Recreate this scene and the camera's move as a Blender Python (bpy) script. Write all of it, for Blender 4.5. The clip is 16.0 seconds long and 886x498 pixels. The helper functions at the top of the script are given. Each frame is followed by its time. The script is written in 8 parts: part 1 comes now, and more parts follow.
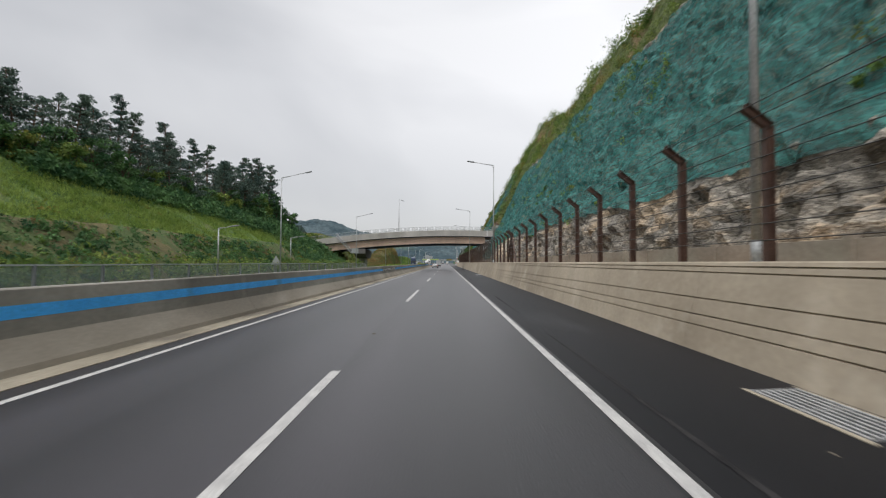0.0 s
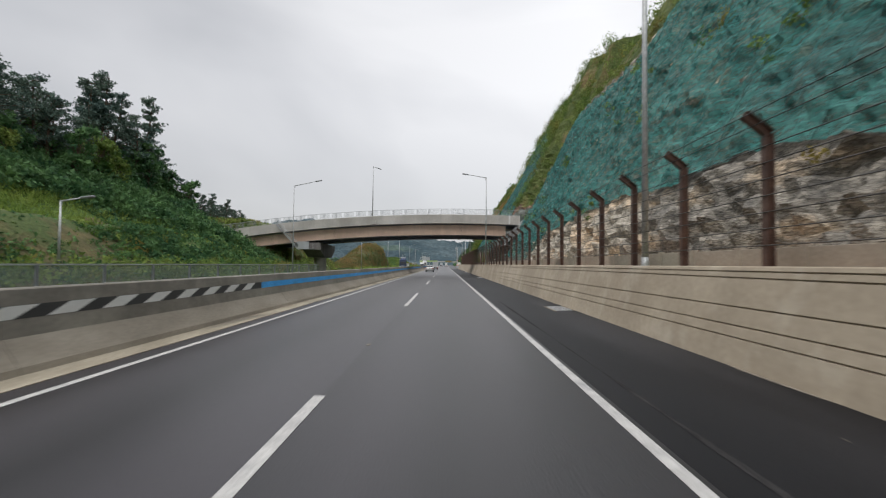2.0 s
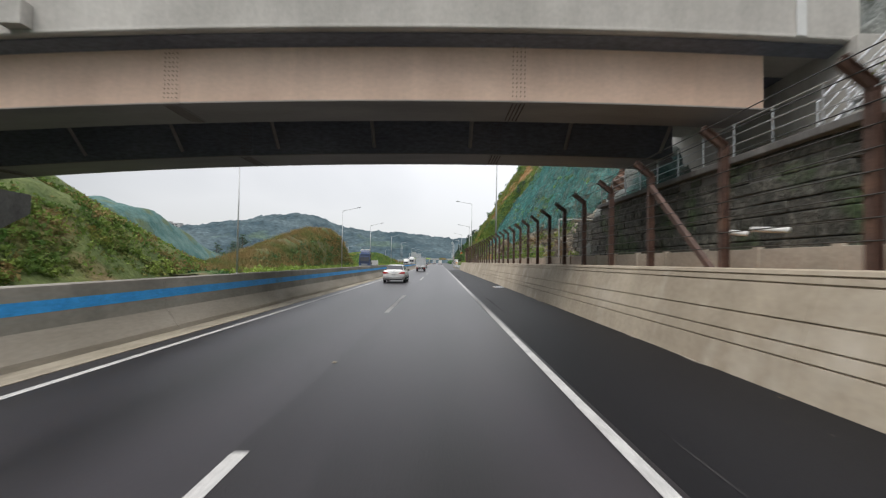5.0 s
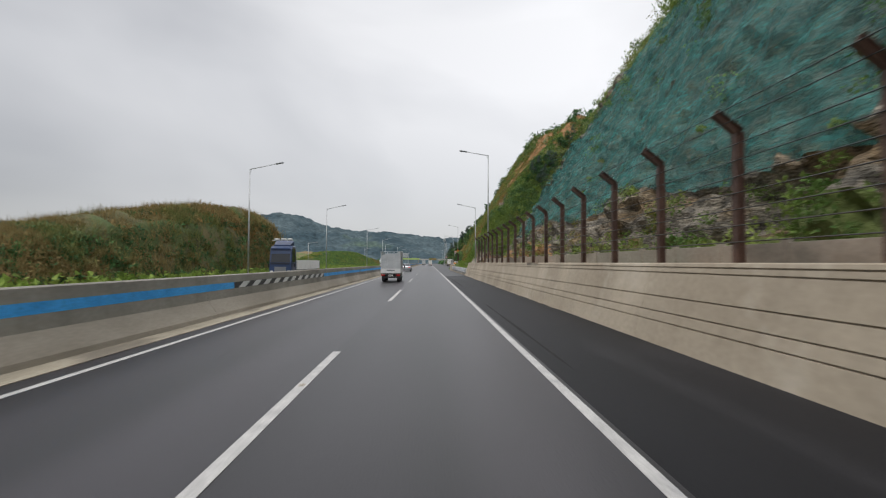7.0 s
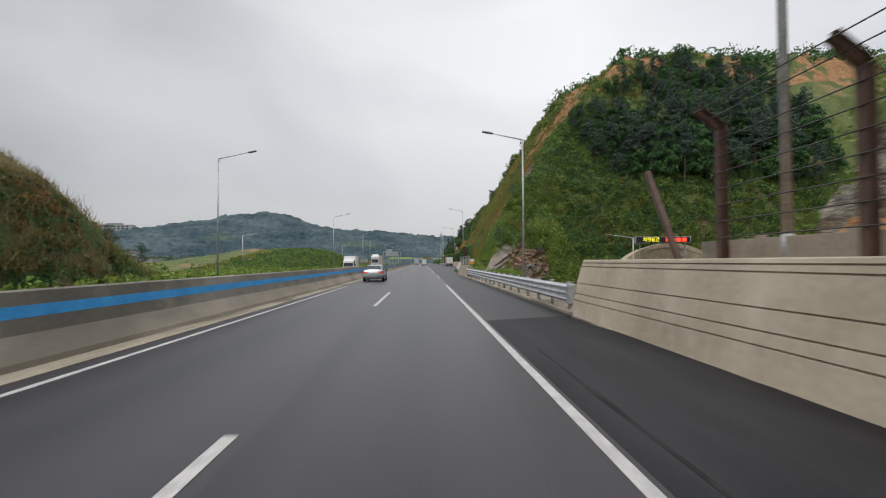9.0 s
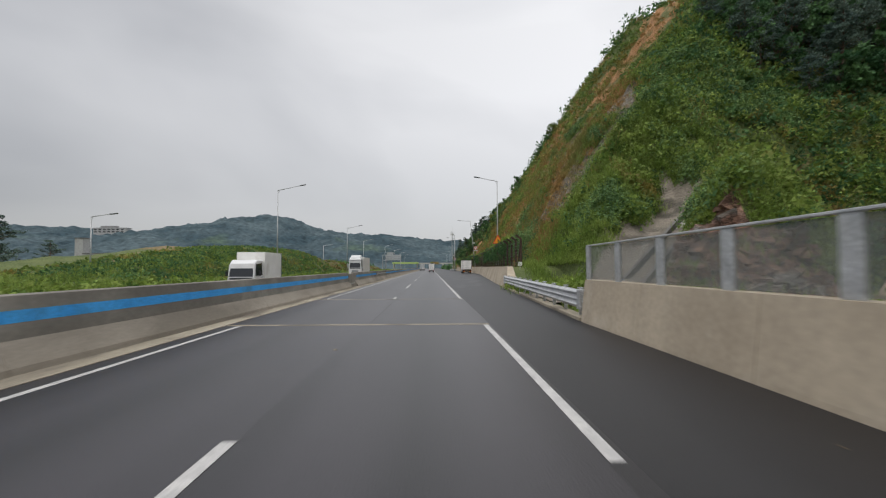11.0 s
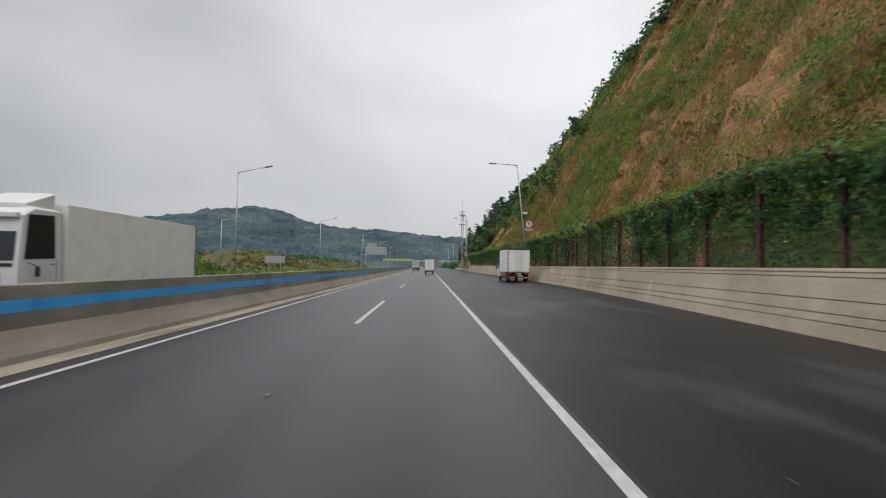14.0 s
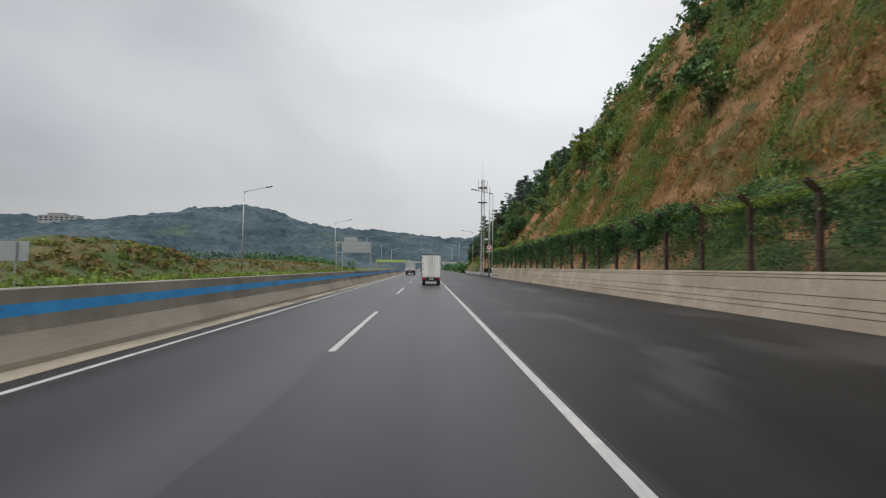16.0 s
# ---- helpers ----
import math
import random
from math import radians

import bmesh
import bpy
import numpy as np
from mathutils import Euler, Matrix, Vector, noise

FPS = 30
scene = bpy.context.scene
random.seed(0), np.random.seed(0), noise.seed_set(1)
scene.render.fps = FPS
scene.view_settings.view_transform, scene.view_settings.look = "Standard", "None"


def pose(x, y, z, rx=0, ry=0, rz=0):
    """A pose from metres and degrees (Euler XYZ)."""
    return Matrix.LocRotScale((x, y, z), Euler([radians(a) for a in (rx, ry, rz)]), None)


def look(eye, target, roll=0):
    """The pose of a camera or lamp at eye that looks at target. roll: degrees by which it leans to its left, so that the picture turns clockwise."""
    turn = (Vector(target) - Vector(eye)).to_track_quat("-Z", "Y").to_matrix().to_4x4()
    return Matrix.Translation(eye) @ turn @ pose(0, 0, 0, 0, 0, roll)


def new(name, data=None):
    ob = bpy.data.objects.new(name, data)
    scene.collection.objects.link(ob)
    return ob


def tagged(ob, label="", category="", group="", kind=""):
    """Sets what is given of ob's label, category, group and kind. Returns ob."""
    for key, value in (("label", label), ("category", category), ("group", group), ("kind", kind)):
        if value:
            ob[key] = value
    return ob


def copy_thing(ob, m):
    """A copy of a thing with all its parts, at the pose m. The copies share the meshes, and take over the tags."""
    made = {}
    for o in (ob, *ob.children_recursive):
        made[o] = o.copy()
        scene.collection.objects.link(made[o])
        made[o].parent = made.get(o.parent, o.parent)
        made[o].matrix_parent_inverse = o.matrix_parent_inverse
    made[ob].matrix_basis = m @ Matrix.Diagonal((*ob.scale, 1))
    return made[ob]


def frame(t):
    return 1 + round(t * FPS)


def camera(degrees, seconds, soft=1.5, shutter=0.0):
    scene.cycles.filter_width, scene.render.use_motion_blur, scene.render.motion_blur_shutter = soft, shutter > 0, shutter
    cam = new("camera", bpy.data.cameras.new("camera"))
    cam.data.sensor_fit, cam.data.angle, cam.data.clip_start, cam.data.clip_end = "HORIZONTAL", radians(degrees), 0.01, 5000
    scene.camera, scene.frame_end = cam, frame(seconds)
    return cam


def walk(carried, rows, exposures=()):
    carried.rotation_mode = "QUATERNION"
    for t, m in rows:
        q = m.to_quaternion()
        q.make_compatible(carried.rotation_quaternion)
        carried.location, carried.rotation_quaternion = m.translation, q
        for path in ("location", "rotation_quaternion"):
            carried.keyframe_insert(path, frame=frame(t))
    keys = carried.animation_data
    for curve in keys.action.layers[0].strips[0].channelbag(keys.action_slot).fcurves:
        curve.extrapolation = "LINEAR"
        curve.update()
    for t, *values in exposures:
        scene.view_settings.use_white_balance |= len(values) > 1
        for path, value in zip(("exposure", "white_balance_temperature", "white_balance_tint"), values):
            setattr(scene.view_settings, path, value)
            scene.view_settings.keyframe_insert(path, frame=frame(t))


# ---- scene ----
cam = camera(86.0, 16.0, soft=1.2, shutter=0.16)

# ---- camera and its way: seconds, x, y, z, pitch, roll, yaw ----
PATH = [
    (0.0, 0.019, 0.13, 1.709, 1.62, -0.29, 0.42),
    (0.5, -0.014, 11.41, 1.709, 1.66, -0.24, -0.08),
    (1.0, -0.049, 22.67, 1.710, 1.69, -0.29, -0.01),
    (1.5, -0.080, 33.89, 1.715, 1.81, -0.43, 0.21),
    (2.0, -0.097, 45.02, 1.720, 1.85, -0.69, 0.28),
    (2.5, -0.088, 56.16, 1.731, 1.79, -0.84, 0.21),
    (3.0, -0.051, 67.37, 1.746, 1.68, -0.83, 0.02),
    (3.5, -0.000, 78.72, 1.761, 1.55, -0.75, -0.03),
    (4.0, 0.046, 89.81, 1.770, 1.51, -0.87, 0.02),
    (4.5, 0.075, 101.15, 1.772, 1.47, -0.85, -0.10),
    (5.0, 0.090, 112.20, 1.771, 1.57, -0.90, -0.45),
    (7.5, 0.055, 168.86, 1.719, 1.64, 0.07, -2.11),
    (8.0, 0.112, 180.34, 1.722, 1.41, 0.41, -2.49),
    (10.5, 0.270, 237.06, 1.705, 2.08, 0.26, -1.76),
    (11.0, 0.275, 248.33, 1.703, 2.20, 0.21, -1.51),
    (11.5, 0.240, 259.69, 1.707, 2.10, -0.09, -1.43),
    (12.0, 0.205, 271.16, 1.711, 1.93, -0.39, -1.51),
    (12.5, 0.214, 282.58, 1.704, 1.98, -0.51, -1.64),
    (13.0, 0.261, 293.83, 1.687, 1.88, -0.80, -1.66),
    (13.5, 0.300, 304.78, 1.686, 1.94, -0.92, -1.74),
    (14.0, 0.331, 315.69, 1.692, 2.00, -0.77, -1.80),
    (14.5, 0.340, 326.91, 1.702, 2.08, -0.46, -1.87),
    (15.0, 0.292, 338.34, 1.710, 2.14, -0.35, -1.88),
    (15.5, 0.240, 349.91, 1.718, 2.24, -0.63, -1.88),
    (16.0, 0.199, 361.53, 1.719, 2.24, -0.81, -1.90),
]
walk(cam, [(t, pose(x, y, z, 90 + p, r, w)) for t, x, y, z, p, r, w in PATH], [(0.0, 0.05), (4.5, 0.05), (5.0, 0.42), (5.1, 0.74), (5.3, 0.8), (5.7, 0.45), (6.2, 0.05), (8.2, 0.0), (10.5, -0.1), (16.0, -0.1)])

# ---- overcast sky, soft sun ----
world = bpy.data.worlds.new("overcast_sky")
scene.world = world
world.use_nodes = True
wn, wl = world.node_tree.nodes, world.node_tree.links
wn.clear()
out = wn.new("ShaderNodeOutputWorld")
bg_cloud, bg_sky, add = wn.new("ShaderNodeBackground"), wn.new("ShaderNodeBackground"), wn.new("ShaderNodeAddShader")
sky = wn.new("ShaderNodeTexSky")
sky.sky_type, sky.sun_disc, sky.sun_elevation, sky.sun_rotation = "NISHITA", False, radians(57), radians(220)
bg_sky.inputs["Strength"].default_value = 0.012
wl.new(sky.outputs[0], bg_sky.inputs["Color"])
co, mp, nz = wn.new("ShaderNodeTexCoord"), wn.new("ShaderNodeMapping"), wn.new("ShaderNodeTexNoise")
mp.inputs["Scale"].default_value = (0.8, 0.8, 1.7)
mp.inputs["Location"].default_value = (0.35, 0.1, 0.4)
nz.inputs["Scale"].default_value, nz.inputs["Detail"].default_value, nz.inputs["Roughness"].default_value = 1.5, 5.0, 0.40
nz.inputs["Distortion"].default_value = 0.4
rp = wn.new("ShaderNodeValToRGB")
rp.color_ramp.elements[0].position, rp.color_ramp.elements[0].color = 0.36, (0.50, 0.508, 0.532, 1)
rp.color_ramp.elements[1].position, rp.color_ramp.elements[1].color = 0.64, (0.83, 0.83, 0.845, 1)
wl.new(co.outputs["Generated"], mp.inputs["Vector"])
wl.new(mp.outputs[0], nz.inputs["Vector"])
wl.new(nz.outputs["Fac"], rp.inputs["Fac"])
wl.new(rp.outputs[0], bg_cloud.inputs["Color"])
# an overcast sky is about twice as bright overhead as at the horizon
sep, zen = wn.new("ShaderNodeSeparateXYZ"), wn.new("ShaderNodeMapRange")
wl.new(co.outputs["Generated"], sep.inputs[0])
wl.new(sep.outputs["Z"], zen.inputs["Value"])
zen.inputs["From Min"].default_value, zen.inputs["From Max"].default_value = 0.45, 1.0
zen.inputs["To Min"].default_value, zen.inputs["To Max"].default_value = 0.96, 2.0
# and a little brighter towards the thinner cloud on the right
east, both = wn.new("ShaderNodeMapRange"), wn.new("ShaderNodeMath")
wl.new(sep.outputs["X"], east.inputs["Value"])
east.inputs["From Min"].default_value, east.inputs["From Max"].default_value = -0.7, 0.5
east.inputs["To Min"].default_value, east.inputs["To Max"].default_value = 0.78, 1.12
both.operation = "MULTIPLY"
low, low_mul = wn.new("ShaderNodeMapRange"), wn.new("ShaderNodeMath")
wl.new(sep.outputs["Z"], low.inputs["Value"])
low.inputs["From Min"].default_value, low.inputs["From Max"].default_value = 0.0, 0.34
low.inputs["To Min"].default_value, low.inputs["To Max"].default_value = 0.66, 1.10
low_mul.operation = "MULTIPLY"
wl.new(zen.outputs[0], both.inputs[0])
wl.new(east.outputs[0], both.inputs[1])
wl.new(both.outputs[0], low_mul.inputs[0])
wl.new(low.outputs[0], low_mul.inputs[1])
wl.new(low_mul.outputs[0], bg_cloud.inputs["Strength"])
wl.new(bg_cloud.outputs[0], add.inputs[0])
wl.new(bg_sky.outputs[0], add.inputs[1])
wl.new(add.outputs[0], out.inputs["Surface"])
sun = new("sun", bpy.data.lights.new("sun", "SUN"))
sun.data.energy, sun.data.angle, sun.data.color = 1.25, radians(30), (1.0, 0.97, 0.93)
sun.matrix_world = look((0, 0, 300), (125, 150, 0))
scene.view_settings.exposure = 0.1


# ---- materials ----
def mat(name, c1, c2, scale=3.0, rough=0.8, bump=0.2, fine=40.0, c3=None, c3_at=0.62, metal=0.0, spec=0.4, stretch=(1, 1, 1), world_space=True, amount=0.5, bump_size=None, island=0.0, cells=0.0, speckle=0.55, crack_tone=0.3, iso=False, streaks=0.0, bloom=None):
    """Two-scale mottled surface: a broad noise between c1 and c2, a fine grain over it, and patches of c3."""
    m = bpy.data.materials.new(name)
    m.use_nodes = True
    n, l = m.node_tree.nodes, m.node_tree.links
    b = n["Principled BSDF"]
    b.inputs["Roughness"].default_value, b.inputs["Metallic"].default_value = rough, metal
    b.inputs["Specular IOR Level"].default_value = spec
    c = n.new("ShaderNodeNewGeometry") if world_space else n.new("ShaderNodeTexCoord")
    mapping = n.new("ShaderNodeMapping")
    mapping.inputs["Scale"].default_value = stretch
    l.new(c.outputs["Position" if world_space else "Object"], mapping.inputs["Vector"])
    def noise_node(s, detail):
        t = n.new("ShaderNodeTexNoise")
        t.inputs["Scale"].default_value, t.inputs["Detail"].default_value = s, detail
        l.new(c.outputs["Position" if world_space else "Object"] if iso and s > 5 else mapping.outputs[0], t.inputs["Vector"])
        return t
    broad, grain = noise_node(scale, 5), noise_node(fine, 3)
    r = n.new("ShaderNodeValToRGB")
    r.color_ramp.elements[0].position, r.color_ramp.elements[0].color = 0.5 - 0.3 * amount, (*c1, 1)
    r.color_ramp.elements[1].position, r.color_ramp.elements[1].color = 0.5 + 0.3 * amount, (*c2, 1)
    l.new(broad.outputs["Fac"], r.inputs["Fac"])
    col = r.outputs[0]
    if c3:
        patch = noise_node(scale * 0.43, 6)
        pr = n.new("ShaderNodeValToRGB")
        pr.color_ramp.elements[0].position, pr.color_ramp.elements[0].color = c3_at - 0.05, (0, 0, 0, 1)
        pr.color_ramp.elements[1].position, pr.color_ramp.elements[1].color = c3_at + 0.05, (1, 1, 1, 1)
        l.new(patch.outputs["Fac"], pr.inputs["Fac"])
        mx = n.new("ShaderNodeMix")
        mx.data_type = "RGBA"
        l.new(pr.outputs[0], mx.inputs["Factor"])
        l.new(col, mx.inputs["A"])
        mx.inputs["B"].default_value = (*c3, 1)
        col = mx.outputs["Result"]
    g = n.new("ShaderNodeMix")
    g.data_type, g.blend_type = "RGBA", "MULTIPLY"
    g.inputs["Factor"].default_value = speckle
    gr = n.new("ShaderNodeValToRGB")
    gr.color_ramp.elements[0].position, gr.color_ramp.elements[0].color = 0.25, (0.45, 0.45, 0.45, 1)
    gr.color_ramp.elements[1].position, gr.color_ramp.elements[1].color = 0.75, (1.5, 1.5, 1.5, 1)
    l.new(grain.outputs["Fac"], gr.inputs["Fac"])
    l.new(col, g.inputs["A"])
    l.new(gr.outputs[0], g.inputs["B"])
    col = g.outputs["Result"]
    if cells:
        vo = n.new("ShaderNodeTexVoronoi")
        vo.feature = "DISTANCE_TO_EDGE"
        vo.inputs["Scale"].default_value = cells
        warp = n.new("ShaderNodeVectorMath")
        warp.operation = "MULTIPLY_ADD"
        warp.inputs[1].default_value = (0.25, 0.25, 0.25)
        l.new(grain.outputs["Color"], warp.inputs[0])
        l.new(mapping.outputs[0], warp.inputs[2])
        l.new(warp.outputs[0], vo.inputs["Vector"])
        vc = n.new("ShaderNodeTexVoronoi")
        vc.inputs["Scale"].default_value = cells
        l.new(warp.outputs[0], vc.inputs["Vector"])
        tone = n.new("ShaderNodeMapRange")
        tone.inputs["To Min"].default_value, tone.inputs["To Max"].default_value = 0.55, 1.35
        sepc = n.new("ShaderNodeSeparateColor")
        l.new(vc.outputs["Color"], sepc.inputs[0])
        l.new(sepc.outputs[0], tone.inputs["Value"])
        crack = n.new("ShaderNodeMapRange")
        crack.inputs["From Max"].default_value, crack.inputs["To Min"].default_value = 0.07, crack_tone
        l.new(vo.outputs["Distance"], crack.inputs["Value"])
        mul = n.new("ShaderNodeMath")
        mul.operation = "MULTIPLY"
        l.new(tone.outputs[0], mul.inputs[0])
        l.new(crack.outputs[0], mul.inputs[1])
        hv = n.new("ShaderNodeHueSaturation")
        l.new(mul.outputs[0], hv.inputs["Value"])
        l.new(col, hv.inputs["Color"])
        col = hv.outputs[0]
    if streaks:
        drip = n.new("ShaderNodeMapping")
        drip.inputs["Scale"].default_value = (0.9, 0.9, 0.12)
        l.new(c.outputs["Position" if world_space else "Object"], drip.inputs["Vector"])
        dn, dr, dh = n.new("ShaderNodeTexNoise"), n.new("ShaderNodeMapRange"), n.new("ShaderNodeHueSaturation")
        dn.inputs["Scale"].default_value, dn.inputs["Detail"].default_value, dn.inputs["Roughness"].default_value = 1.0, 6, 0.65
        l.new(drip.outputs[0], dn.inputs["Vector"])
        l.new(dn.outputs["Fac"], dr.inputs["Value"])
        dr.inputs["From Min"].default_value, dr.inputs["From Max"].default_value = 0.35, 0.65
        dr.inputs["To Min"].default_value, dr.inputs["To Max"].default_value = 1 - streaks, 1 + 0.4 * streaks
        l.new(dr.outputs[0], dh.inputs["Value"])
        l.new(col, dh.inputs["Color"])
        col = dh.outputs[0]
    if bloom:
        bn, br, bx2 = n.new("ShaderNodeTexNoise"), n.new("ShaderNodeMapRange"), n.new("ShaderNodeMix")
        bn.inputs["Scale"].default_value, bn.inputs["Detail"].default_value, bn.inputs["Roughness"].default_value = 0.75, 7, 0.62
        l.new(c.outputs["Position" if world_space else "Object"], bn.inputs["Vector"])
        l.new(bn.outputs["Fac"], br.inputs["Value"])
        br.inputs["From Min"].default_value, br.inputs["From Max"].default_value, br.inputs["To Max"].default_value = 0.54, 0.74, 0.7
        bx2.data_type = "RGBA"
        l.new(br.outputs[0], bx2.inputs["Factor"])
        l.new(col, bx2.inputs["A"])
        bx2.inputs["B"].default_value = (*bloom, 1)
        col = bx2.outputs["Result"]
    if island:
        geo = n.new("ShaderNodeNewGeometry")
        hs = n.new("ShaderNodeHueSaturation")
        mr = n.new("ShaderNodeMapRange")
        mr.inputs["To Min"].default_value, mr.inputs["To Max"].default_value = 1 - island, 1 + island
        l.new(geo.outputs["Random Per Island"], mr.inputs["Value"])
        l.new(mr.outputs[0], hs.inputs["Value"])
        l.new(col, hs.inputs["Color"])
        col = hs.outputs[0]
    l.new(col, b.inputs["Base Color"])
    if bump:
        bp = n.new("ShaderNodeBump")
        bp.inputs["Strength"].default_value = bump
        bp.inputs["Distance"].default_value = bump_size or 0.4 / fine
        l.new(grain.outputs["Fac"], bp.inputs["Height"])
        l.new(bp.outputs[0], b.inputs["Normal"])
    return m


def plain(name, c, rough=0.5, metal=0.0, spec=0.5, coat=0.0):
    m = mat(name, [v * 0.93 for v in c], [min(1, v * 1.05) for v in c], 1.3, rough, 0.02, 25.0, speckle=0.1, metal=metal, spec=spec, world_space=False)
    m.node_tree.nodes["Principled BSDF"].inputs["Coat Weight"].default_value = coat
    return m


def glow(name, c, strength):
    m = bpy.data.materials.new(name)
    m.use_nodes = True
    b = m.node_tree.nodes["Principled BSDF"]
    b.inputs["Base Color"].default_value = (*c, 1)
    b.inputs["Emission Color"].default_value, b.inputs["Emission Strength"].default_value = (*c, 1), strength
    return m


ASPHALT = mat("asphalt", (0.0088, 0.0081, 0.0096), (0.0305, 0.0272, 0.0314), 0.5, 0.37, 0.4, 38, c3=(0.0148, 0.0138, 0.0156), c3_at=0.56, stretch=(1, 0.10, 1), spec=0.52, amount=0.9, speckle=0.5, iso=True)
ASPHALT_NEW = mat("new_asphalt", (0.0048, 0.0048, 0.0062), (0.0112, 0.0110, 0.0132), 0.8, 0.56, 0.5, 40, c3=(0.026, 0.0255, 0.0285), c3_at=0.59, stretch=(1, 0.16, 1), spec=0.2, amount=0.8, iso=True, speckle=0.9)
ASPHALT_MID = mat("patched_shoulder_asphalt", (0.0085, 0.0080, 0.0090), (0.021, 0.020, 0.0215), 0.6, 0.46, 0.5, 40, c3=(0.046, 0.043, 0.041), c3_at=0.62, stretch=(1, 0.15, 1), spec=0.4, amount=0.8, iso=True)
# tyres polish two paths in each lane and oil darkens the strip between them
an, al = ASPHALT.node_tree.nodes, ASPHALT.node_tree.links
ab = an["Principled BSDF"]
ag, ax_, aw, am, ah, aj = an.new("ShaderNodeNewGeometry"), an.new("ShaderNodeSeparateXYZ"), an.new("ShaderNodeTexNoise"), an.new("ShaderNodeMath"), an.new("ShaderNodeHueSaturation"), an.new("ShaderNodeMapping")
aj.inputs["Scale"].default_value = (0.9, 0.035, 1.0)
al.new(ag.outputs["Position"], ax_.inputs[0])
al.new(ag.outputs["Position"], aj.inputs["Vector"])
al.new(aj.outputs[0], aw.inputs["Vector"])
aw.inputs["Scale"].default_value, aw.inputs["Detail"].default_value = 1.0, 4
am.operation = "MULTIPLY_ADD"
am.inputs[1].default_value = 1.3
al.new(aw.outputs["Fac"], am.inputs[0])
al.new(ax_.outputs["X"], am.inputs[2])
lane, lane_frac, lane_ramp = an.new("ShaderNodeMath"), an.new("ShaderNodeMath"), an.new("ShaderNodeValToRGB")
lane.operation, lane_frac.operation = "MULTIPLY_ADD", "FRACT"
lane.inputs[1].default_value, lane.inputs[2].default_value = 1 / 3.6, (1.7 - 0.65) / 3.6 + 5
al.new(am.outputs[0], lane.inputs[0])
al.new(lane.outputs[0], lane_frac.inputs[0])
al.new(lane_frac.outputs[0], lane_ramp.inputs["Fac"])
while len(lane_ramp.color_ramp.elements) < 6:
    lane_ramp.color_ramp.elements.new(0.5)
for el, (at_, v_) in zip(lane_ramp.color_ramp.elements, ((0.0, 0.36), (0.2, 0.72), (0.36, 0.50), (0.5, 0.24), (0.66, 0.50), (0.82, 0.72))):
    el.position, el.color = at_, (v_, v_, v_, 1)
lane_gain = an.new("ShaderNodeMath")
lane_gain.operation = "MULTIPLY"
lane_gain.inputs[1].default_value = 2.0
al.new(lane_ramp.outputs[0], lane_gain.inputs[0])
al.new(lane_gain.outputs[0], ah.inputs["Value"])
al.new(ab.inputs["Base Color"].links[0].from_socket, ah.inputs["Color"])
al.new(ah.outputs[0], ab.inputs["Base Color"])
# shade under the bridge deck, put into a dark blue-grey colour
UNDERDECK_SHADE = mat("underdeck_shade_tone", (0.12, 0.13, 0.16), (0.18, 0.19, 0.225), 0.6, 0.6, 0.05, 12, stretch=(0.3, 1, 1))
ASPHALT_OLD = mat("worn_shoulder_asphalt", (0.0070, 0.0068, 0.0082), (0.021, 0.0206, 0.0225), 1.1, 0.44, 0.5, 40, c3=(0.045, 0.043, 0.044), c3_at=0.58, stretch=(1, 0.3, 1), spec=0.28, amount=0.9, iso=True)
ASPHALT_WORN = mat("scuffed_asphalt_dust", (0.014, 0.0135, 0.0145), (0.040, 0.038, 0.038), 2.5, 0.8, 0.3, 30, stretch=(1, 0.35, 1), spec=0.15, speckle=0.8)
PAINT = mat("road_paint", (0.40, 0.39, 0.38), (0.52, 0.51, 0.49), 4, 0.6, 0.2, 30, c3=(0.30, 0.30, 0.30), c3_at=0.66)
CONC_BARRIER = mat("barrier_concrete", (0.205, 0.19, 0.163), (0.325, 0.302, 0.262), 0.9, 0.85, 0.15, 22, c3=(0.165, 0.151, 0.128), c3_at=0.57, stretch=(1, 0.3, 0.6), speckle=0.25, streaks=0.15, bloom=(0.33, 0.305, 0.26))
CONC_FOOT = mat("barrier_foot_concrete", (0.25, 0.218, 0.175), (0.345, 0.305, 0.25), 0.9, 0.88, 0.15, 22, c3=(0.20, 0.175, 0.14), c3_at=0.6, stretch=(1, 0.3, 1), speckle=0.2)
CONC_WALL = mat("wall_concrete", (0.36, 0.30, 0.224), (0.47, 0.40, 0.305), 0.8, 0.85, 0.12, 18, c3=(0.33, 0.278, 0.208), c3_at=0.60, stretch=(1, 0.35, 0.5), speckle=0.2, streaks=0.10, bloom=(0.56, 0.50, 0.41))
CONC_GUTTER = mat("gutter_concrete", (0.27, 0.235, 0.175), (0.37, 0.325, 0.25), 1.6, 0.9, 0.2, 20, c3=(0.18, 0.155, 0.12), c3_at=0.58, stretch=(1, 0.3, 1), speckle=0.3)
CONC_GREY = mat("bridge_concrete", (0.44, 0.42, 0.385), (0.55, 0.525, 0.485), 0.7, 0.85, 0.12, 15, c3=(0.37, 0.35, 0.315), c3_at=0.62, stretch=(0.5, 1, 0.5), speckle=0.15, streaks=0.12)
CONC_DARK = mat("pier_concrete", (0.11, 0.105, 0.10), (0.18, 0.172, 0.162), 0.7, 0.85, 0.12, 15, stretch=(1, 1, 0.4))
SHOTCRETE = mat("sprayed_concrete", (0.125, 0.135, 0.125), (0.23, 0.24, 0.22), 0.7, 0.9, 0.6, 6, c3=(0.07, 0.085, 0.07), c3_at=0.56, bump_size=0.15)
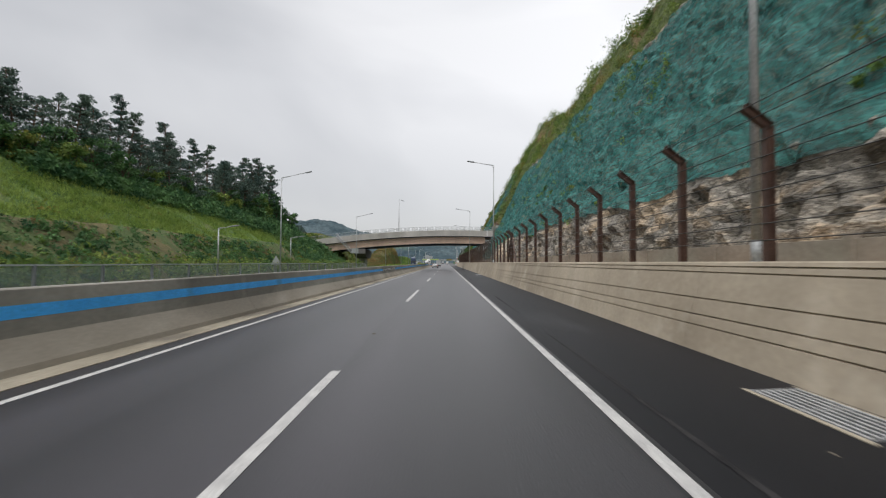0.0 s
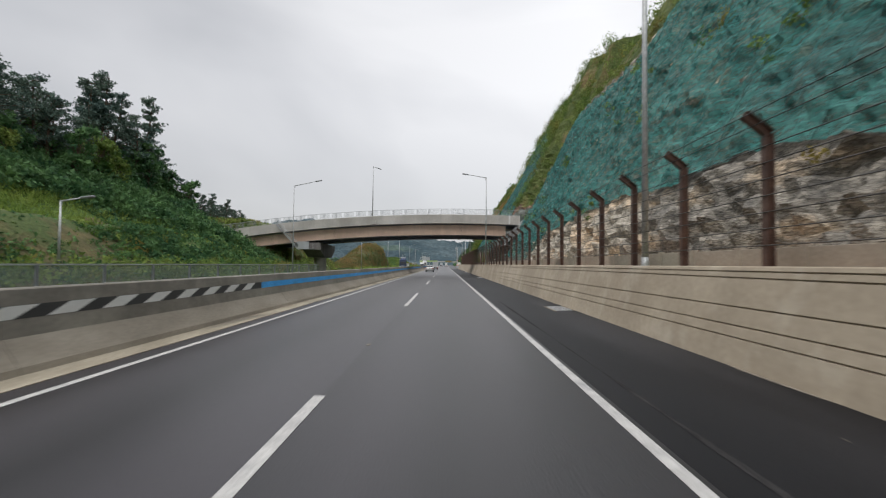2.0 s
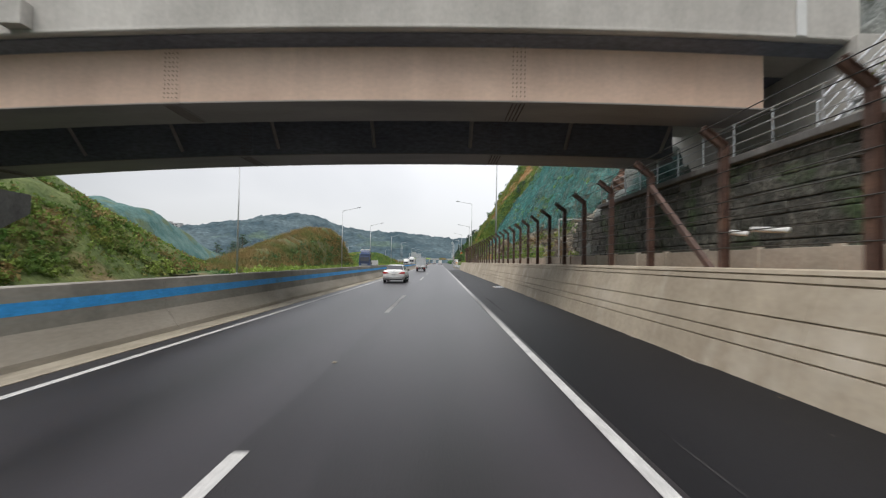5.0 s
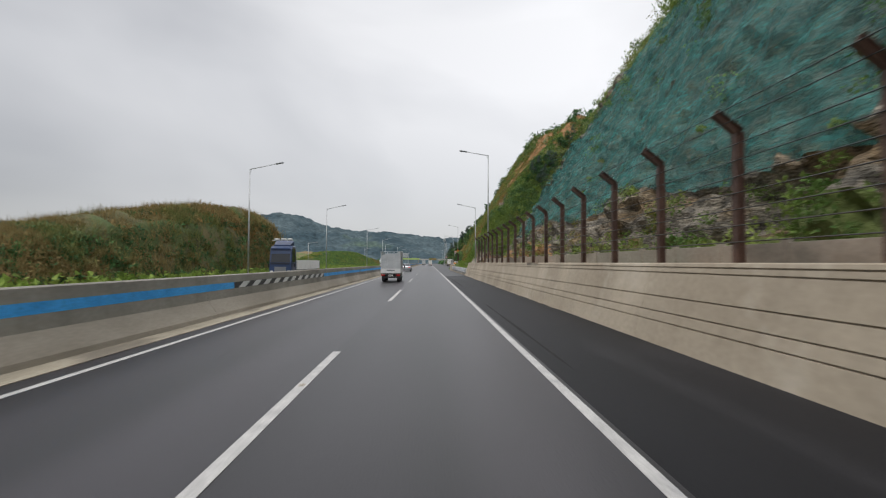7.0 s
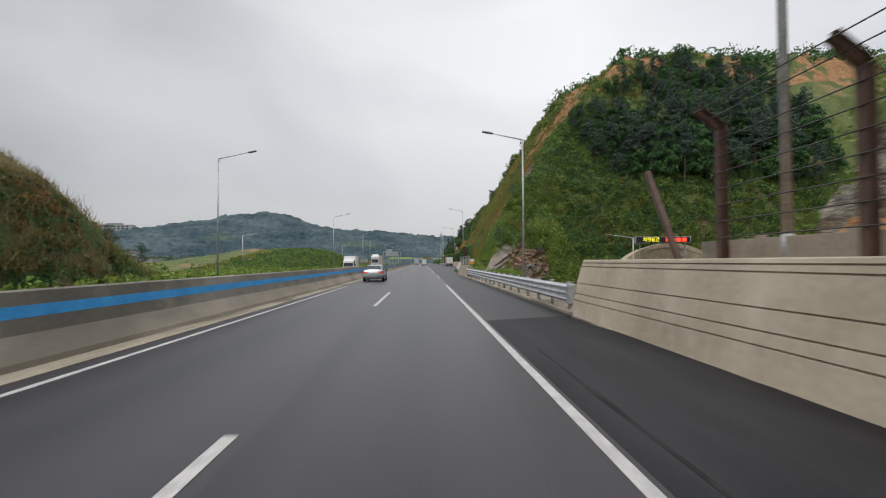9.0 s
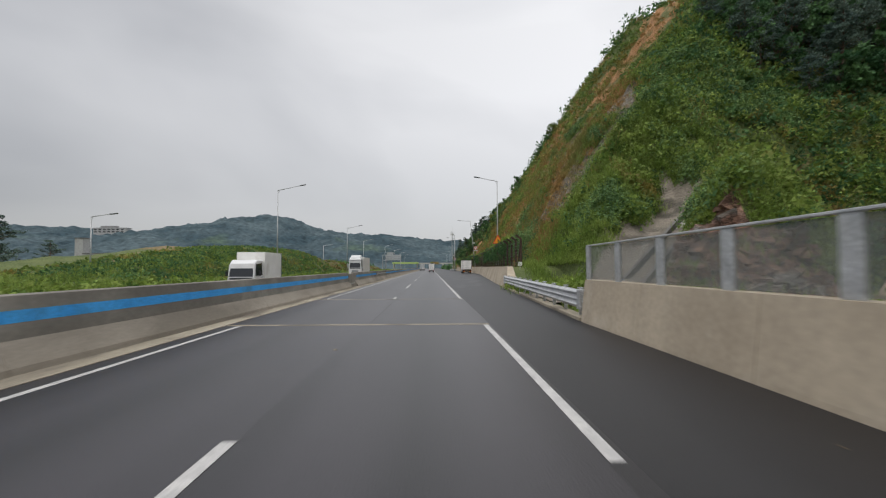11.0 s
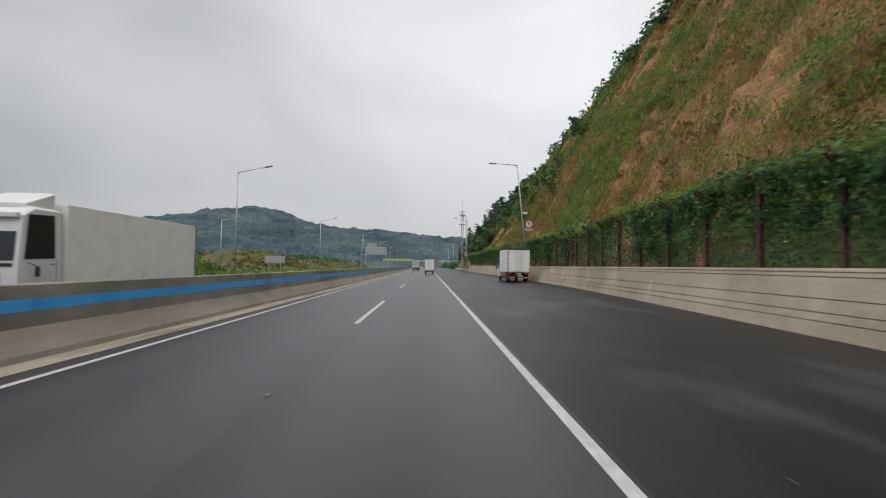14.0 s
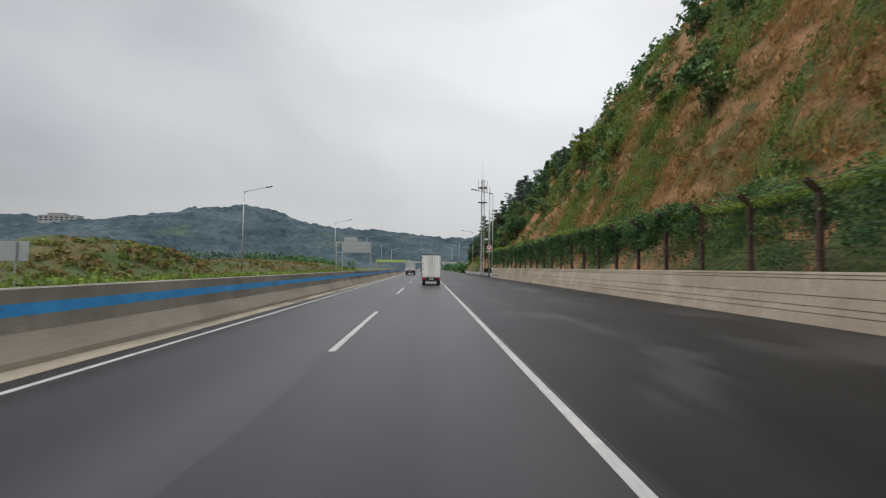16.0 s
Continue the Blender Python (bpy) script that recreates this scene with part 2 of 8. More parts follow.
# darker grey version of the girder colour, standing for its shaded underside
FLANGE = mat("girder_underside_shade", (0.23, 0.215, 0.205), (0.31, 0.29, 0.275), 0.6, 0.6, 0.05, 12, stretch=(0.3, 1, 1), speckle=0.12)
GIRDER = mat("girder_paint", (0.60, 0.43, 0.325), (0.72, 0.53, 0.41), 0.6, 0.5, 0.03, 12, c3=(0.46, 0.32, 0.24), c3_at=0.66, stretch=(0.4, 1, 0.8), speckle=0.12, streaks=0.1)
BLUE = mat("blue_band_paint", (0.035, 0.30, 0.70), (0.055, 0.37, 0.80), 1.5, 0.6, 0.08, 20, c3=(0.05, 0.24, 0.48), c3_at=0.66)
BLACK_PAINT = plain("black_paint", (0.03, 0.03, 0.03), 0.6)
WHITE_PAINT = plain("white_paint", (0.62, 0.62, 0.60), 0.55)
RUST = mat("brown_post_paint", (0.075, 0.042, 0.032), (0.12, 0.07, 0.052), 3, 0.6, 0.15, 30, c3=(0.16, 0.09, 0.06), c3_at=0.66)
WIRE = plain("dark_wire", (0.045, 0.045, 0.042), 0.5, 0.3)
STEEL = mat("galvanised_steel", (0.45, 0.46, 0.47), (0.58, 0.59, 0.60), 2.5, 0.42, 0.05, 20, metal=0.55, spec=0.5)
POLE = mat("pole_steel", (0.40, 0.41, 0.41), (0.50, 0.51, 0.51), 2.5, 0.45, 0.05, 20, metal=0.35)
GREYMETAL = plain("dull_grey_metal", (0.24, 0.25, 0.26), 0.5, 0.4)
ROCK = mat("shattered_rock", (0.26, 0.235, 0.195), (0.58, 0.525, 0.43), 0.85, 0.85, 0.9, 8, c3=(0.56, 0.44, 0.31), c3_at=0.54, stretch=(1, 0.75, 1.9), amount=0.7, bump_size=0.1, cells=3.6, crack_tone=0.42)
ROCK_DARK = mat("broken_grey_rock", (0.115, 0.107, 0.093), (0.37, 0.335, 0.28), 0.95, 0.85, 0.9, 8, c3=(0.44, 0.345, 0.24), c3_at=0.58, stretch=(1, 0.75, 1.9), amount=0.6, bump_size=0.1, cells=4.0, crack_tone=0.26)
CONC_LOW = mat("weathered_panel_concrete", (0.31, 0.275, 0.225), (0.43, 0.385, 0.32), 0.9, 0.88, 0.2, 20, c3=(0.20, 0.185, 0.155), c3_at=0.6, stretch=(1, 0.5, 0.7), speckle=0.25)
ROCK_RED = mat("reddish_rock", (0.14, 0.078, 0.056), (0.31, 0.19, 0.135), 0.9, 0.85, 0.8, 6, c3=(0.22, 0.20, 0.18), c3_at=0.58, stretch=(1, 1, 1.7), bump_size=0.12, cells=2.2)
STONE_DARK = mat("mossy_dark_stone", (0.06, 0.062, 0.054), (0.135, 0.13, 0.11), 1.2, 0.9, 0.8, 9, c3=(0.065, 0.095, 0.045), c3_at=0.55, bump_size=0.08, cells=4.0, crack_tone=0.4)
ROCK_GREY = mat("weathered_grey_rock", (0.10, 0.09, 0.072), (0.29, 0.255, 0.20), 1.1, 0.9, 1.0, 8, c3=(0.21, 0.15, 0.085), c3_at=0.56, stretch=(1, 0.7, 2.0), bump_size=0.12, cells=5.0, crack_tone=0.22)
SOIL_GREEN = mat("overgrown_soil", (0.06, 0.09, 0.026), (0.14, 0.165, 0.05), 0.35, 0.95, 1.0, 3.2, c3=(0.21, 0.155, 0.075), c3_at=0.6, bump_size=0.22, amount=0.8)
SOIL_TAN = mat("bare_tan_soil", (0.24, 0.125, 0.055), (0.44, 0.24, 0.115), 0.8, 0.95, 1.0, 4, c3=(0.12, 0.125, 0.045), c3_at=0.55, bump_size=0.2, amount=0.8)
SAND = mat("washed_sand", (0.17, 0.147, 0.117), (0.31, 0.27, 0.22), 0.9, 0.95, 0.9, 6, c3=(0.115, 0.103, 0.083), c3_at=0.57, bump_size=0.14, amount=0.8, speckle=0.45)
GRASS = mat("mown_grass", (0.062, 0.115, 0.022), (0.105, 0.165, 0.038), 0.5, 0.95, 0.8, 6, c3=(0.14, 0.15, 0.06), c3_at=0.62, bump_size=0.1)
DRY_BANK = mat("dry_bank", (0.075, 0.075, 0.03), (0.14, 0.115, 0.05), 0.6, 0.95, 1.0, 4, c3=(0.07, 0.10, 0.03), c3_at=0.5, bump_size=0.15)
FIELD = mat("field", (0.07, 0.10, 0.03), (0.13, 0.15, 0.06), 0.02, 0.95, 0.6, 0.6, c3=(0.10, 0.14, 0.04), bump_size=0.3)
NET_ROPE = plain("dark_green_rope", (0.03, 0.10, 0.09), 0.8)
NET_FAR = mat("far_netted_bank", (0.045, 0.115, 0.11), (0.10, 0.175, 0.155), 0.5, 0.9, 0.8, 2.5, c3=(0.09, 0.12, 0.06), c3_at=0.56, bump_size=0.3)
# forest green shifted to blue-grey, the distance haze mixed into the colour
FOREST = mat("hazed_far_forest", (0.042, 0.067, 0.080), (0.086, 0.117, 0.128), 0.014, 0.95, 0.5, 0.11, c3=(0.095, 0.135, 0.095), c3_at=0.66, bump_size=6.0, spec=0.05, speckle=0.75)
LEAF = mat("shrub_leaves", (0.065, 0.135, 0.03), (0.25, 0.32, 0.075), 0.42, 0.7, 0, 8, c3=(0.27, 0.22, 0.06), c3_at=0.6, island=0.3, spec=0.25)
LEAF_DARK = mat("dark_leaves", (0.036, 0.098, 0.042), (0.125, 0.235, 0.08), 0.5, 0.7, 0, 8, island=0.35, spec=0.25)
LEAF_MID = mat("hillside_leaves", (0.062, 0.135, 0.05), (0.19, 0.29, 0.095), 0.45, 0.7, 0, 8, island=0.35, spec=0.25)
LEAF_BRIGHT = mat("bright_leaves", (0.15, 0.235, 0.042), (0.27, 0.35, 0.08), 0.4, 0.7, 0, 8, island=0.35, spec=0.25)
LEAF_RUST = mat("rusty_stalks", (0.27, 0.185, 0.065), (0.38, 0.215, 0.085), 0.3, 0.8, 0, 8, c3=(0.19, 0.20, 0.06), c3_at=0.55, island=0.3, spec=0.2)
LEAF_DRY = mat("dry_stalks", (0.20, 0.165, 0.065), (0.29, 0.205, 0.09), 0.3, 0.8, 0, 8, c3=(0.17, 0.18, 0.06), c3_at=0.55, island=0.3, spec=0.2)
# leaves of the valley woods, tinted with the bluish haze of distance
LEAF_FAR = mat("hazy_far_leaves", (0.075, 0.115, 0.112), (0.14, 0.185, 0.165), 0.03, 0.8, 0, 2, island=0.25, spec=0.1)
NEEDLE = mat("pine_needles", (0.07, 0.115, 0.10), (0.125, 0.175, 0.132), 0.3, 0.7, 0, 8, island=0.4, spec=0.2)
BARK = mat("pine_bark", (0.075, 0.052, 0.038), (0.14, 0.095, 0.065), 3, 0.9, 0.6, 14)
CAR_SILVER = plain("silver_paint", (0.54, 0.575, 0.61), 0.28, 0.55, 0.5, 0.6)
CAR_WHITE = plain("white_car_paint", (0.70, 0.70, 0.69), 0.35, 0.0, 0.5, 0.4)
BOX_WHITE = mat("white_box_panel", (0.82, 0.81, 0.775), (0.88, 0.87, 0.84), 1.4, 0.45, 0.03, 20, c3=(0.68, 0.66, 0.61), c3_at=0.66, world_space=False, speckle=0.1)
BOX_GREY = mat("grey_panel", (0.40, 0.42, 0.43), (0.52, 0.54, 0.55), 1.4, 0.5, 0.05, 20, world_space=False, speckle=0.1)
RIM = plain("alloy_rim", (0.66, 0.67, 0.68), 0.3, 0.25)
TRUCK_BLUE = plain("navy_paint", (0.03, 0.055, 0.13), 0.35, 0.0, 0.5, 0.4)
RUBBER = plain("tyre_rubber", (0.022, 0.022, 0.023), 0.8)
DARK = plain("black_plastic", (0.02, 0.02, 0.022), 0.6)
GLASS_DARK = plain("tinted_glass", (0.022, 0.025, 0.03), 0.08, 0.0, 0.6)
RED_LIGHT = plain("red_lens", (0.42, 0.02, 0.02), 0.25)
RED_LIT = glow("lit_brake_lens", (0.9, 0.06, 0.03), 1.2)
PLATE = plain("plate_white", (0.62, 0.62, 0.60), 0.5)
PLATE_YELLOW = plain("plate_yellow", (0.75, 0.55, 0.05), 0.5)
ORANGE = plain("orange_sheeting", (0.85, 0.30, 0.02), 0.45)
SIGN_RED = plain("red_sheeting", (0.62, 0.045, 0.04), 0.45)
SIGN_WHITE = plain("white_sheeting", (0.72, 0.72, 0.70), 0.45)
SIGN_BACK = plain("sign_back_metal", (0.42, 0.44, 0.45), 0.5, 0.3)
GREEN_BEAM = plain("yellow_green_beam", (0.40, 0.52, 0.16), 0.6)
PANEL_MESH = mat("noise_panel", (0.20, 0.215, 0.20), (0.27, 0.28, 0.265), 2.0, 0.6, 0.3, 60, metal=0.2)
STONE_FACE = mat("portal_stone", (0.42, 0.335, 0.23), (0.54, 0.44, 0.32), 1.5, 0.9, 0.4, 10, c3=(0.34, 0.27, 0.19), c3_at=0.62)
TUNNEL_IN = mat("tunnel_lining", (0.10, 0.10, 0.095), (0.16, 0.155, 0.15), 0.8, 0.9, 0.1, 10)
# wall render dimmed to grey, so far buildings sink into painted haze
BUILDING = mat("hazed_pale_render", (0.33, 0.33, 0.325), (0.41, 0.41, 0.40), 0.4, 0.8, 0.05, 4)
LED_YELLOW = glow("yellow_leds", (0.95, 0.85, 0.05), 1.6)
LED_RED = glow("red_leds", (0.95, 0.06, 0.03), 1.6)

# light passes through leaves
for lm, share in ((LEAF, 0.35), (LEAF_DARK, 0.3), (LEAF_BRIGHT, 0.38), (LEAF_DRY, 0.25), (LEAF_RUST, 0.3), (NEEDLE, 0.15)):
    ln_, ll_ = lm.node_tree.nodes, lm.node_tree.links
    pb = ln_["Principled BSDF"]
    tl, mx = ln_.new("ShaderNodeBsdfTranslucent"), ln_.new("ShaderNodeMixShader")
    ll_.new(pb.inputs["Base Color"].links[0].from_socket, tl.inputs["Color"])
    mx.inputs[0].default_value = share
    ll_.new(pb.outputs[0], mx.inputs[1])
    ll_.new(tl.outputs[0], mx.inputs[2])
    ll_.new(mx.outputs[0], ln_["Material Output"].inputs["Surface"])

# green debris net: woven threads with gaps, so the rock shows through
NET = mat("green_debris_net", (0.026, 0.128, 0.116), (0.068, 0.228, 0.204), 0.5, 0.75, 0.6, 5.5, c3=(0.045, 0.15, 0.14), c3_at=0.57, bump_size=0.10, spec=0.2, stretch=(1, 0.8, 1.5), speckle=0.6)
nn, nl = NET.node_tree.nodes, NET.node_tree.links
tr, ms, cov, rmp = nn.new("ShaderNodeBsdfTransparent"), nn.new("ShaderNodeMixShader"), nn.new("ShaderNodeTexNoise"), nn.new("ShaderNodeMapRange")
cov.inputs["Scale"].default_value, cov.inputs["Detail"].default_value, cov.inputs["Roughness"].default_value = 2.6, 9, 0.72
geo_n = nn.new("ShaderNodeNewGeometry")
bed_map = nn.new("ShaderNodeMapping")
bed_map.inputs["Rotation"].default_value, bed_map.inputs["Scale"].default_value = (0.55, 0, 0), (1.0, 0.55, 1.9)
nl.new(geo_n.outputs["Position"], bed_map.inputs["Vector"])
nl.new(bed_map.outputs[0], cov.inputs["Vector"])
nl.new(cov.outputs["Fac"], rmp.inputs["Value"])
rmp.inputs["From Min"].default_value, rmp.inputs["From Max"].default_value = 0.36, 0.64
rmp.inputs["To Min"].default_value, rmp.inputs["To Max"].default_value = 0.97, 0.42
nl.new(rmp.outputs[0], ms.inputs[0])
nl.new(tr.outputs[0], ms.inputs[1])
nl.new(nn["Principled BSDF"].outputs[0], ms.inputs[2])
nl.new(ms.outputs[0], nn["Material Output"].inputs["Surface"])

# the newer net is a finer, more open weave
NET_THIN = NET.copy()
NET_THIN.name = "thin_debris_net"
for nd in NET_THIN.node_tree.nodes:
    if nd.type == "MAP_RANGE" and abs(nd.inputs["To Min"].default_value - 0.97) < 1e-3:
        nd.inputs["To Min"].default_value, nd.inputs["To Max"].default_value = 0.80, 0.28

# thin green wire mesh of the roadside fence, mostly open
MESH_GREEN = plain("green_wire_mesh", (0.02, 0.10, 0.06), 0.6)
nn, nl = MESH_GREEN.node_tree.nodes, MESH_GREEN.node_tree.links
tr, ms = nn.new("ShaderNodeBsdfTransparent"), nn.new("ShaderNodeMixShader")
ms.inputs[0].default_value = 0.13
nl.new(tr.outputs[0], ms.inputs[1])
nl.new(nn["Principled BSDF"].outputs[0], ms.inputs[2])
nl.new(ms.outputs[0], nn["Material Output"].inputs["Surface"])
# perforated sheet: the holes let the view through
nn, nl = PANEL_MESH.node_tree.nodes, PANEL_MESH.node_tree.links
tr, ms = nn.new("ShaderNodeBsdfTransparent"), nn.new("ShaderNodeMixShader")
ms.inputs[0].default_value = 0.4
nl.new(tr.outputs[0], ms.inputs[1])
nl.new(nn["Principled BSDF"].outputs[0], ms.inputs[2])
nl.new(ms.outputs[0], nn["Material Output"].inputs["Surface"])
PANEL_FAINT = plain("faint_rail_panel", (0.45, 0.48, 0.48), 0.3)
nn, nl = PANEL_FAINT.node_tree.nodes, PANEL_FAINT.node_tree.links
tr, ms = nn.new("ShaderNodeBsdfTransparent"), nn.new("ShaderNodeMixShader")
ms.inputs[0].default_value = 0.13
nl.new(tr.outputs[0], ms.inputs[1])
nl.new(nn["Principled BSDF"].outputs[0], ms.inputs[2])
nl.new(ms.outputs[0], nn["Material Output"].inputs["Surface"])
PANEL_CLEAR = plain("clear_rail_panel", (0.30, 0.36, 0.34), 0.3)
nn, nl = PANEL_CLEAR.node_tree.nodes, PANEL_CLEAR.node_tree.links
tr, ms = nn.new("ShaderNodeBsdfTransparent"), nn.new("ShaderNodeMixShader")
ms.inputs[0].default_value = 0.25
nl.new(tr.outputs[0], ms.inputs[1])
nl.new(nn["Principled BSDF"].outputs[0], ms.inputs[2])
nl.new(ms.outputs[0], nn["Material Output"].inputs["Surface"])


# ---- mesh helpers ----
def box(bm, x0, x1, y0, y1, z0, z1, bevel=0.0, m=None):
    r = bmesh.ops.create_cube(bm, size=1)
    vs = r["verts"]
    bmesh.ops.transform(bm, matrix=Matrix.Translation(((x0 + x1) / 2, (y0 + y1) / 2, (z0 + z1) / 2)) @ Matrix.Diagonal((x1 - x0, y1 - y0, z1 - z0, 1)), verts=vs)
    if bevel:
        es = list({e for v in vs for e in v.link_edges})
        vs = list({v for f in bmesh.ops.bevel(bm, geom=es, offset=bevel, segments=2, affect="EDGES", profile=0.6)["faces"] for v in f.verts} | {v for v in vs if v.is_valid})
    if m is not None:
        bmesh.ops.transform(bm, matrix=m, verts=[v for v in vs if v.is_valid])
    return bm


def tube(bm, a, b, r0, r1=None, n=8, cap=True):
    """A tapered round bar from a to b."""
    a, b = Vector(a), Vector(b)
    r1 = r0 if r1 is None else r1
    d = b - a
    res = bmesh.ops.create_cone(bm, cap_ends=cap, segments=n, radius1=r0, radius2=r1, depth=d.length)
    bmesh.ops.transform(bm, matrix=Matrix.Translation((a + b) / 2) @ d.to_track_quat("Z", "Y").to_matrix().to_4x4(), verts=res["verts"])
    return bm


def prism(bm, outline, y0, y1):
    """A closed outline of (x, z) carried along y."""
    a = [bm.verts.new((x, y0, z)) for x, z in outline]
    b = [bm.verts.new((x, y1, z)) for x, z in outline]
    k = len(outline)
    for i in range(k):
        bm.faces.new((a[i], a[(i + 1) % k], b[(i + 1) % k], b[i]))
    bm.faces.new(a[::-1])
    bm.faces.new(b)
    bmesh.ops.recalc_face_normals(bm, faces=bm.faces)
    return bm


def mesh_of(name, bm, material, smooth=False):
    me = bpy.data.meshes.new(name)
    bm.normal_update()
    bm.to_mesh(me)
    bm.free()
    me.materials.append(material)
    if smooth:
        me.polygons.foreach_set("use_smooth", [True] * len(me.polygons))
    return me


def part(name, bm, material, parent, label="", smooth=False):
    ob = new(name, bm if isinstance(bm, bpy.types.Mesh) else mesh_of(name, bm, material, smooth))
    ob.parent = parent
    if label:
        ob["label"] = label
    return ob


def thing(name, label, category, loc=(0, 0, 0), turn=0, group="", kind=""):
    ob = new(name)
    ob.empty_display_size = 0.2
    ob.matrix_basis = pose(*loc, 0, 0, turn)
    return tagged(ob, label, category, group, kind)


def structure(name, bm, material, label, smooth=False):
    return tagged(new(name, bm if isinstance(bm, bpy.types.Mesh) else mesh_of(name, bm, material, smooth)), label, "", "", "structure")


def one(f, *a, **k):
    return f(bmesh.new(), *a, **k)


def raw(name, verts, faces, material, smooth=False, uniform=4):
    """A mesh from arrays, all faces with the same number of corners."""
    verts, faces = np.asarray(verts, np.float32), np.asarray(faces, np.int32)
    me = bpy.data.meshes.new(name)
    me.vertices.add(len(verts))
    me.vertices.foreach_set("co", verts.ravel())
    me.loops.add(faces.size)
    me.loops.foreach_set("vertex_index", faces.ravel())
    me.polygons.add(len(faces))
    me.polygons.foreach_set("loop_start", np.arange(0, faces.size, uniform, dtype=np.int32))
    me.polygons.foreach_set("use_smooth", np.full(len(faces), smooth))
    for m in material if isinstance(material, list) else [material]:
        me.materials.append(m)
    me.update(calc_edges=True)
    return me


def grid_faces(ni, nj):
    i, j = np.meshgrid(np.arange(ni - 1), np.arange(nj - 1), indexing="ij")
    a = (i * nj + j).ravel()
    return np.stack([a, a + nj, a + nj + 1, a + 1], 1)




def hash2(i, j, k):
    h = np.sin(i * 127.1 + j * 311.7 + k * 74.7) * 43758.5453
    return h - np.floor(h)


def vnoise(u, v, scale, seed=0):
    """Smooth value noise in -1..1."""
    u, v = u / scale, v / scale
    i, j = np.floor(u), np.floor(v)
    f, g = u - i, v - j
    f, g = f * f * (3 - 2 * f), g * g * (3 - 2 * g)
    a = hash2(i, j, seed) * (1 - f) + hash2(i + 1, j, seed) * f
    b = hash2(i, j + 1, seed) * (1 - f) + hash2(i + 1, j + 1, seed) * f
    return 2 * (a * (1 - g) + b * g) - 1


def blocks(u, v, scale, seed=0):
    """Broken-rock relief: each cell of a jittered lattice is a tilted facet at its own depth."""
    u, v = u / scale, v / scale
    bi, bj = np.floor(u), np.floor(v)
    best, val = np.full(u.shape, 9.0), np.zeros(u.shape)
    for di in (-1, 0, 1):
        for dj in (-1, 0, 1):
            i, j = bi + di, bj + dj
            du, dv = u - (i + hash2(i, j, seed)), v - (j + hash2(i, j, seed + 5))
            d = du * du + dv * dv
            z = 2 * hash2(i, j, seed + 9) - 1 + 1.3 * (hash2(i, j, seed + 3) - 0.5) * du + 1.3 * (hash2(i, j, seed + 4) - 0.5) * dv
            val = np.where(d < best, z, val)
            best = np.minimum(best, d)
    return val


# ---- ground, carriageways, markings ----
def ground_z(x, y):
    valley = (x > 8.9) & (y > 214) & (x < 125) & ((y < 280) | ((x > 23) & (y < 345)))
    return np.where(valley, -5.0, -0.35)


gx = np.array([-3000, -1500, -700, -300, -120, -60, -30, -22, -8, 5.2, 8.8, 9.4, 12, 22, 24, 30, 60, 118, 130, 400, 1200, 3000.0])
gy = np.array([-900, -300, -100, 0, 100, 200, 212, 216, 240, 261, 265, 288, 292, 342, 350, 450, 600, 900, 1500, 2600, 4200.0])
GX, GY = np.meshgrid(gx, gy, indexing="ij")
structure("ground", raw("ground", np.stack([GX, GY, ground_z(GX, GY)], -1).reshape(-1, 3), grid_faces(len(gx), len(gy)), FIELD), FIELD, "flat rough grassland that runs to the hills")

RIGHT_LINE, LANE_LINE, LEFT_LINE = 1.9, -1.7, -5.3
SEAM = 2.04    # where the older carriageway meets the shoulder
road = structure("road", one(box, -5.75, SEAM, -80, 900, -0.4, 0), ASPHALT, "grey worn asphalt carriageway with two lanes")


def wall_x(y):
    """The foot of the retaining wall and rail along the shoulder."""
    return float(np.interp(y, [-80, 217, 264, 286, 301, 349, 373, 420, 470, 900], [4.52, 4.52, 4.62, 5.95, 7.0, 10.5, 11.0, 11.0, 9.5, 9.5]))


def shoulder_z(x, y):
    """The shoulder climbs gently from the edge of the carriageway to the wall."""
    lift = np.interp(y, [-80, 286, 313, 340, 373, 900], [0.12, 0.12, 0.19, 0.27, 0.24, 0.24])
    return float(lift * max(0.0, x - SEAM) / (wall_x(y) - SEAM))


def shoulder(name, ys, material, label):
    sv, sf = [], []
    for y in ys:
        edge = wall_x(y) + 0.35
        sv += [(SEAM, y, 0.0), (edge, y, shoulder_z(edge, y)), (edge, y, -0.4), (SEAM, y, -0.4)]
    for i in range(len(ys) - 1):
        for k in range(4):
            a, b = 4 * i + k, 4 * i + (k + 1) % 4
            sf.append((a, b, b + 4, a + 4))
    return structure(name, raw(name, sv, sf, material), material, label)


shoulder("shoulder", np.linspace(-80, 217, 16), ASPHALT_NEW, "darker newly laid asphalt shoulder")
shoulder("shoulder_mid", np.arange(217, 287.1, 5.0), ASPHALT_MID, "patched grey asphalt shoulder along the guard rail")
shoulder("shoulder_far", np.concatenate([np.arange(287, 479, 4), np.arange(480, 901, 20)]), ASPHALT_OLD, "worn grey asphalt shoulder that widens along the flared wall")
structure("gutter", one(box, -6.5, -5.75, -80, 900, -0.4, 0.012), CONC_GUTTER, "pale dusty concrete gutter beside the median barrier")
structure("opposite_road", one(box, -19.2, -7.0, -80, 900, -0.4, 0), ASPHALT, "grey asphalt carriageway for oncoming traffic")


def stripe(name, x, y0, y1, w=0.15, z=0.006):
    return part(name, one(box, x - w / 2, x + w / 2, y0, y1, z - 0.004, z), PAINT, road)


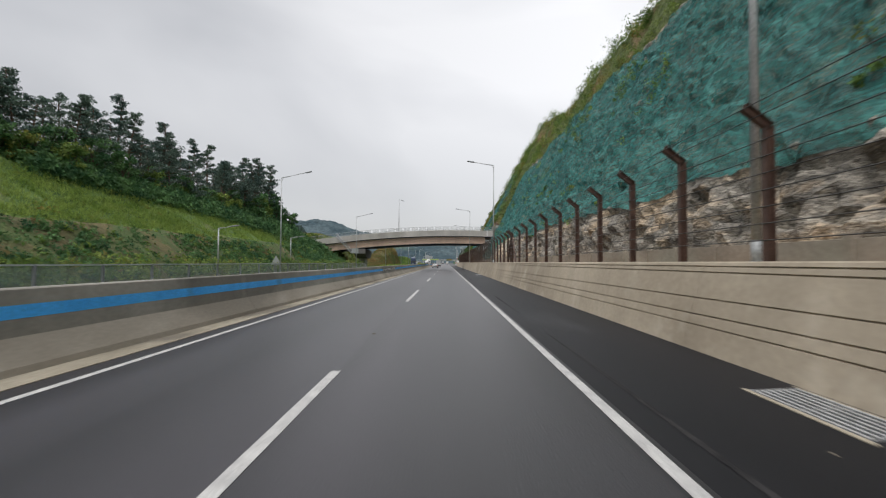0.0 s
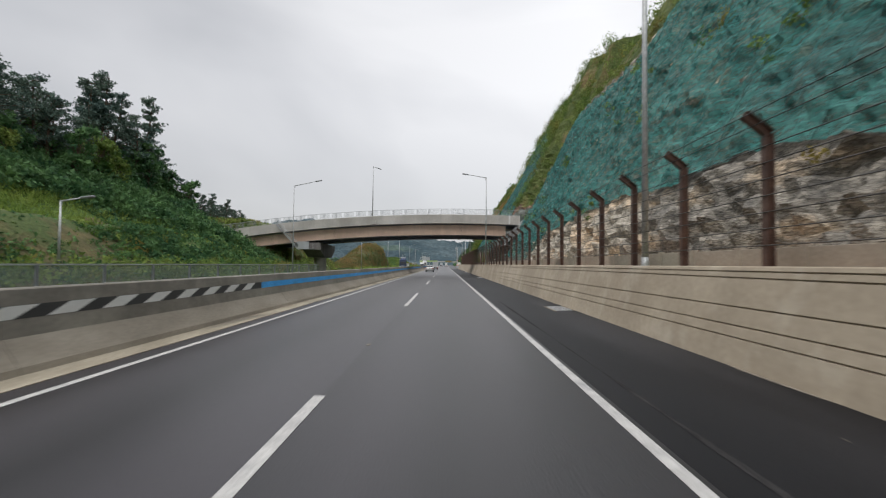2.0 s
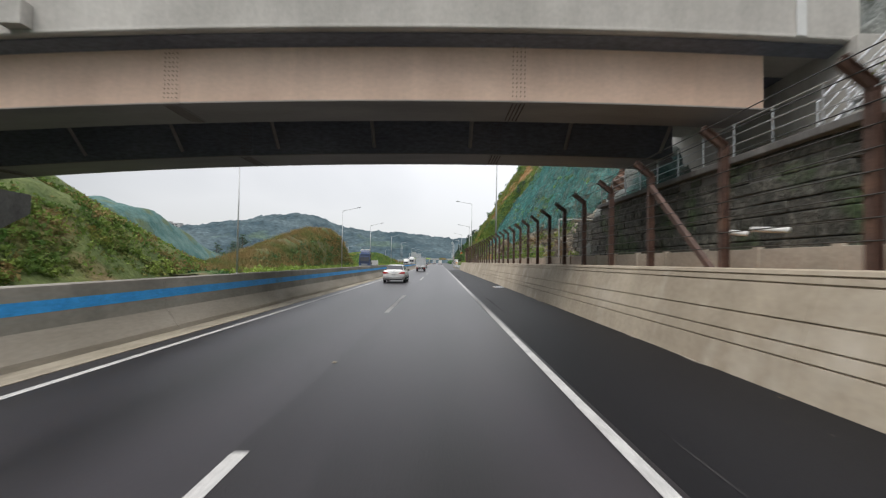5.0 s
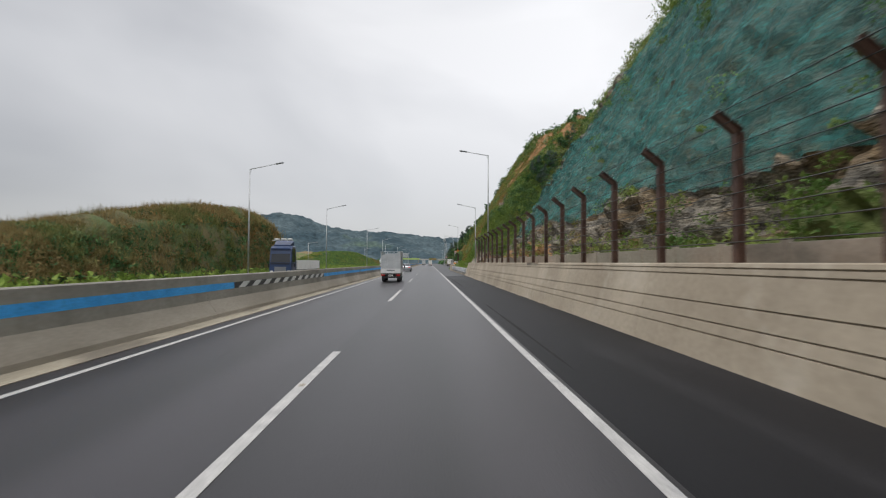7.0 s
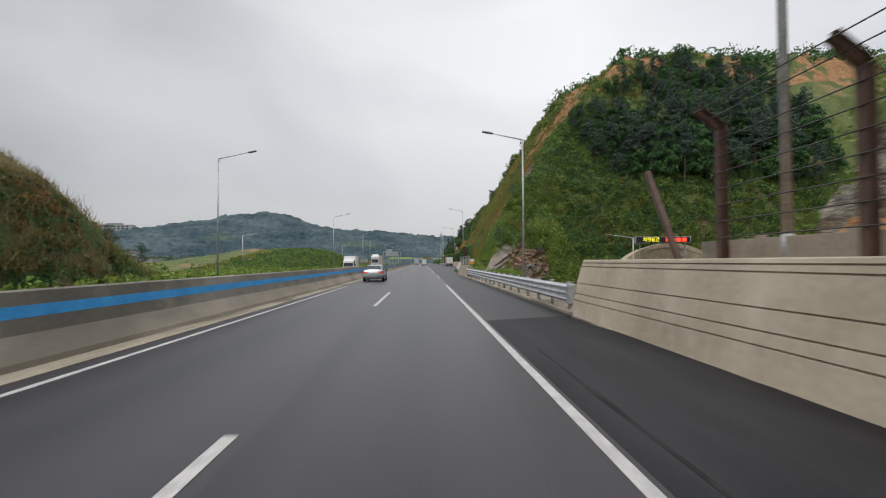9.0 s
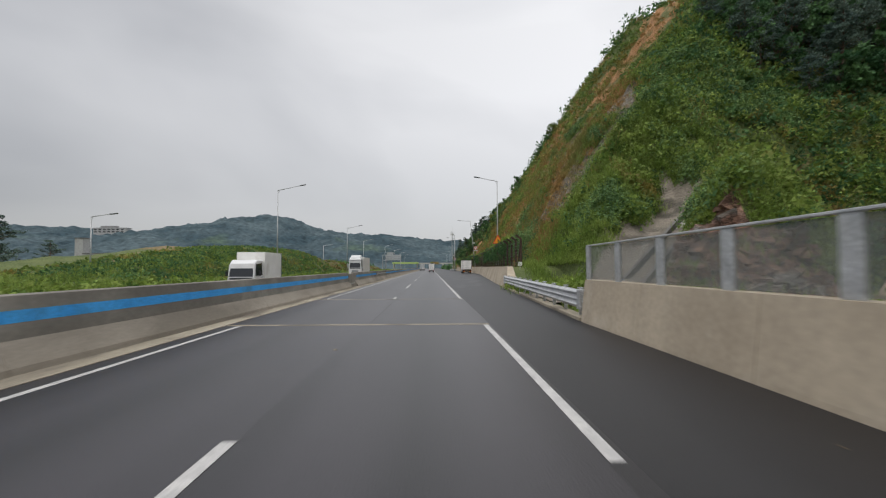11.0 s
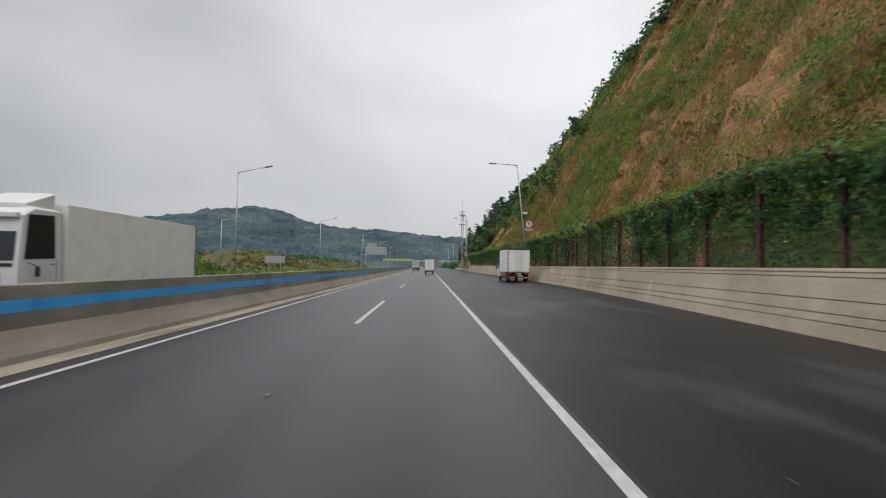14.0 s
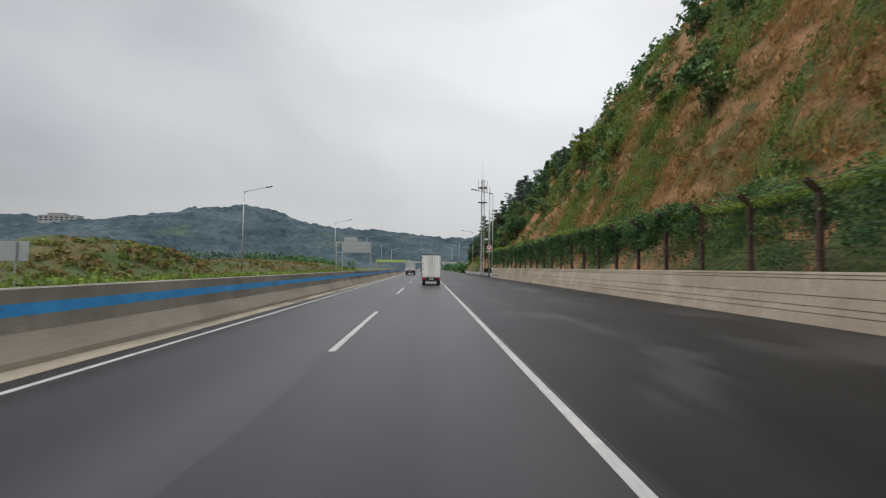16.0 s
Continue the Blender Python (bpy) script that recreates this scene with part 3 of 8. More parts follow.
for a, b in ((-80, 238), (252.5, 262.4), (274.2, 900)):
    stripe("edge_line", RIGHT_LINE, a, b, 0.145)
    stripe("edge_line", LEFT_LINE, a, b, 0.13)
stripe("short_dash", LANE_LINE, 250.9, 253.1)
stripe("short_dash", LANE_LINE, 274.2, 275.6)
stripe("short_dash", LANE_LINE, 286.1, 286.5)
dash_mesh = mesh_of("dash", one(box, -0.075, 0.075, -8.6, 0, 0.002, 0.006), PAINT)
for end in [7.6 + 21.8 * k for k in range(-3, 6)] + [137.2, 166.6, 187.2, 208.0, 230.5] + [296.2 + 20.9 * k for k in range(0, 28)]:
    part("dash", dash_mesh, PAINT, road).location = (LANE_LINE, end, 0)
# expansion joint strips across the road
for y in (250.4, 262.5, 273.8):
    part("joint_strip", one(box, -5.7, 2.03, y, y + 0.22, 0.001, 0.005), CONC_GUTTER, road)
part("paving_seam", one(box, -1.567, -1.56, 263, 284, 0.0005, 0.002), ASPHALT_NEW, road, "thin dark seam between the paved lanes")
# reflective studs on the lane line
stud = mesh_of("road_stud", one(box, -0.04, 0.04, -0.04, 0.04, 0, 0.014, 0.006), CONC_GUTTER)
for end in [7.6 + 21.8 * k for k in range(0, 9)] + [254.4 + 21.2 * k for k in range(0, 7)]:
    part("road_stud", stud, CONC_GUTTER, road).location = (LANE_LINE, end + 3.9, 0)

# ---- median barrier ----
median = thing("median_barrier", "long grey concrete median barrier with a blue painted band", "barrier", kind="structure")
PROFILE = [(-6.28, -0.05), (-6.32, 0.12), (-6.62, 0.52), (-6.70, 1.25), (-6.73, 1.27), (-6.95, 1.27), (-6.98, 1.25), (-7.06, 0.52), (-7.36, 0.12), (-7.40, -0.05)]
seg = mesh_of("barrier_segment", one(prism, PROFILE[2:8], 0.006, 11.994), CONC_BARRIER)
foot = mesh_of("barrier_foot", one(prism, PROFILE[:3] + [(-6.625, 0.53), (-7.055, 0.53)] + PROFILE[7:], 0.006, 11.994), CONC_FOOT)
for k in range(-6, 70):
    if k != 23:
        part("barrier_segment", seg, CONC_BARRIER, median).location = (0, 12.0 * k + 4.0, 0)
        part("barrier_foot", foot, CONC_FOOT, median).location = (0, 12.0 * k + 4.0, 0)
part("barrier_segment", one(prism, PROFILE[2:8], 0.006, 8.694), CONC_BARRIER, median).location = (0, 280.0, 0)
part("barrier_foot", one(prism, PROFILE[:3] + [(-6.625, 0.53), (-7.055, 0.53)] + PROFILE[7:], 0.006, 8.694), CONC_FOOT, median).location = (0, 280.0, 0)
# movable section of plain panels at the emergency opening (288.7 to 292)
gate_profile = [(-6.46, 0.0), (-6.46, 0.32), (-6.60, 0.36), (-6.66, 1.18), (-6.96, 1.18), (-7.02, 0.36), (-7.16, 0.32), (-7.16, 0.0)]
gate = mesh_of("gate_panel", one(prism, gate_profile, 0.02, 3.28), CONC_BARRIER)
for k in range(1):
    part("gate_panel", gate, CONC_BARRIER, median, "plain movable barrier panel").location = (0, 288.7 + 3 * k, 0)


def face_x(z):
    return -6.62 - (z - 0.52) * 0.08 / 0.73


def band(name, y0, y1, material, z0=0.80, z1=1.01, slant=0.0):
    bm = bmesh.new()
    e = 0.004
    c = [(y0, z0), (y1, z0), (y1 + slant, z1), (y0 + slant, z1)]
    a = [bm.verts.new((face_x(z) + e, y, z)) for y, z in c]
    b = [bm.verts.new((face_x(z) - 0.01, y, z)) for y, z in c]
    bm.faces.new(a)
    bm.faces.new(b[::-1])
    for i in range(4):
        bm.faces.new((a[i], b[i], b[(i + 1) % 4], a[(i + 1) % 4]))
    bmesh.ops.recalc_face_normals(bm, faces=bm.faces)
    return part(name, bm, material, median)


CHEVRONS = [(50.0, 62.0), (174.0, 188.0), (309.5, 322.5)]
edges = [-80] + [v for c in CHEVRONS[:2] for v in c] + [288.7, 292.9] + list(CHEVRONS[2]) + [700]
for a, b in zip(edges[::2], edges[1::2]):
    band("blue_band", a, b, BLUE)
for a, b in CHEVRONS:
    band("black_band", a, b, BLACK_PAINT)
    k = a + 0.35
    while k + 0.9 < b:
        st = band("white_stripe", k, k + 0.62, WHITE_PAINT, 0.805, 1.005, 0.5)
        st.location.x = 0.004
        k += 1.25

# ---- retaining walls with recessed grooves ----
GROOVES = (0.57, 0.76, 1.06, 1.55, 1.66)


def wall_outline(h=1.75):
    f = lambda z: 0.52 * z / 1.75
    o = [(0.0, -0.1)]
    for g in GROOVES:
        if g < h - 0.05:
            o += [(f(g - 0.014), g - 0.014), (f(g) + 0.035, g - 0.012), (f(g) + 0.035, g + 0.012), (f(g + 0.014), g + 0.014)]
    return o + [(f(h), h - 0.02), (f(h) + 0.02, h), (0.95, h), (0.95, -0.1)]


wall_1 = thing("wall_right", "long beige concrete retaining wall with horizontal grooves", "wall", kind="structure")
panel = mesh_of("wall_panel", one(prism, wall_outline(), 0.004, 9.896), CONC_WALL)
for k in range(-8, 21):
    part("wall_panel", panel, CONC_WALL, wall_1).location = (4.52, 9.9 * k + 9.4, 0)
# patched stain near the coping
part("mortar_patch", one(box, 5.0, 5.012, 179.0, 181.3, 1.36, 1.752), CONC_GUTTER, wall_1, "rough mortar patch over the grooves").rotation_euler = (0, 0, 0)

wall_2 = thing("wall_right_far", "beige grooved concrete retaining wall that flares away from the road", "wall", kind="structure")
y = 284.4
while y < 432:
    y2 = y + (2.4 if y < 286 else 8.0)
    x0, x1 = wall_x(y), wall_x(y2)
    ln = math.hypot(x1 - x0, y2 - y)
    if y < 286:
        bm = bmesh.new()
        ring = [(0, -0.1), (0.25, 0.85), (0.95, 0.85), (0.95, -0.1)]
        ring2 = [(0, -0.1), (0.52, 1.75), (0.95, 1.75), (0.95, -0.1)]
        a = [bm.verts.new((q, 0, z)) for q, z in ring]
        b = [bm.verts.new((q, ln, z)) for q, z in ring2]
        for i in range(4):
            bm.faces.new((a[i], a[(i + 1) % 4], b[(i + 1) % 4], b[i]))
        bm.faces.new(a[::-1])
        bm.faces.new(b)
        bmesh.ops.recalc_face_normals(bm, faces=bm.faces)
    else:
        bm = one(prism, wall_outline(), 0.0, ln - 0.006)
    p = part("wall_panel", bm, CONC_WALL, wall_2)
    p.location, p.rotation_euler = (x0, y, 0), (0, 0, -math.atan2(x1 - x0, y2 - y))
    y = y2
# kerb wall on which the guard rails stand
kerb = thing("kerb", "low pale concrete kerb under the guard rail", "kerb", kind="structure")
part("kerb_stone", one(box, 4.55, 4.95, 217, 251, -0.4, 0.22, 0.02), CONC_GUTTER, kerb)
kb = bmesh.new()
box(kb, -0.05, 0.35, 0, 24.2, -0.4, 0.22, 0.02)
kk = part("kerb_stone", kb, CONC_GUTTER, kerb)
kk.location, kk.rotation_euler = (4.67, 262.2, 0), (0, 0, -math.atan2(1.3, 24))
structure("rail_verge_near", one(box, 4.95, 8.85, 217.2, 262.4, -0.5, 0.06), SAND, "gravel strip behind the first guard rail")
# concrete parapet that carries the noise panels
parapet = thing("parapet_wall", "beige concrete parapet wall under the screen panels", "wall", kind="structure")
for k in range(3):
    part("parapet_block", one(prism, [(0, -0.4), (0.03, 0.2), (0.16, 1.33), (0.5, 1.33), (0.5, -0.4)], 0.01, 3.65), CONC_WALL, parapet).location = (4.58, 251.0 + 3.66 * k, 0)
# terrace behind the wall and low panel wall
structure("terrace", one(box, 5.4, 9.4, -80, 217.2, -0.4, 1.68), SOIL_TAN, "narrow earth terrace behind the retaining wall")
low = thing("low_panel_wall", "low concrete wall of thin panels between short posts", "wall", kind="structure")
lp = mesh_of("concrete_panel", one(box, -0.03, 0.03, 0.08, 1.92, 1.66, 2.14, 0.01), CONC_LOW)
lq = mesh_of("short_post", one(box, -0.07, 0.07, -0.09, 0.09, 1.66, 2.2, 0.015), CONC_LOW)
for k in range(-10, 107):
    yk = 2.0 * k
    if yk < 214:
        part("concrete_panel", lp, CONC_LOW, low).location = (6.7, yk, 0)
        part("short_post", lq, CONC_LOW, low).location = (6.7, yk, 0)
terr2 = []
for y in np.arange(283, 474, 2.0):
    rise_ = min(1.0, (y - 283) / 5.0)
    terr2 += [(wall_x(y) + 0.6, y, 0.05 + 1.63 * rise_), (wall_x(y) + 9, y, 0.3 + 1.6 * rise_)]
structure("terrace_far", raw("terrace_far", terr2, [(2 * i, 2 * i + 1, 2 * i + 3, 2 * i + 2) for i in range(len(terr2) // 2 - 1)], SOIL_GREEN), SOIL_GREEN, "overgrown earth strip behind the flared wall")


# ---- cut slopes on the right ----
def smooth(a, b, x):
    t = np.clip((x - a) / (b - a), 0, 1)
    return t * t * (3 - 2 * t)


S_STEP = 0.32
yy = np.arange(-70, 226, S_STEP)
ss = np.concatenate([np.arange(0, 26, 0.33), np.arange(26, 62, 0.8), [64, 90, 130]])
YY, SS = np.meshgrid(yy, ss, indexing="ij")


def cut_point(y, s):
    """The cut face: y along the road, s metres up the slope; gives x and z."""
    steep = np.radians(63 - 5 * smooth(175, 200, y))
    crest = 24 + 1.8 * vnoise(y, 0 * y, 23, 3)
    upper = np.radians(68 - 6 * smooth(130, 150, y) - 7 * smooth(180, 206, y))
    top = np.where(y < 128, 31.0, 46.0 - 15 * smooth(180, 210, y)) - 4 * smooth(70, 110, y) * (y < 128) + 2.0 * vnoise(y, 0 * y, 31, 8)
    s1 = np.minimum(s, crest)
    s2 = np.clip(s - crest, 0, np.maximum(0, top - crest))
    s3 = np.maximum(0, s - np.maximum(top, crest))
    recess = 2.6 * smooth(113, 118, y) * (1 - smooth(134, 139, y)) + 15 * smooth(212, 226, y)
    x = 8.4 + recess + s1 * np.cos(steep) + s2 * np.cos(upper) + s3 * 0.97
    z = 1.6 + s1 * np.sin(steep) + s2 * np.sin(upper) + s3 * 0.22
    z = np.where(s > 63, np.where(s > 100, -1.0, z * 0.7), z)
    return x, z


X, Z = cut_point(YY, SS)
CREST = 24 + 1.8 * vnoise(YY, 0 * YY, 23, 3)
bare = smooth(0.0, 1.5, SS) * (1 - 0.55 * smooth(22, 27, SS))
under_net = smooth(3.0, 4.2, SS) * ((YY < 113) | ((YY > 141) & (YY < 206)))
rel = bare * ((1 - 0.5 * under_net) * (0.30 * blocks(YY + 0.5 * SS, SS * 1.5, 2.2, 1) + 0.30 * blocks(YY - 0.4 * SS, SS * 1.5, 1.0, 2) + 0.12 * blocks(YY + 0.3 * SS, SS * 1.6, 0.55, 3) + 0.13 * blocks(YY * 0.5 + 0.2 * SS, SS * 2.4, 0.8, 6)) + 0.6 * vnoise(YY, SS, 9, 4))
Xr, Zr = X - rel * 0.87, Z + rel * 0.45
region = vnoise(YY, SS, 3.5, 6) * 0.6 + vnoise(YY, SS, 1.3, 7) * 0.4
face_mat = np.zeros(YY.shape, int)                       # 0 grey rock
face_mat = np.where((YY < 68 + 7 * region) | (YY > 97 + 9 * region), 4, face_mat)    # darker rock either side of the pale stretch
face_mat = np.where(SS > CREST + 0.8 * region, 2, face_mat)    # overgrown top
face_mat = np.where((YY > 128) & (YY < 158) & (SS > 5) & (SS < 15 + 8 * region), 1, face_mat)   # reddish rock
face_mat = np.where((YY > 113) & (YY < 149) & (SS > 13 + 5 * region), 2, face_mat)
face_mat = np.where((YY > 151) & (YY < 188) & (SS < 35), 4, face_mat)
face_mat = np.where((YY > 112) & (YY < 140) & (SS < np.where(YY < 121, 22, 12) + 2 * region), 3, face_mat)    # sprayed concrete by the bridge seat
face_mat = np.where((YY > 210 + 3 * region) & (SS > 3), 2, face_mat)
face_mat = np.where((region > 0.52) & (SS > 7), 2, face_mat)
face_mat = np.where((YY > 140) & (face_mat == 4), 6, face_mat)    # weathered rock past the bridge
face_mat = np.where((YY > 150) & (SS < 1.0 + 1.2 * region), 2, face_mat)    # weeds at the foot
face_mat = np.where((YY > 188) & (SS < 1.1 + 1.2 * region), 5, face_mat)
me = raw("cut_slope", np.stack([Xr, YY, Zr], -1).reshape(-1, 3), grid_faces(len(yy), len(ss)), [ROCK, ROCK_RED, SOIL_GREEN, SHOTCRETE, ROCK_DARK, SOIL_TAN, ROCK_GREY])
me.polygons.foreach_set("material_index", face_mat[:-1, :-1].ravel().astype(np.int32))
me.polygons.foreach_set("use_smooth", (face_mat[:-1, :-1] == 3).ravel())
me.update()
structure("rock_slope", me, ROCK, "steep blasted rock cutting, bare at the foot and overgrown at the top")


def net_sheet(name, y0, y1, low_s, high, weave=NET):
    net = thing(name, "blue-green debris net draped in strips over the rock slope", "net")
    for k in range(int(math.ceil((y1 - y0) / 9.0))):
        net_strip(net, y0 + 9.0 * k, min(y1, y0 + 9.0 * k + 9.12), low_s, high, 0.015 * (k % 2), weave)
    return net


def net_strip(net, y0, y1, low_s, high, proud, weave):
    ny, ns = np.append(np.arange(y0, y1, 0.26), y1), np.linspace(0, 1, 64)
    NY, NS = np.meshgrid(ny, ns, indexing="ij")
    lo = low_s + 0.5 * vnoise(NY, 0 * NY, 6, 11) + 0.35 * vnoise(NY, 0 * NY, 27, 12)
    hi = (np.interp(NY, *high) if isinstance(high, tuple) else high) + 1.0 * vnoise(NY, 0 * NY, 7, 13)
    S = lo + (hi - lo) * NS
    x, z = cut_point(NY, S)
    r = 0.24 + proud + 0.15 * np.maximum(blocks(NY + 0.5 * S, S * 1.5, 2.2, 1), -0.5) + 0.14 * np.maximum(blocks(NY - 0.4 * S, S * 1.5, 1.0, 2), -0.6) + 0.07 * blocks(NY + 0.3 * S, S * 1.6, 0.55, 3) + 0.6 * vnoise(NY, S, 9, 4) + 0.12 * np.sin(NY * 2.1 + 0.4 * S + 2 * vnoise(NY, S, 5, 22))
    v = np.stack([x - r * 0.87, NY, z + r * 0.45], -1)
    # rope along the strip's edge and two ties across it
    for col_ in (0, len(ny) // 2):
        line_ = v[col_][::3] + np.array([-0.03, 0.0, 0.02])
        rv, rf_ = [], []
        for px_, py_, pz_ in line_:
            rv += [(px_, py_ - 0.02, pz_), (px_ - 0.02, py_, pz_ + 0.02), (px_, py_ + 0.02, pz_)]
        for i in range(len(line_) - 1):
            rf_ += [(3 * i, 3 * i + 1, 3 * i + 4, 3 * i + 3), (3 * i + 1, 3 * i + 2, 3 * i + 5, 3 * i + 4)]
        part("net_rope", raw("net_rope", rv, rf_, NET_ROPE), NET_ROPE, net, "dark tie rope")
    return part("net_strip", raw("net_strip", v.reshape(-1, 3), grid_faces(len(ny), len(ns)), weave), weave, net)


net_sheet("debris_net", -68, 113, 3.6, 23.4)
net_sheet("debris_net", 97, 113, 1.3, 4.4, NET_THIN)
net_sheet("debris_net", 121, 138, 2.2, 6.5, NET_THIN)
net_sheet("debris_net", 141, 211, 3.4, ([141, 158, 179, 192, 203, 211], [22, 38, 40, 34, 26, 15]), NET_THIN)

# hill beyond the tunnel, with the valley of the lower road in front of it
hx, hy = np.arange(9.2, 128, 0.9), np.arange(206, 580, 0.9)
HX, HY = np.meshgrid(hx, hy, indexing="ij")
TOE = [(130, 280.5), (28, 280.5), (26.5, 275), (20.5, 268), (13.5, 263.5), (10.2, 265), (9.9, 277), (10.3, 288), (10.9, 300), (12.7, 349), (13.7, 380), (16.6, 430), (17.2, 446), (15.2, 460), (11.6, 478), (11.6, 502), (15, 530), (34, 560), (130, 574)]


def toe_distance(px, py, line):
    best, sign = np.full(px.shape, 1e9), np.ones(px.shape)
    for (ax, ay), (bx, by) in zip(line, line[1:]):
        dx, dy = bx - ax, by - ay
        t = np.clip(((px - ax) * dx + (py - ay) * dy) / (dx * dx + dy * dy), 0, 1)
        ex, ey = px - (ax + t * dx), py - (ay + t * dy)
        d = np.hypot(ex, ey)
        cross = dx * (py - ay) - dy * (px - ax)
        sign = np.where(d < best - 1e-6, np.sign(cross), sign)
        best = np.minimum(best, d)
    return best, sign


inside = np.zeros(HX.shape, bool)
ring = TOE
for (ax, ay), (bx, by) in zip(ring, ring[1:] + ring[:1]):
    hit = ((ay > HY) != (by > HY)) & (HX < (bx - ax) * (HY - ay) / ((by - ay) or 1e-9) + ax)
    inside ^= hit
dist, _ = toe_distance(HX, HY, TOE)
dist = np.where(inside, dist, 0)
top = np.interp(HY, [260, 300, 340, 385, 430, 470, 520, 560], [52, 52, 50, 45, 38, 32, 27, 12]) + 2.5 * vnoise(HX, HY, 17, 31)
lift = (1.72 - 0.62 * smooth(448, 472, HY)) * dist - 0.55 * np.maximum(0, dist - 10) * (1 - smooth(320, 346, HY))    # the shoulder over the tunnel leans back
hz = np.where(lift < top, lift, top + 0.25 * (lift - top) / 1.72)
base_low = np.interp(HY, [262, 281, 303], [-4.9, -4.9, 1.5])
base_lobe = np.interp(HY, [262, 276, 288, 303], [-4.9, 0.2, 0.9, 1.5])
base = base_lobe + (base_low - base_lobe) * smooth(16, 23, HX)
rough = smooth(0.5, 3, dist)
rel = rough * (1.25 * vnoise(HX, HY, 6, 32) + 0.5 * vnoise(HX, HY, 2.4, 33) + 0.75 * blocks(HX + HY * 0.3, HY, 3.1, 34))
HZ = np.where(inside, base + hz + rel, np.where((HY > 287) & (HX > 13.2), 1.4, -6.0))
# washed-out gully that carries the drain chute
GULLY_A, GULLY_B = Vector((9.6, 273.2, 0.35)), Vector((19.0, 282.6, 5.8))
gl = math.hypot(GULLY_B.x - GULLY_A.x, GULLY_B.y - GULLY_A.y)
gux, guy = (GULLY_B.x - GULLY_A.x) / gl, (GULLY_B.y - GULLY_A.y) / gl
along = (HX - GULLY_A.x) * gux + (HY - GULLY_A.y) * guy
aside = (HX - GULLY_A.x) * guy - (HY - GULLY_A.y) * gux
bed = GULLY_A.z + (GULLY_B.z - GULLY_A.z) * np.clip(along / gl, -0.3, 1.0) + 1.5 * np.maximum(0, along - gl)
width_ = 2.0 - 0.5 * np.clip(along / gl, 0, 1) + 0.5 * vnoise(HX, HY, 2.5, 39)
HZ = np.where(inside, np.minimum(HZ, bed + 0.15 * vnoise(HX, HY, 1.7, 40) + 1.35 * np.maximum(0, np.abs(aside) - width_)), HZ)
gully = inside & (np.abs(aside) < width_ + 0.6) & (along < gl + 0.8) & (along > -2)
streak = 0.6 * vnoise(HY + 2.5 * vnoise(HX, HY, 9, 38), HX * 0.35, 4.5, 36) + 0.4 * vnoise(HY, HX * 0.5, 1.9, 37)
pick = 0.55 * vnoise(HY, HZ * 1.6, 14, 35) + 0.45 * vnoise(HY, HZ * 1.6, 4.5, 36)
hm = np.zeros(HX.shape, int)
hm = np.where((streak + 0.4 * pick > 0.08) & (HY > 312), 1, hm)
hm = np.where((pick < -0.1) & (HY > 294) & (HY < 330) & (HZ > 6) & (HZ < 30) & (HX < 12 + (HY - 280) * 0.6), 2, hm)
hm = np.where((pick < -0.04) & (HY >= 326) & (HY < 392) & (HZ > 5) & (HZ < 34), 1, hm)
hm = np.where((HY < 280) & (HY > 262) & (HZ < 3.0 + 1.2 * streak) & (HX < 16.8 + 3 * streak) & (HX > 11.4 + 1.5 * pick), 3, hm)
hm = np.where(gully, 4, hm)
inside &= ~gully
me = raw("hill", np.stack([HX, HY, HZ], -1).reshape(-1, 3), grid_faces(len(hx), len(hy)), [SOIL_GREEN, SOIL_TAN, ROCK_GREY, ROCK_RED, SAND])
me.polygons.foreach_set("material_index", hm[:-1, :-1].ravel().astype(np.int32))
me.polygons.foreach_set("use_smooth", np.ones(len(me.polygons), bool))
me.update()
structure("hillside", me, SOIL_GREEN, "steep hillside of green scrub with tan earth and grey rock")


# ---- banks on the left ----
def bank(name, outline, y0, y1, material, label, end=8.0, wob=0.5, step=1.1, seed=0, mats=None, start=None):
    """A bank whose cross-section is outline (x, z), lowered at both ends and roughened."""
    ox = np.array([p[0] for p in outline], float)
    oz = np.array([p[1] for p in outline], float)
    run = np.concatenate([[0], np.cumsum(np.hypot(np.diff(ox), np.diff(oz)))])
    s = np.arange(0, run[-1], step)
    yv = np.arange(y0, y1 + step, step)
    Y, S = np.meshgrid(yv, s, indexing="ij")
    x, z = np.interp(S, run, ox), np.interp(S, run, oz)
    fade = smooth(y0, y0 + (start or end), Y) * (1 - smooth(y1 - end, y1, Y))
    r = wob * (vnoise(Y, S, 5, seed) + 0.6 * vnoise(Y, S, 2, seed + 1)) * smooth(0, 2, S)
    z = np.where(z > 0, z * (0.02 + 0.98 * fade), z)
    me = raw(name, np.stack([x + 0.5 * r, Y, z + r * (0.3 + 0.7 * fade) - 0.3 * (1 - smooth(0, 1, S))], -1).reshape(-1, 3), grid_faces(len(yv), len(s)), mats or material, True)
    return structure(name, me, material, label), me, Y, S


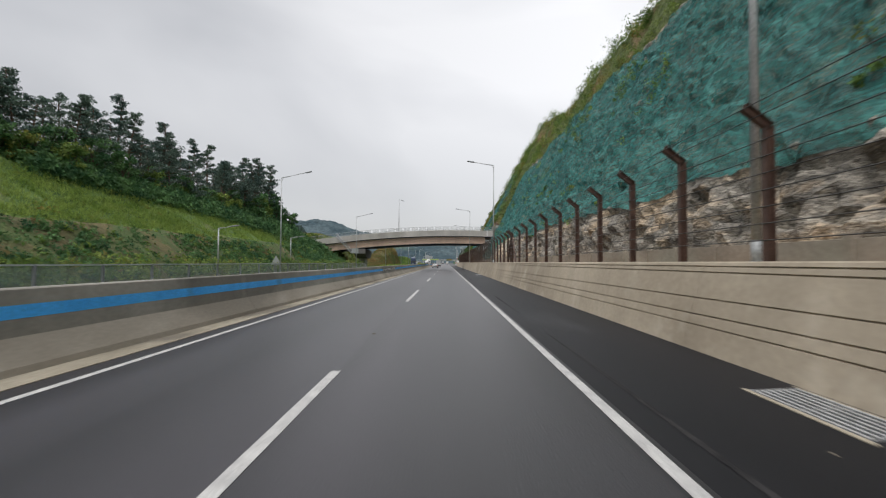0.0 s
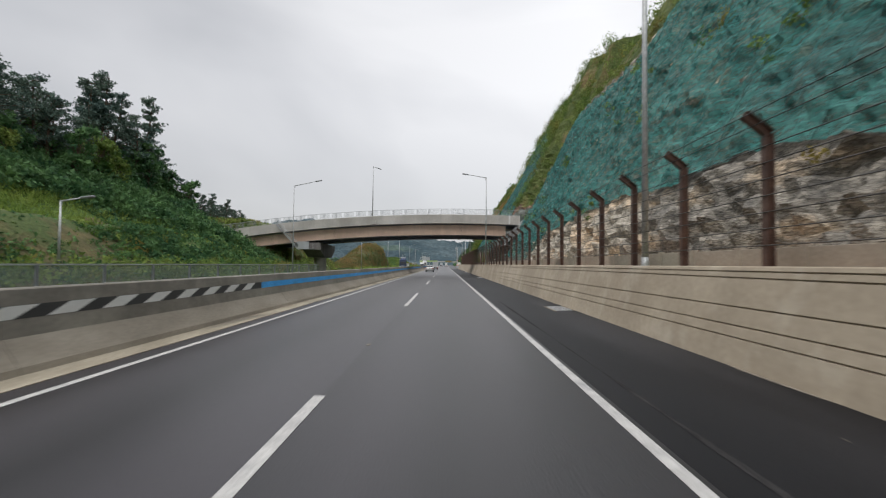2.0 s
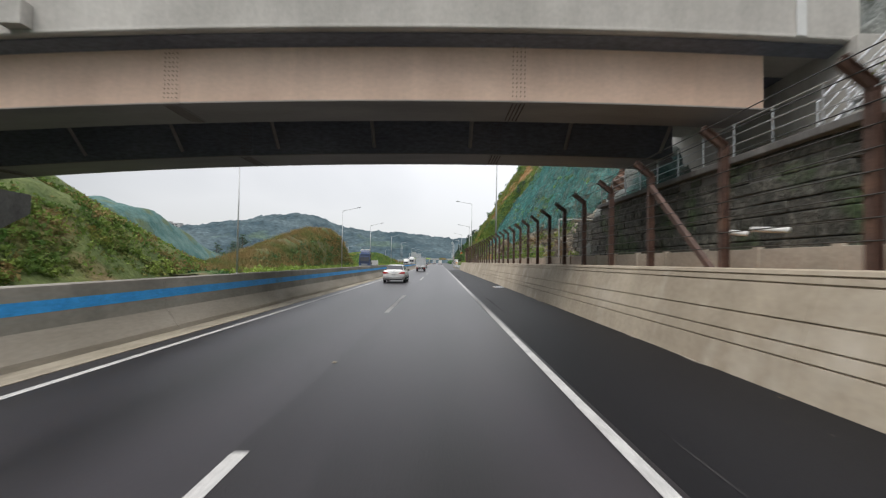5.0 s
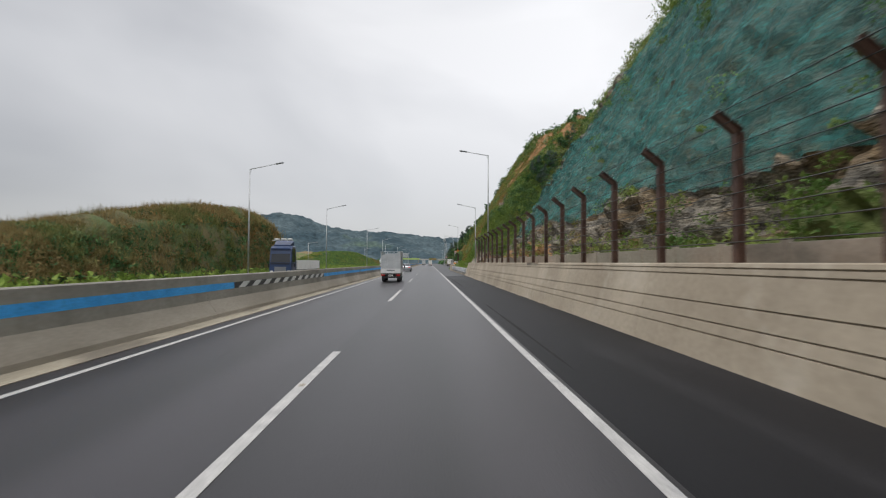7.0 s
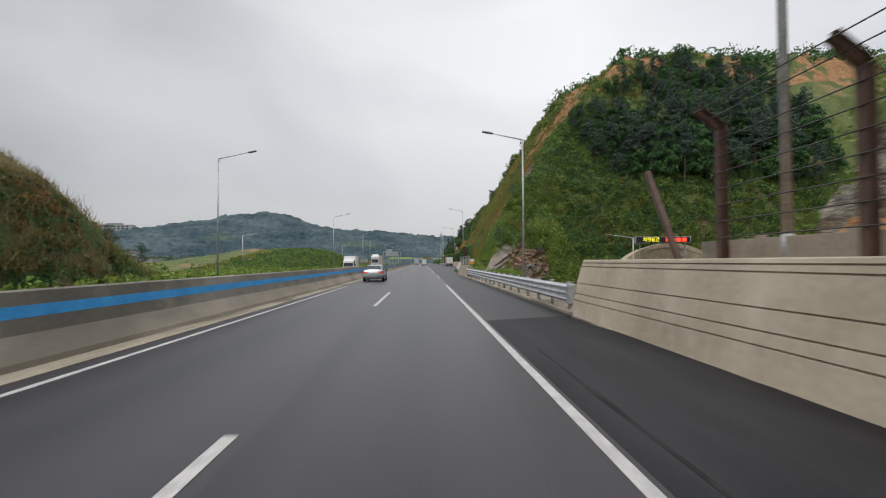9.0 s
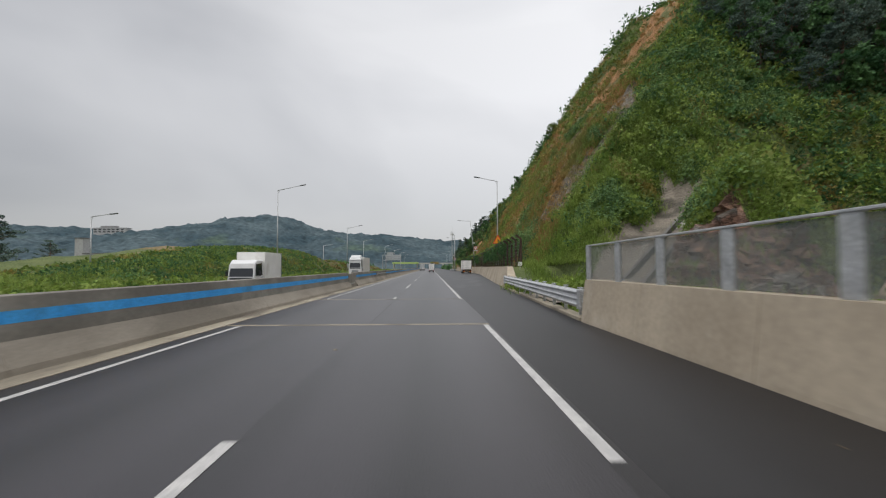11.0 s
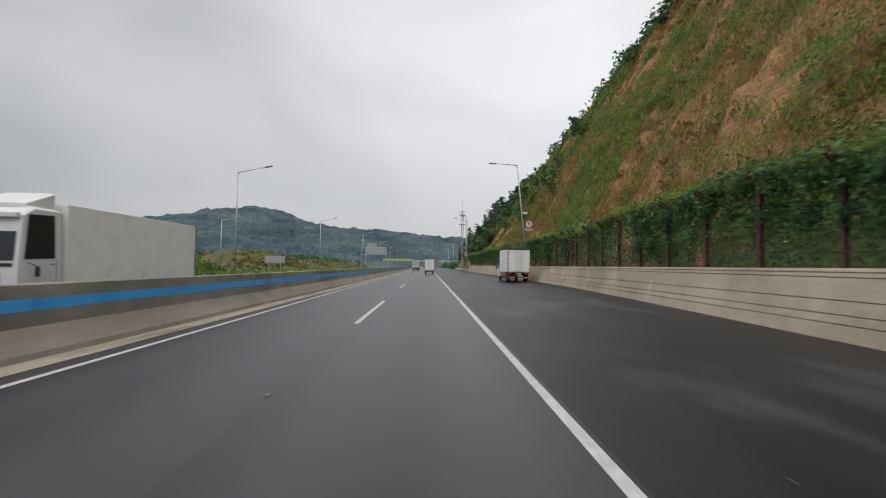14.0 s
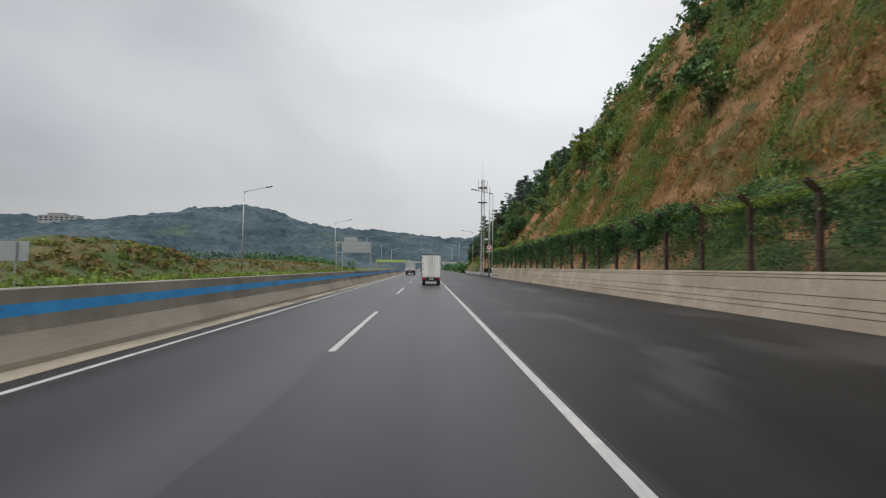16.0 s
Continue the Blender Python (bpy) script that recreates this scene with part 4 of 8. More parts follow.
_, me, Y, S = bank("bank_left", [(-22.5, -0.3), (-23.5, 0.2), (-28.6, 4.6), (-30.2, 4.8), (-38.5, 10.4), (-46, 13.5), (-70, 18), (-110, 20), (-150, -0.4)], -80, 128, GRASS, "mown grass bank in two steps with a dry brown lower face", 22, 0.3, 1.0, 41, [GRASS, DRY_BANK])
idx = (S[:-1, :-1] < 8.6 + 0.6 * vnoise(Y[:-1, :-1], S[:-1, :-1], 4, 44)) & (Y[:-1, :-1] < 95 + 10 * vnoise(Y[:-1, :-1], S[:-1, :-1], 6, 45))
me.polygons.foreach_set("material_index", idx.ravel().astype(np.int32))
bank("bank_by_bridge", [(-26, -0.3), (-27, 0.3), (-31, 5.8), (-36, 9.2), (-60, 10), (-72, -0.4)], 122, 182, GRASS, "yellow-green grassy bank beyond the bridge pier", 30, 0.6, 1.0, 51, [SOIL_GREEN], start=9)
bank("knoll_behind_bridge", [(-48, -0.3), (-52, 5), (-60, 13.5), (-90, 16), (-110, -0.4)], 118, 178, SOIL_GREEN, "wooded knoll behind the bridge approach", 10, 0.6, 1.2, 53)
bank("bank_far_netted", [(-44, -0.3), (-45, 0.5), (-52, 10), (-60, 12), (-90, 12), (-105, -0.4)], 165, 235, NET, "bank wrapped in blue-green net", 40, 0.5, 1.2, 55, [NET_FAR], start=14)
bank("mound_dry", [(-23, -0.3), (-23.6, 0.5), (-25.6, 7.2), (-28, 8.9), (-30, 8.6), (-33, 4), (-36, -0.3)], 160, 251, DRY_BANK, "steep-sided mound of dry brown and green scrub", 17, 0.7, 0.9, 61, start=68)
bank("mound_green", [(-22.5, -0.3), (-23.5, 0.4), (-27, 3.6), (-31, 5.2), (-46, 5.6), (-60, 3), (-64, -0.3)], 272, 382, SOIL_GREEN, "low mound of green scrub beside the road", 19, 0.4, 1.0, 65, start=70)
bank("mound_brown", [(-25, -0.3), (-26, 0.3), (-30, 3.2), (-36, 4.1), (-44, 3), (-49, -0.3)], 398, 432, DRY_BANK, "small brown mound of earth and dry grass", 13, 0.5, 0.9, 71)
bank("mound_tan", [(-25, -0.3), (-26, 0.3), (-29, 2.0), (-36, 2.6), (-46, 2), (-50, -0.3)], 434, 520, DRY_BANK, "long low brown mound of earth and dry grass", 16, 0.4, 1.1, 75)

# ---- far hills: wooded ridges ----
fx, fy = np.arange(-2100, 1300, 9.0), np.arange(560, 1720, 8.0)
FX, FY = np.meshgrid(fx, fy, indexing="ij")
ridge = 0.9 * np.interp(FX + 10, [-2100, -1500, -935, -860, -775, -690, -600, -540, -450, -400, -330, -280, -218, -145, -45, 30, 80, 200, 420, 800, 1300],
                  [104, 100, 100, 104, 104, 98, 92, 102, 112, 125, 125, 104, 88, 83, 76, 71, 67, 72, 84, 60, 40])
near = np.interp(FX, [-2100, -700, -420, -300, -150, 0, 200, 1300], [600, 620, 700, 760, 860, 920, 900, 880])
rise = smooth(0, 1, (FY - near) / (1400 - near))
trees = 7.5 * np.abs(vnoise(FX, FY, 13, 81)) + 3.0 * vnoise(FX, FY, 7, 84) + 3.5 * vnoise(FX, FY, 30, 82)
FZ = -1.5 + rise * ridge * (1 + 0.10 * vnoise(FX, FY, 160, 83)) + trees * smooth(0.02, 0.12, rise) - 40 * smooth(1450, 1700, FY)
structure("far_hills", raw("far_hills", np.stack([FX, FY, FZ], -1).reshape(-1, 3), grid_faces(len(fx), len(fy)), FOREST, True), FOREST, "wooded hills on the horizon, blue haze in their colour")


# ---- foliage ----
def leaf_mesh(name, centres, radius, count, leaf, material, flat=0.7, seed=1, up=0.0):
    """Clumps of many small leaves round the given centres, with gaps and an uneven outline."""
    r = np.random.default_rng(seed)
    centres = np.asarray(centres, float)
    if leaf > 0.08:    # fewer, larger leaves where the scrub stays well away from the road
        count, leaf = (max(8, int(count * 0.46)), leaf * 1.44) if leaf > 0.125 else (int(count * 0.56), leaf * 1.33)
    n = len(centres) * count
    c = np.repeat(centres, count, 0)
    rad = np.repeat(np.broadcast_to(np.asarray(radius, float), (len(centres),)), count)
    d = r.normal(size=(n, 3))
    d /= np.linalg.norm(d, axis=1)[:, None]
    d *= (r.random(n) ** 0.45)[:, None]
    d[:, 2] = d[:, 2] * flat + up
    p = c + d * rad[:, None]
    a = r.normal(size=(n, 3))
    a /= np.linalg.norm(a, axis=1)[:, None]
    b = np.cross(a, r.normal(size=(n, 3)))
    b /= np.linalg.norm(b, axis=1)[:, None]
    s = (leaf * (0.6 + 0.8 * r.random(n)))[:, None]
    a, b = a * s, b * s * 0.55
    v = np.stack([p - a, p + a - 0.4 * b, p + 1.7 * b], 1).reshape(-1, 3)
    return raw(name, v, np.arange(3 * n).reshape(-1, 3), material, False, 3)


def blade_mesh(name, centres, spread, count, height, material, seed=1):
    """Tufts of thin upright blades round the given centres."""
    r = np.random.default_rng(seed)
    centres = np.asarray(centres, float)
    n = len(centres) * count
    p = np.repeat(centres, count, 0) + np.stack([r.normal(size=n) * spread, r.normal(size=n) * spread, r.normal(size=n) * 0.12], 1)
    a = r.random(n) * 6.283
    w, h = 0.018 + 0.02 * r.random(n), height * (0.5 + r.random(n))
    side = np.stack([np.cos(a) * w, np.sin(a) * w, 0 * a], 1)
    bend = np.stack([r.normal(size=n) * 0.35 * h, r.normal(size=n) * 0.35 * h, h], 1)
    v = np.stack([p - side, p + side, p + bend], 1).reshape(-1, 3)
    return raw(name, v, np.arange(3 * n).reshape(-1, 3), material, False, 3)


def stuff(name, me, label):
    return tagged(new(name, me), label, "foliage", "", "stuff")


def pick_points(xs, ys, zs, keep, n, r):
    i = np.flatnonzero(keep[:-1, :-1].ravel())
    i, j = np.unravel_index(r.choice(i, n, replace=n > len(i)), keep[:-1, :-1].shape)
    u, v = r.random(n), r.random(n)
    mid = lambda q: (q[i, j] * (1 - u) + q[i + 1, j] * u) * (1 - v) + (q[i, j + 1] * (1 - u) + q[i + 1, j + 1] * u) * v
    return np.stack([mid(xs), mid(ys), mid(zs)], 1)


r1 = np.random.default_rng(21)
veg = (face_mat == 2) & (SS < 60)
c = pick_points(Xr, YY, Zr, (YY > 140) & (SS < 3) & (SS > 0.3), 150, r1)
stuff("foot_weeds", leaf_mesh("foot_weeds", c + (-0.3, 0, 0.15), 0.25 + 0.35 * r1.random(len(c)), 70, 0.06, LEAF, 0.8, 51), "fresh weeds at the foot of the cutting")
c = pick_points(Xr, YY, Zr, veg, 5000, r1)
stuff("slope_shrubs", leaf_mesh("slope_shrubs", c + (-0.2, 0, 0.15), 0.4 + 0.6 * r1.random(len(c)), 66, 0.08, LEAF, seed=2), "scrub growing over the top of the cutting")
c = pick_points(Xr, YY, Zr, (SS > 26) & (SS < 46) & ((YY > 118) | (SS < 33)), 420, r1)
stuff("ridge_bushes", leaf_mesh("ridge_bushes", c + (0, 0, 0.9), 0.8 + 1.1 * r1.random(len(c)), 260, 0.1, LEAF, 0.9, 3), "green bushes along the top of the cutting")
c = pick_points(Xr, YY, Zr, (face_mat != 2) & (SS > 3) & (region > 0.34), 260, r1)
stuff("ledge_plants", leaf_mesh("ledge_plants", c + (-0.35, 0, 0.1), 0.2 + 0.35 * r1.random(len(c)), 46, 0.075, LEAF, seed=4), "weeds rooted on rock ledges and in the net")
ok = inside & (dist > 0.4) & (hm == 0) & (HX < 75)
nearby = (HX < 27) & (HY < 440)
c = pick_points(HX, HY, HZ, ok & nearby & (streak < 0.15), 2900, r1)
stuff("hill_scrub", leaf_mesh("hill_scrub", c + (0, 0, 0.1), 0.35 + 0.6 * r1.random(len(c)), 105, 0.076, LEAF, 0.75, 15), "leafy scrub low on the hillside")
c = pick_points(HX, HY, HZ, inside & (dist > 0.3) & nearby & (streak < 0.0), 2600, r1)
stuff("hill_grass", blade_mesh("hill_grass", c, 0.45, 26, 0.42, LEAF_BRIGHT, 17), "long grass low on the hillside")
c = pick_points(HX, HY, HZ, inside & (dist > 0.3) & nearby & (HY > 300) & (streak > -0.15), 4600, r1)
stuff("hill_dry_blades", blade_mesh("hill_dry_blades", c, 0.45, 22, 0.40, LEAF_RUST, 18), "dry grass low on the hillside")
c = pick_points(HX, HY, HZ, ok & ~nearby & (HY < 525), 7000, r1)
stuff("hill_scrub", leaf_mesh("hill_scrub", c + (0, 0, 0.15), 0.5 + 0.7 * r1.random(len(c)), 44, 0.2, LEAF, 0.8, 5), "green scrub covering the hillside")
c = pick_points(HX, HY, HZ, ok & (HY < 345) & (pick < -0.05), 450, r1)
stuff("hill_bushes", leaf_mesh("hill_bushes", (cb := pick_points(HX, HY, HZ, inside & (dist > 1) & (HX < 60) & (HY > 300) & (HY < 515) & (streak < -0.1), 760, r1)) + (0, 0, 0.5), 0.6 + 0.9 * r1.random(len(cb)), 150, 0.08, LEAF_MID, 0.85, 41), "dark green bushes in patches on the hillside")
for count_, mat_, seed_, name_, label_ in ((620, LEAF, 43, "hill_clumps", "rounded green bushes in slanting rows on the hillside"), (480, LEAF_BRIGHT, 44, "hill_clumps", "fresh yellow-green bushes on the hillside"), (260, LEAF_MID, 45, "hill_clumps", "dark green bushes between the bare patches")):
    cc_ = pick_points(HX, HY, HZ, inside & (dist > 1) & (HX < 45) & (HY > 296) & (HY < 470) & (streak < 0.02) & (vnoise(HX, HY, 5, seed_ + 40) > 0.05), count_, np.random.default_rng(seed_))
    stuff(name_, leaf_mesh(name_, cc_ + (0, 0, 0.5), 0.6 + 0.9 * np.random.default_rng(seed_ + 1).random(len(cc_)), 165, 0.08, mat_, 0.8, seed_), label_)
stuff("hill_vines", leaf_mesh("hill_vines", c + (0, 0, 0.3), 0.7 + 0.7 * r1.random(len(c)), 90, 0.13, LEAF_DARK, 0.6, 6), "dark creepers over the hillside")
c = pick_points(HX, HY, HZ, inside & (dist > 0.3) & (HX > 13) & (HX < 85) & (HY < 303) & ((HX < 37) | (HY < 291)) & (hm < 2), 1900, r1)
stuff("hill_front_creepers", leaf_mesh("hill_front_creepers", c[::2] + (0, -0.3, 0.4), 0.7 + 0.8 * r1.random(len(c[::2])), 90, 0.13, LEAF, 0.8, 36), "yellow-green scrub over the slope above the tunnel")
c = pick_points(HX, HY, HZ, inside & (dist > 0.3) & (HX > 13) & (HX < 85) & (HY < 303) & ((HX < 37) | (HY < 291)) & (hm < 2), 600, r1)
stuff("hill_front_creepers", leaf_mesh("hill_front_creepers", c + (0, -0.4, 0.5), 0.5 + 0.8 * r1.random(len(c)), 100, 0.12, LEAF_BRIGHT, 0.8, 37), "bright green scrub over the slope above the tunnel")
c = pick_points(HX, HY, HZ, inside & (dist > 0.3) & (HX > 22) & (HX < 85) & (HY < 303) & (hm < 2), 1900, r1)
stuff("hill_front_creepers", leaf_mesh("hill_front_creepers", c + (0, -0.2, 0.3), 0.7 + 0.8 * r1.random(len(c)), 85, 0.14, LEAF_DARK, 0.7, 16), "lush creepers over the slope above the tunnel")
c = pick_points(HX, HY, HZ, inside & (dist > 0.4) & (HX < 60) & (HY > 306) & (streak > -0.1), 3600, r1)
stuff("rusty_stalks", blade_mesh("rusty_stalks", pick_points(HX, HY, HZ, inside & (dist > 0.3) & (HY > 286) & (HY < 336) & (HX < 26) & (hm == 0) & (streak > -0.1), 900, np.random.default_rng(63)), 0.45, 26, 0.55, LEAF_RUST, 64), "rust coloured dry stalks in drifts on the hillside")
stuff("rusty_stalks", blade_mesh("rusty_stalks", pick_points(HX, HY, HZ, inside & (dist > 0.3) & (HY >= 326) & (HY < 392) & (HX < 40) & (hm == 1), 1300, np.random.default_rng(65)), 0.45, 24, 0.5, LEAF_RUST, 66), "rust coloured dry grass on the bare soil")
stuff("hill_dry_grass", leaf_mesh("hill_dry_grass", c + (0, 0, 0.2), 0.5 + 0.5 * r1.random(len(c)), 50, 0.15, LEAF_RUST, 0.7, 7), "dry yellow grass on the hillside")
c = pick_points(HX, HY, HZ, inside & (hz > top - 6) & (hz < top + 3) & (HY < 560), 900, r1)
stuff("hilltop_bushes", leaf_mesh("hilltop_bushes", c + (0, 0, 1.2), 1.2 + 1.3 * r1.random(len(c)), 80, 0.3, LEAF_DARK, 0.9, 8), "bushes along the hilltop")


def scatter(name, n, xr, yr, zf, rad, count, leaf, material, seed, label, flat=0.7):
    r = np.random.default_rng(seed)
    x, y = r.uniform(*xr, n), r.uniform(*yr, n)
    stuff(name, leaf_mesh(name, np.stack([x, y, zf(x, y)], 1), rad * (0.6 + 0.8 * r.random(n)), count, leaf, material, flat, seed), label)


flat_z = lambda v: (lambda x, y: np.full(x.shape, v))
scatter("roadside_saplings", 330, (-22.6, -20.9), (-30, 122), lambda x, y: 0.9 + 0.5 * np.random.default_rng(3).random(x.shape), 0.8, 80, 0.11, LEAF, 91, "bright green saplings behind the far rail", 1.2)
z2 = lambda x, y: np.interp(-x, [23, 28.6, 30.2, 38.5], [0.1, 4.6, 4.9, 10.4]) * (0.02 + 0.98 * (1 - smooth(106, 128, y)))
scatter("bank_grass", 1500, (-37.5, -23.5), (-30, 112), z2, 0.35, 20, 0.14, LEAF, 92, "tufts of long grass on the bank", 0.6)
scatter("bank_dry_grass", 2300, (-28.6, -23.5), (-30, 98), z2, 0.4, 40, 0.1, LEAF_DARK, 193, "dark scrub on the lower bank", 0.7)
scatter("bank_dry_grass", 70, (-28.6, -23.5), (-30, 98), z2, 0.35, 30, 0.11, LEAF_DRY, 93, "dry brown grass on the lower bank", 0.6)
z3 = lambda x, y: np.interp(-x, [27, 31, 36, 60], [0.3, 5.8, 9.2, 10]) * smooth(122, 131, y) * (1 - smooth(152, 182, y))
zk = lambda x, y: np.interp(-x, [48, 52, 60, 90], [-0.3, 5, 13.5, 16]) * (0.02 + 0.98 * smooth(118, 128, y) * (1 - smooth(168, 178, y)))
scatter("knoll_scrub", 800, (-75, -49), (119, 165), zk, 0.9, 70, 0.17, LEAF_DARK, 194, "dark undergrowth on the knoll behind the bridge", 0.9)
scatter("bridge_bank_scrub", 1500, (-44, -27), (120, 180), z3, 0.6, 50, 0.12, LEAF_DRY, 294, "dry yellow grass on the bank beyond the pier")
scatter("bridge_bank_scrub", 3200, (-44, -27), (120, 180), z3, 0.6, 50, 0.13, LEAF, 94, "scrub on the bank beyond the pier")
z4 = lambda x, y: np.interp(-x, [23.4, 25.6, 28, 30, 33, 36], [0.5, 7.2, 8.9, 8.6, 4.0, -0.3]) * smooth(160, 228, y) * (1 - smooth(234, 251, y))
scatter("mound_scrub", 2500, (-34, -23.2), (164, 249), z4, 0.55, 46, 0.12, LEAF_DARK, 95, "dark scrub on the steep mound")
scatter("mound_rust_scrub", 420, (-31, -25.0), (205, 250), z4, 0.55, 40, 0.15, LEAF_RUST, 296, "rusty autumn scrub along the mound's crest", 1.0)
scatter("mound_dry_scrub", 1700, (-34, -23.6), (166, 248), z4, 0.5, 46, 0.12, LEAF_DRY, 96, "dry brown stalks on the mound", 1.0)
z5 = lambda x, y: np.interp(-x, [23.5, 27, 31, 46], [0.4, 3.6, 5.2, 5.6]) * smooth(272, 342, y) * (1 - smooth(363, 382, y))
scatter("green_mound_scrub", 1800, (-36, -22.8), (290, 384), z5, 0.7, 80, 0.11, LEAF_DARK, 197, "dark bushes on the low mound", 0.9)
scatter("green_mound_scrub", 3600, (-40, -22.8), (268, 384), z5, 0.65, 44, 0.15, LEAF, 97, "green scrub on the low mound")
rm_ = np.random.default_rng(297)
mx_, my_ = rm_.uniform(-30.5, -25.4, 520), rm_.uniform(196, 249, 520)
stuff("mound_stalks", blade_mesh("mound_stalks", np.stack([mx_, my_, z4(mx_, my_)], 1)[vnoise(my_, mx_, 4, 298) > -0.1], 0.35, 22, 0.85, LEAF_DRY, 299), "tall dry stalks along the mound's crest")
scatter("green_mound_dry", 350, (-36, -24), (335, 382), z5, 0.5, 26, 0.2, LEAF_DRY, 98, "dry stalks at the mound's end", 1.0)
scatter("tan_mound_grass", 700, (-47, -25.5), (436, 518), lambda x, y: np.interp(-x, [26, 29, 36, 46, 50], [0.3, 2.0, 2.6, 2.0, -0.3]) * smooth(434, 450, y) * (1 - smooth(504, 520, y)), 0.6, 40, 0.16, LEAF_DRY, 299, "dry grass on the long low mound")
z6 = lambda x, y: np.interp(-x, [26, 30, 36, 44, 49], [0.3, 3.2, 4.1, 3.0, -0.3]) * smooth(398, 411, y) * (1 - smooth(419, 432, y))
scatter("brown_mound_scrub", 300, (-47, -25), (398, 432), z6, 0.6, 40, 0.14, LEAF, 199, "green weeds on the brown mound")
scatter("brown_mound_grass", 420, (-46, -25), (398, 432), z6, 0.5, 26, 0.2, LEAF_DRY, 99, "dry grass on the brown mound")
scatter("verge_plants", 1300, (-25.5, -20.5), (165, 520), flat_z(0.25), 0.55, 30, 0.17, LEAF_BRIGHT, 100, "tall green weeds along the far verge", 1.0)
scatter("field_bushes", 1500, (-130, -40), (240, 640), flat_z(0.6), 1.6, 70, 0.3, LEAF, 101, "bushes in the rough field")
scatter("far_field_trees", 520, (-420, -60), (560, 760), flat_z(3.5), 5.0, 170, 0.6, LEAF_DARK, 102, "woods at the foot of the hills")
scatter("valley_woods", 420, (-330, -70), (500, 640), flat_z(3.0), 4.2, 170, 0.5, LEAF_FAR, 154, "woods across the valley floor, haze in their colour", 0.9)
scatter("far_right_bushes", 220, (11, 60), (500, 700), flat_z(1.6), 2.6, 70, 0.6, LEAF_DARK, 103, "bushes beyond the hill")
# creepers hanging over the far fence
rr = np.random.default_rng(104)
f2x = lambda y: float(np.interp(y, [289, 296, 302, 313, 350, 373, 430, 470], [8.2, 8.45, 8.6, 9.3, 11.4, 11.9, 11.9, 10.6]))
cy = rr.uniform(291, 446, 1150)
cx = np.array([f2x(v) for v in cy]) + 0.35 + 0.6 * rr.random(1150)
cz = 1.9 + 2.9 * rr.random(1150) ** 0.5
stuff("fence_creepers", leaf_mesh("fence_creepers", np.stack([cx, cy, cz], 1), 0.5 + 0.3 * rr.random(1150), 85, 0.072, LEAF_MID, 0.8, 9), "dark creepers behind the wire fence")
cy = rr.uniform(297, 446, 620)
cx = np.array([f2x(v) for v in cy]) + 0.1 + 0.5 * rr.random(620)
stuff("fence_top_creepers", leaf_mesh("fence_top_creepers", np.stack([cx, cy, 4.55 + 0.35 * vnoise(cy, 0 * cy, 6, 5)], 1), 0.45 + 0.25 * rr.random(620), 115, 0.066, LEAF_BRIGHT, 0.45, 10), "bright creepers over the fence top")
cy = rr.uniform(300, 446, 900)
cx = np.array([f2x(v) for v in cy]) - 0.18 + 0.2 * rr.random(900)
cz = 4.5 - 1.7 * rr.random(900) ** 1.7 + 0.3 * vnoise(cy, 0 * cy, 5, 15)
keep_ = (vnoise(cy, 0 * cy, 4, 16) > -0.35) & (np.abs(cy - 351.5) > 4.5)
stuff("fence_vines", leaf_mesh("fence_vines", np.stack([cx, cy, cz], 1)[keep_], 0.34, 70, 0.075, LEAF_DARK, 0.9, 19), "green vines trailing over the fence wires")
c = pick_points(HX, HY, HZ, inside & (hm == 3) & (HX < 19), 260, np.random.default_rng(77))
rk = np.random.default_rng(78)
sv, sf = [], []
for p in c:
    m = Matrix.Translation(p) @ Matrix.Rotation(float(rk.random() * 6.28), 4, "Z") @ Matrix.Rotation(float(rk.normal() * 0.5), 4, "X")
    a_ = 0.14 + 0.34 * rk.random() ** 2
    n0 = len(sv)
    for q in ((-1, -1, -1), (1, -1, -1), (1, 1, -1), (-1, 1, -1), (-1, -1, 1), (1, -1, 1), (1, 1, 1), (-1, 1, 1)):
        k = 0.7 + 0.5 * rk.random(3)
        sv.append(tuple(m @ Vector((q[0] * a_ * 1.3 * k[0], q[1] * a_ * k[1], q[2] * a_ * 0.7 * k[2]))))
    sf += [tuple(n0 + i for i in f) for f in ((3, 2, 1, 0), (4, 5, 6, 7), (0, 1, 5, 4), (1, 2, 6, 5), (2, 3, 7, 6), (3, 0, 4, 7))]
tagged(new("rubble", raw("rubble", sv, sf, ROCK_RED)), "broken reddish rock fragments at the foot of the hill", "rock", "", "stuff")
foot = inside & (dist > 0.15) & (HX < 26) & (HY < 304) & (hm < 2)
c = pick_points(HX, HY, HZ, foot, 1000, r1)
stuff("foot_scrub", leaf_mesh("foot_scrub", c + (0, 0, 0.2), 0.4 + 0.5 * r1.random(len(c)), 120, 0.076, LEAF_BRIGHT, 0.9, 26), "bright leafy weeds at the foot of the hillside")
c = pick_points(HX, HY, HZ, foot & (HX > 14), 500, r1)
stuff("foot_scrub", leaf_mesh("foot_scrub", c + (0, -0.2, 0.35), 0.5 + 0.6 * r1.random(len(c)), 130, 0.08, LEAF, 0.9, 27), "yellow-green leafy scrub above the tunnel road")
c = pick_points(HX, HY, HZ, foot, 260, r1)
stuff("foot_grass", blade_mesh("foot_grass", pick_points(HX, HY, HZ, foot, 1500, r1), 0.4, 34, 0.6, LEAF_BRIGHT, 29), "long fresh grass at the foot of the hillside")
patch = vnoise(HX + 0.6 * HZ, HY, 7, 61)
thick = inside & (HY > 256) & (HY < 332) & (HZ > 3.5) & (HZ < 30) & (HX < 34) & (hm == 0)
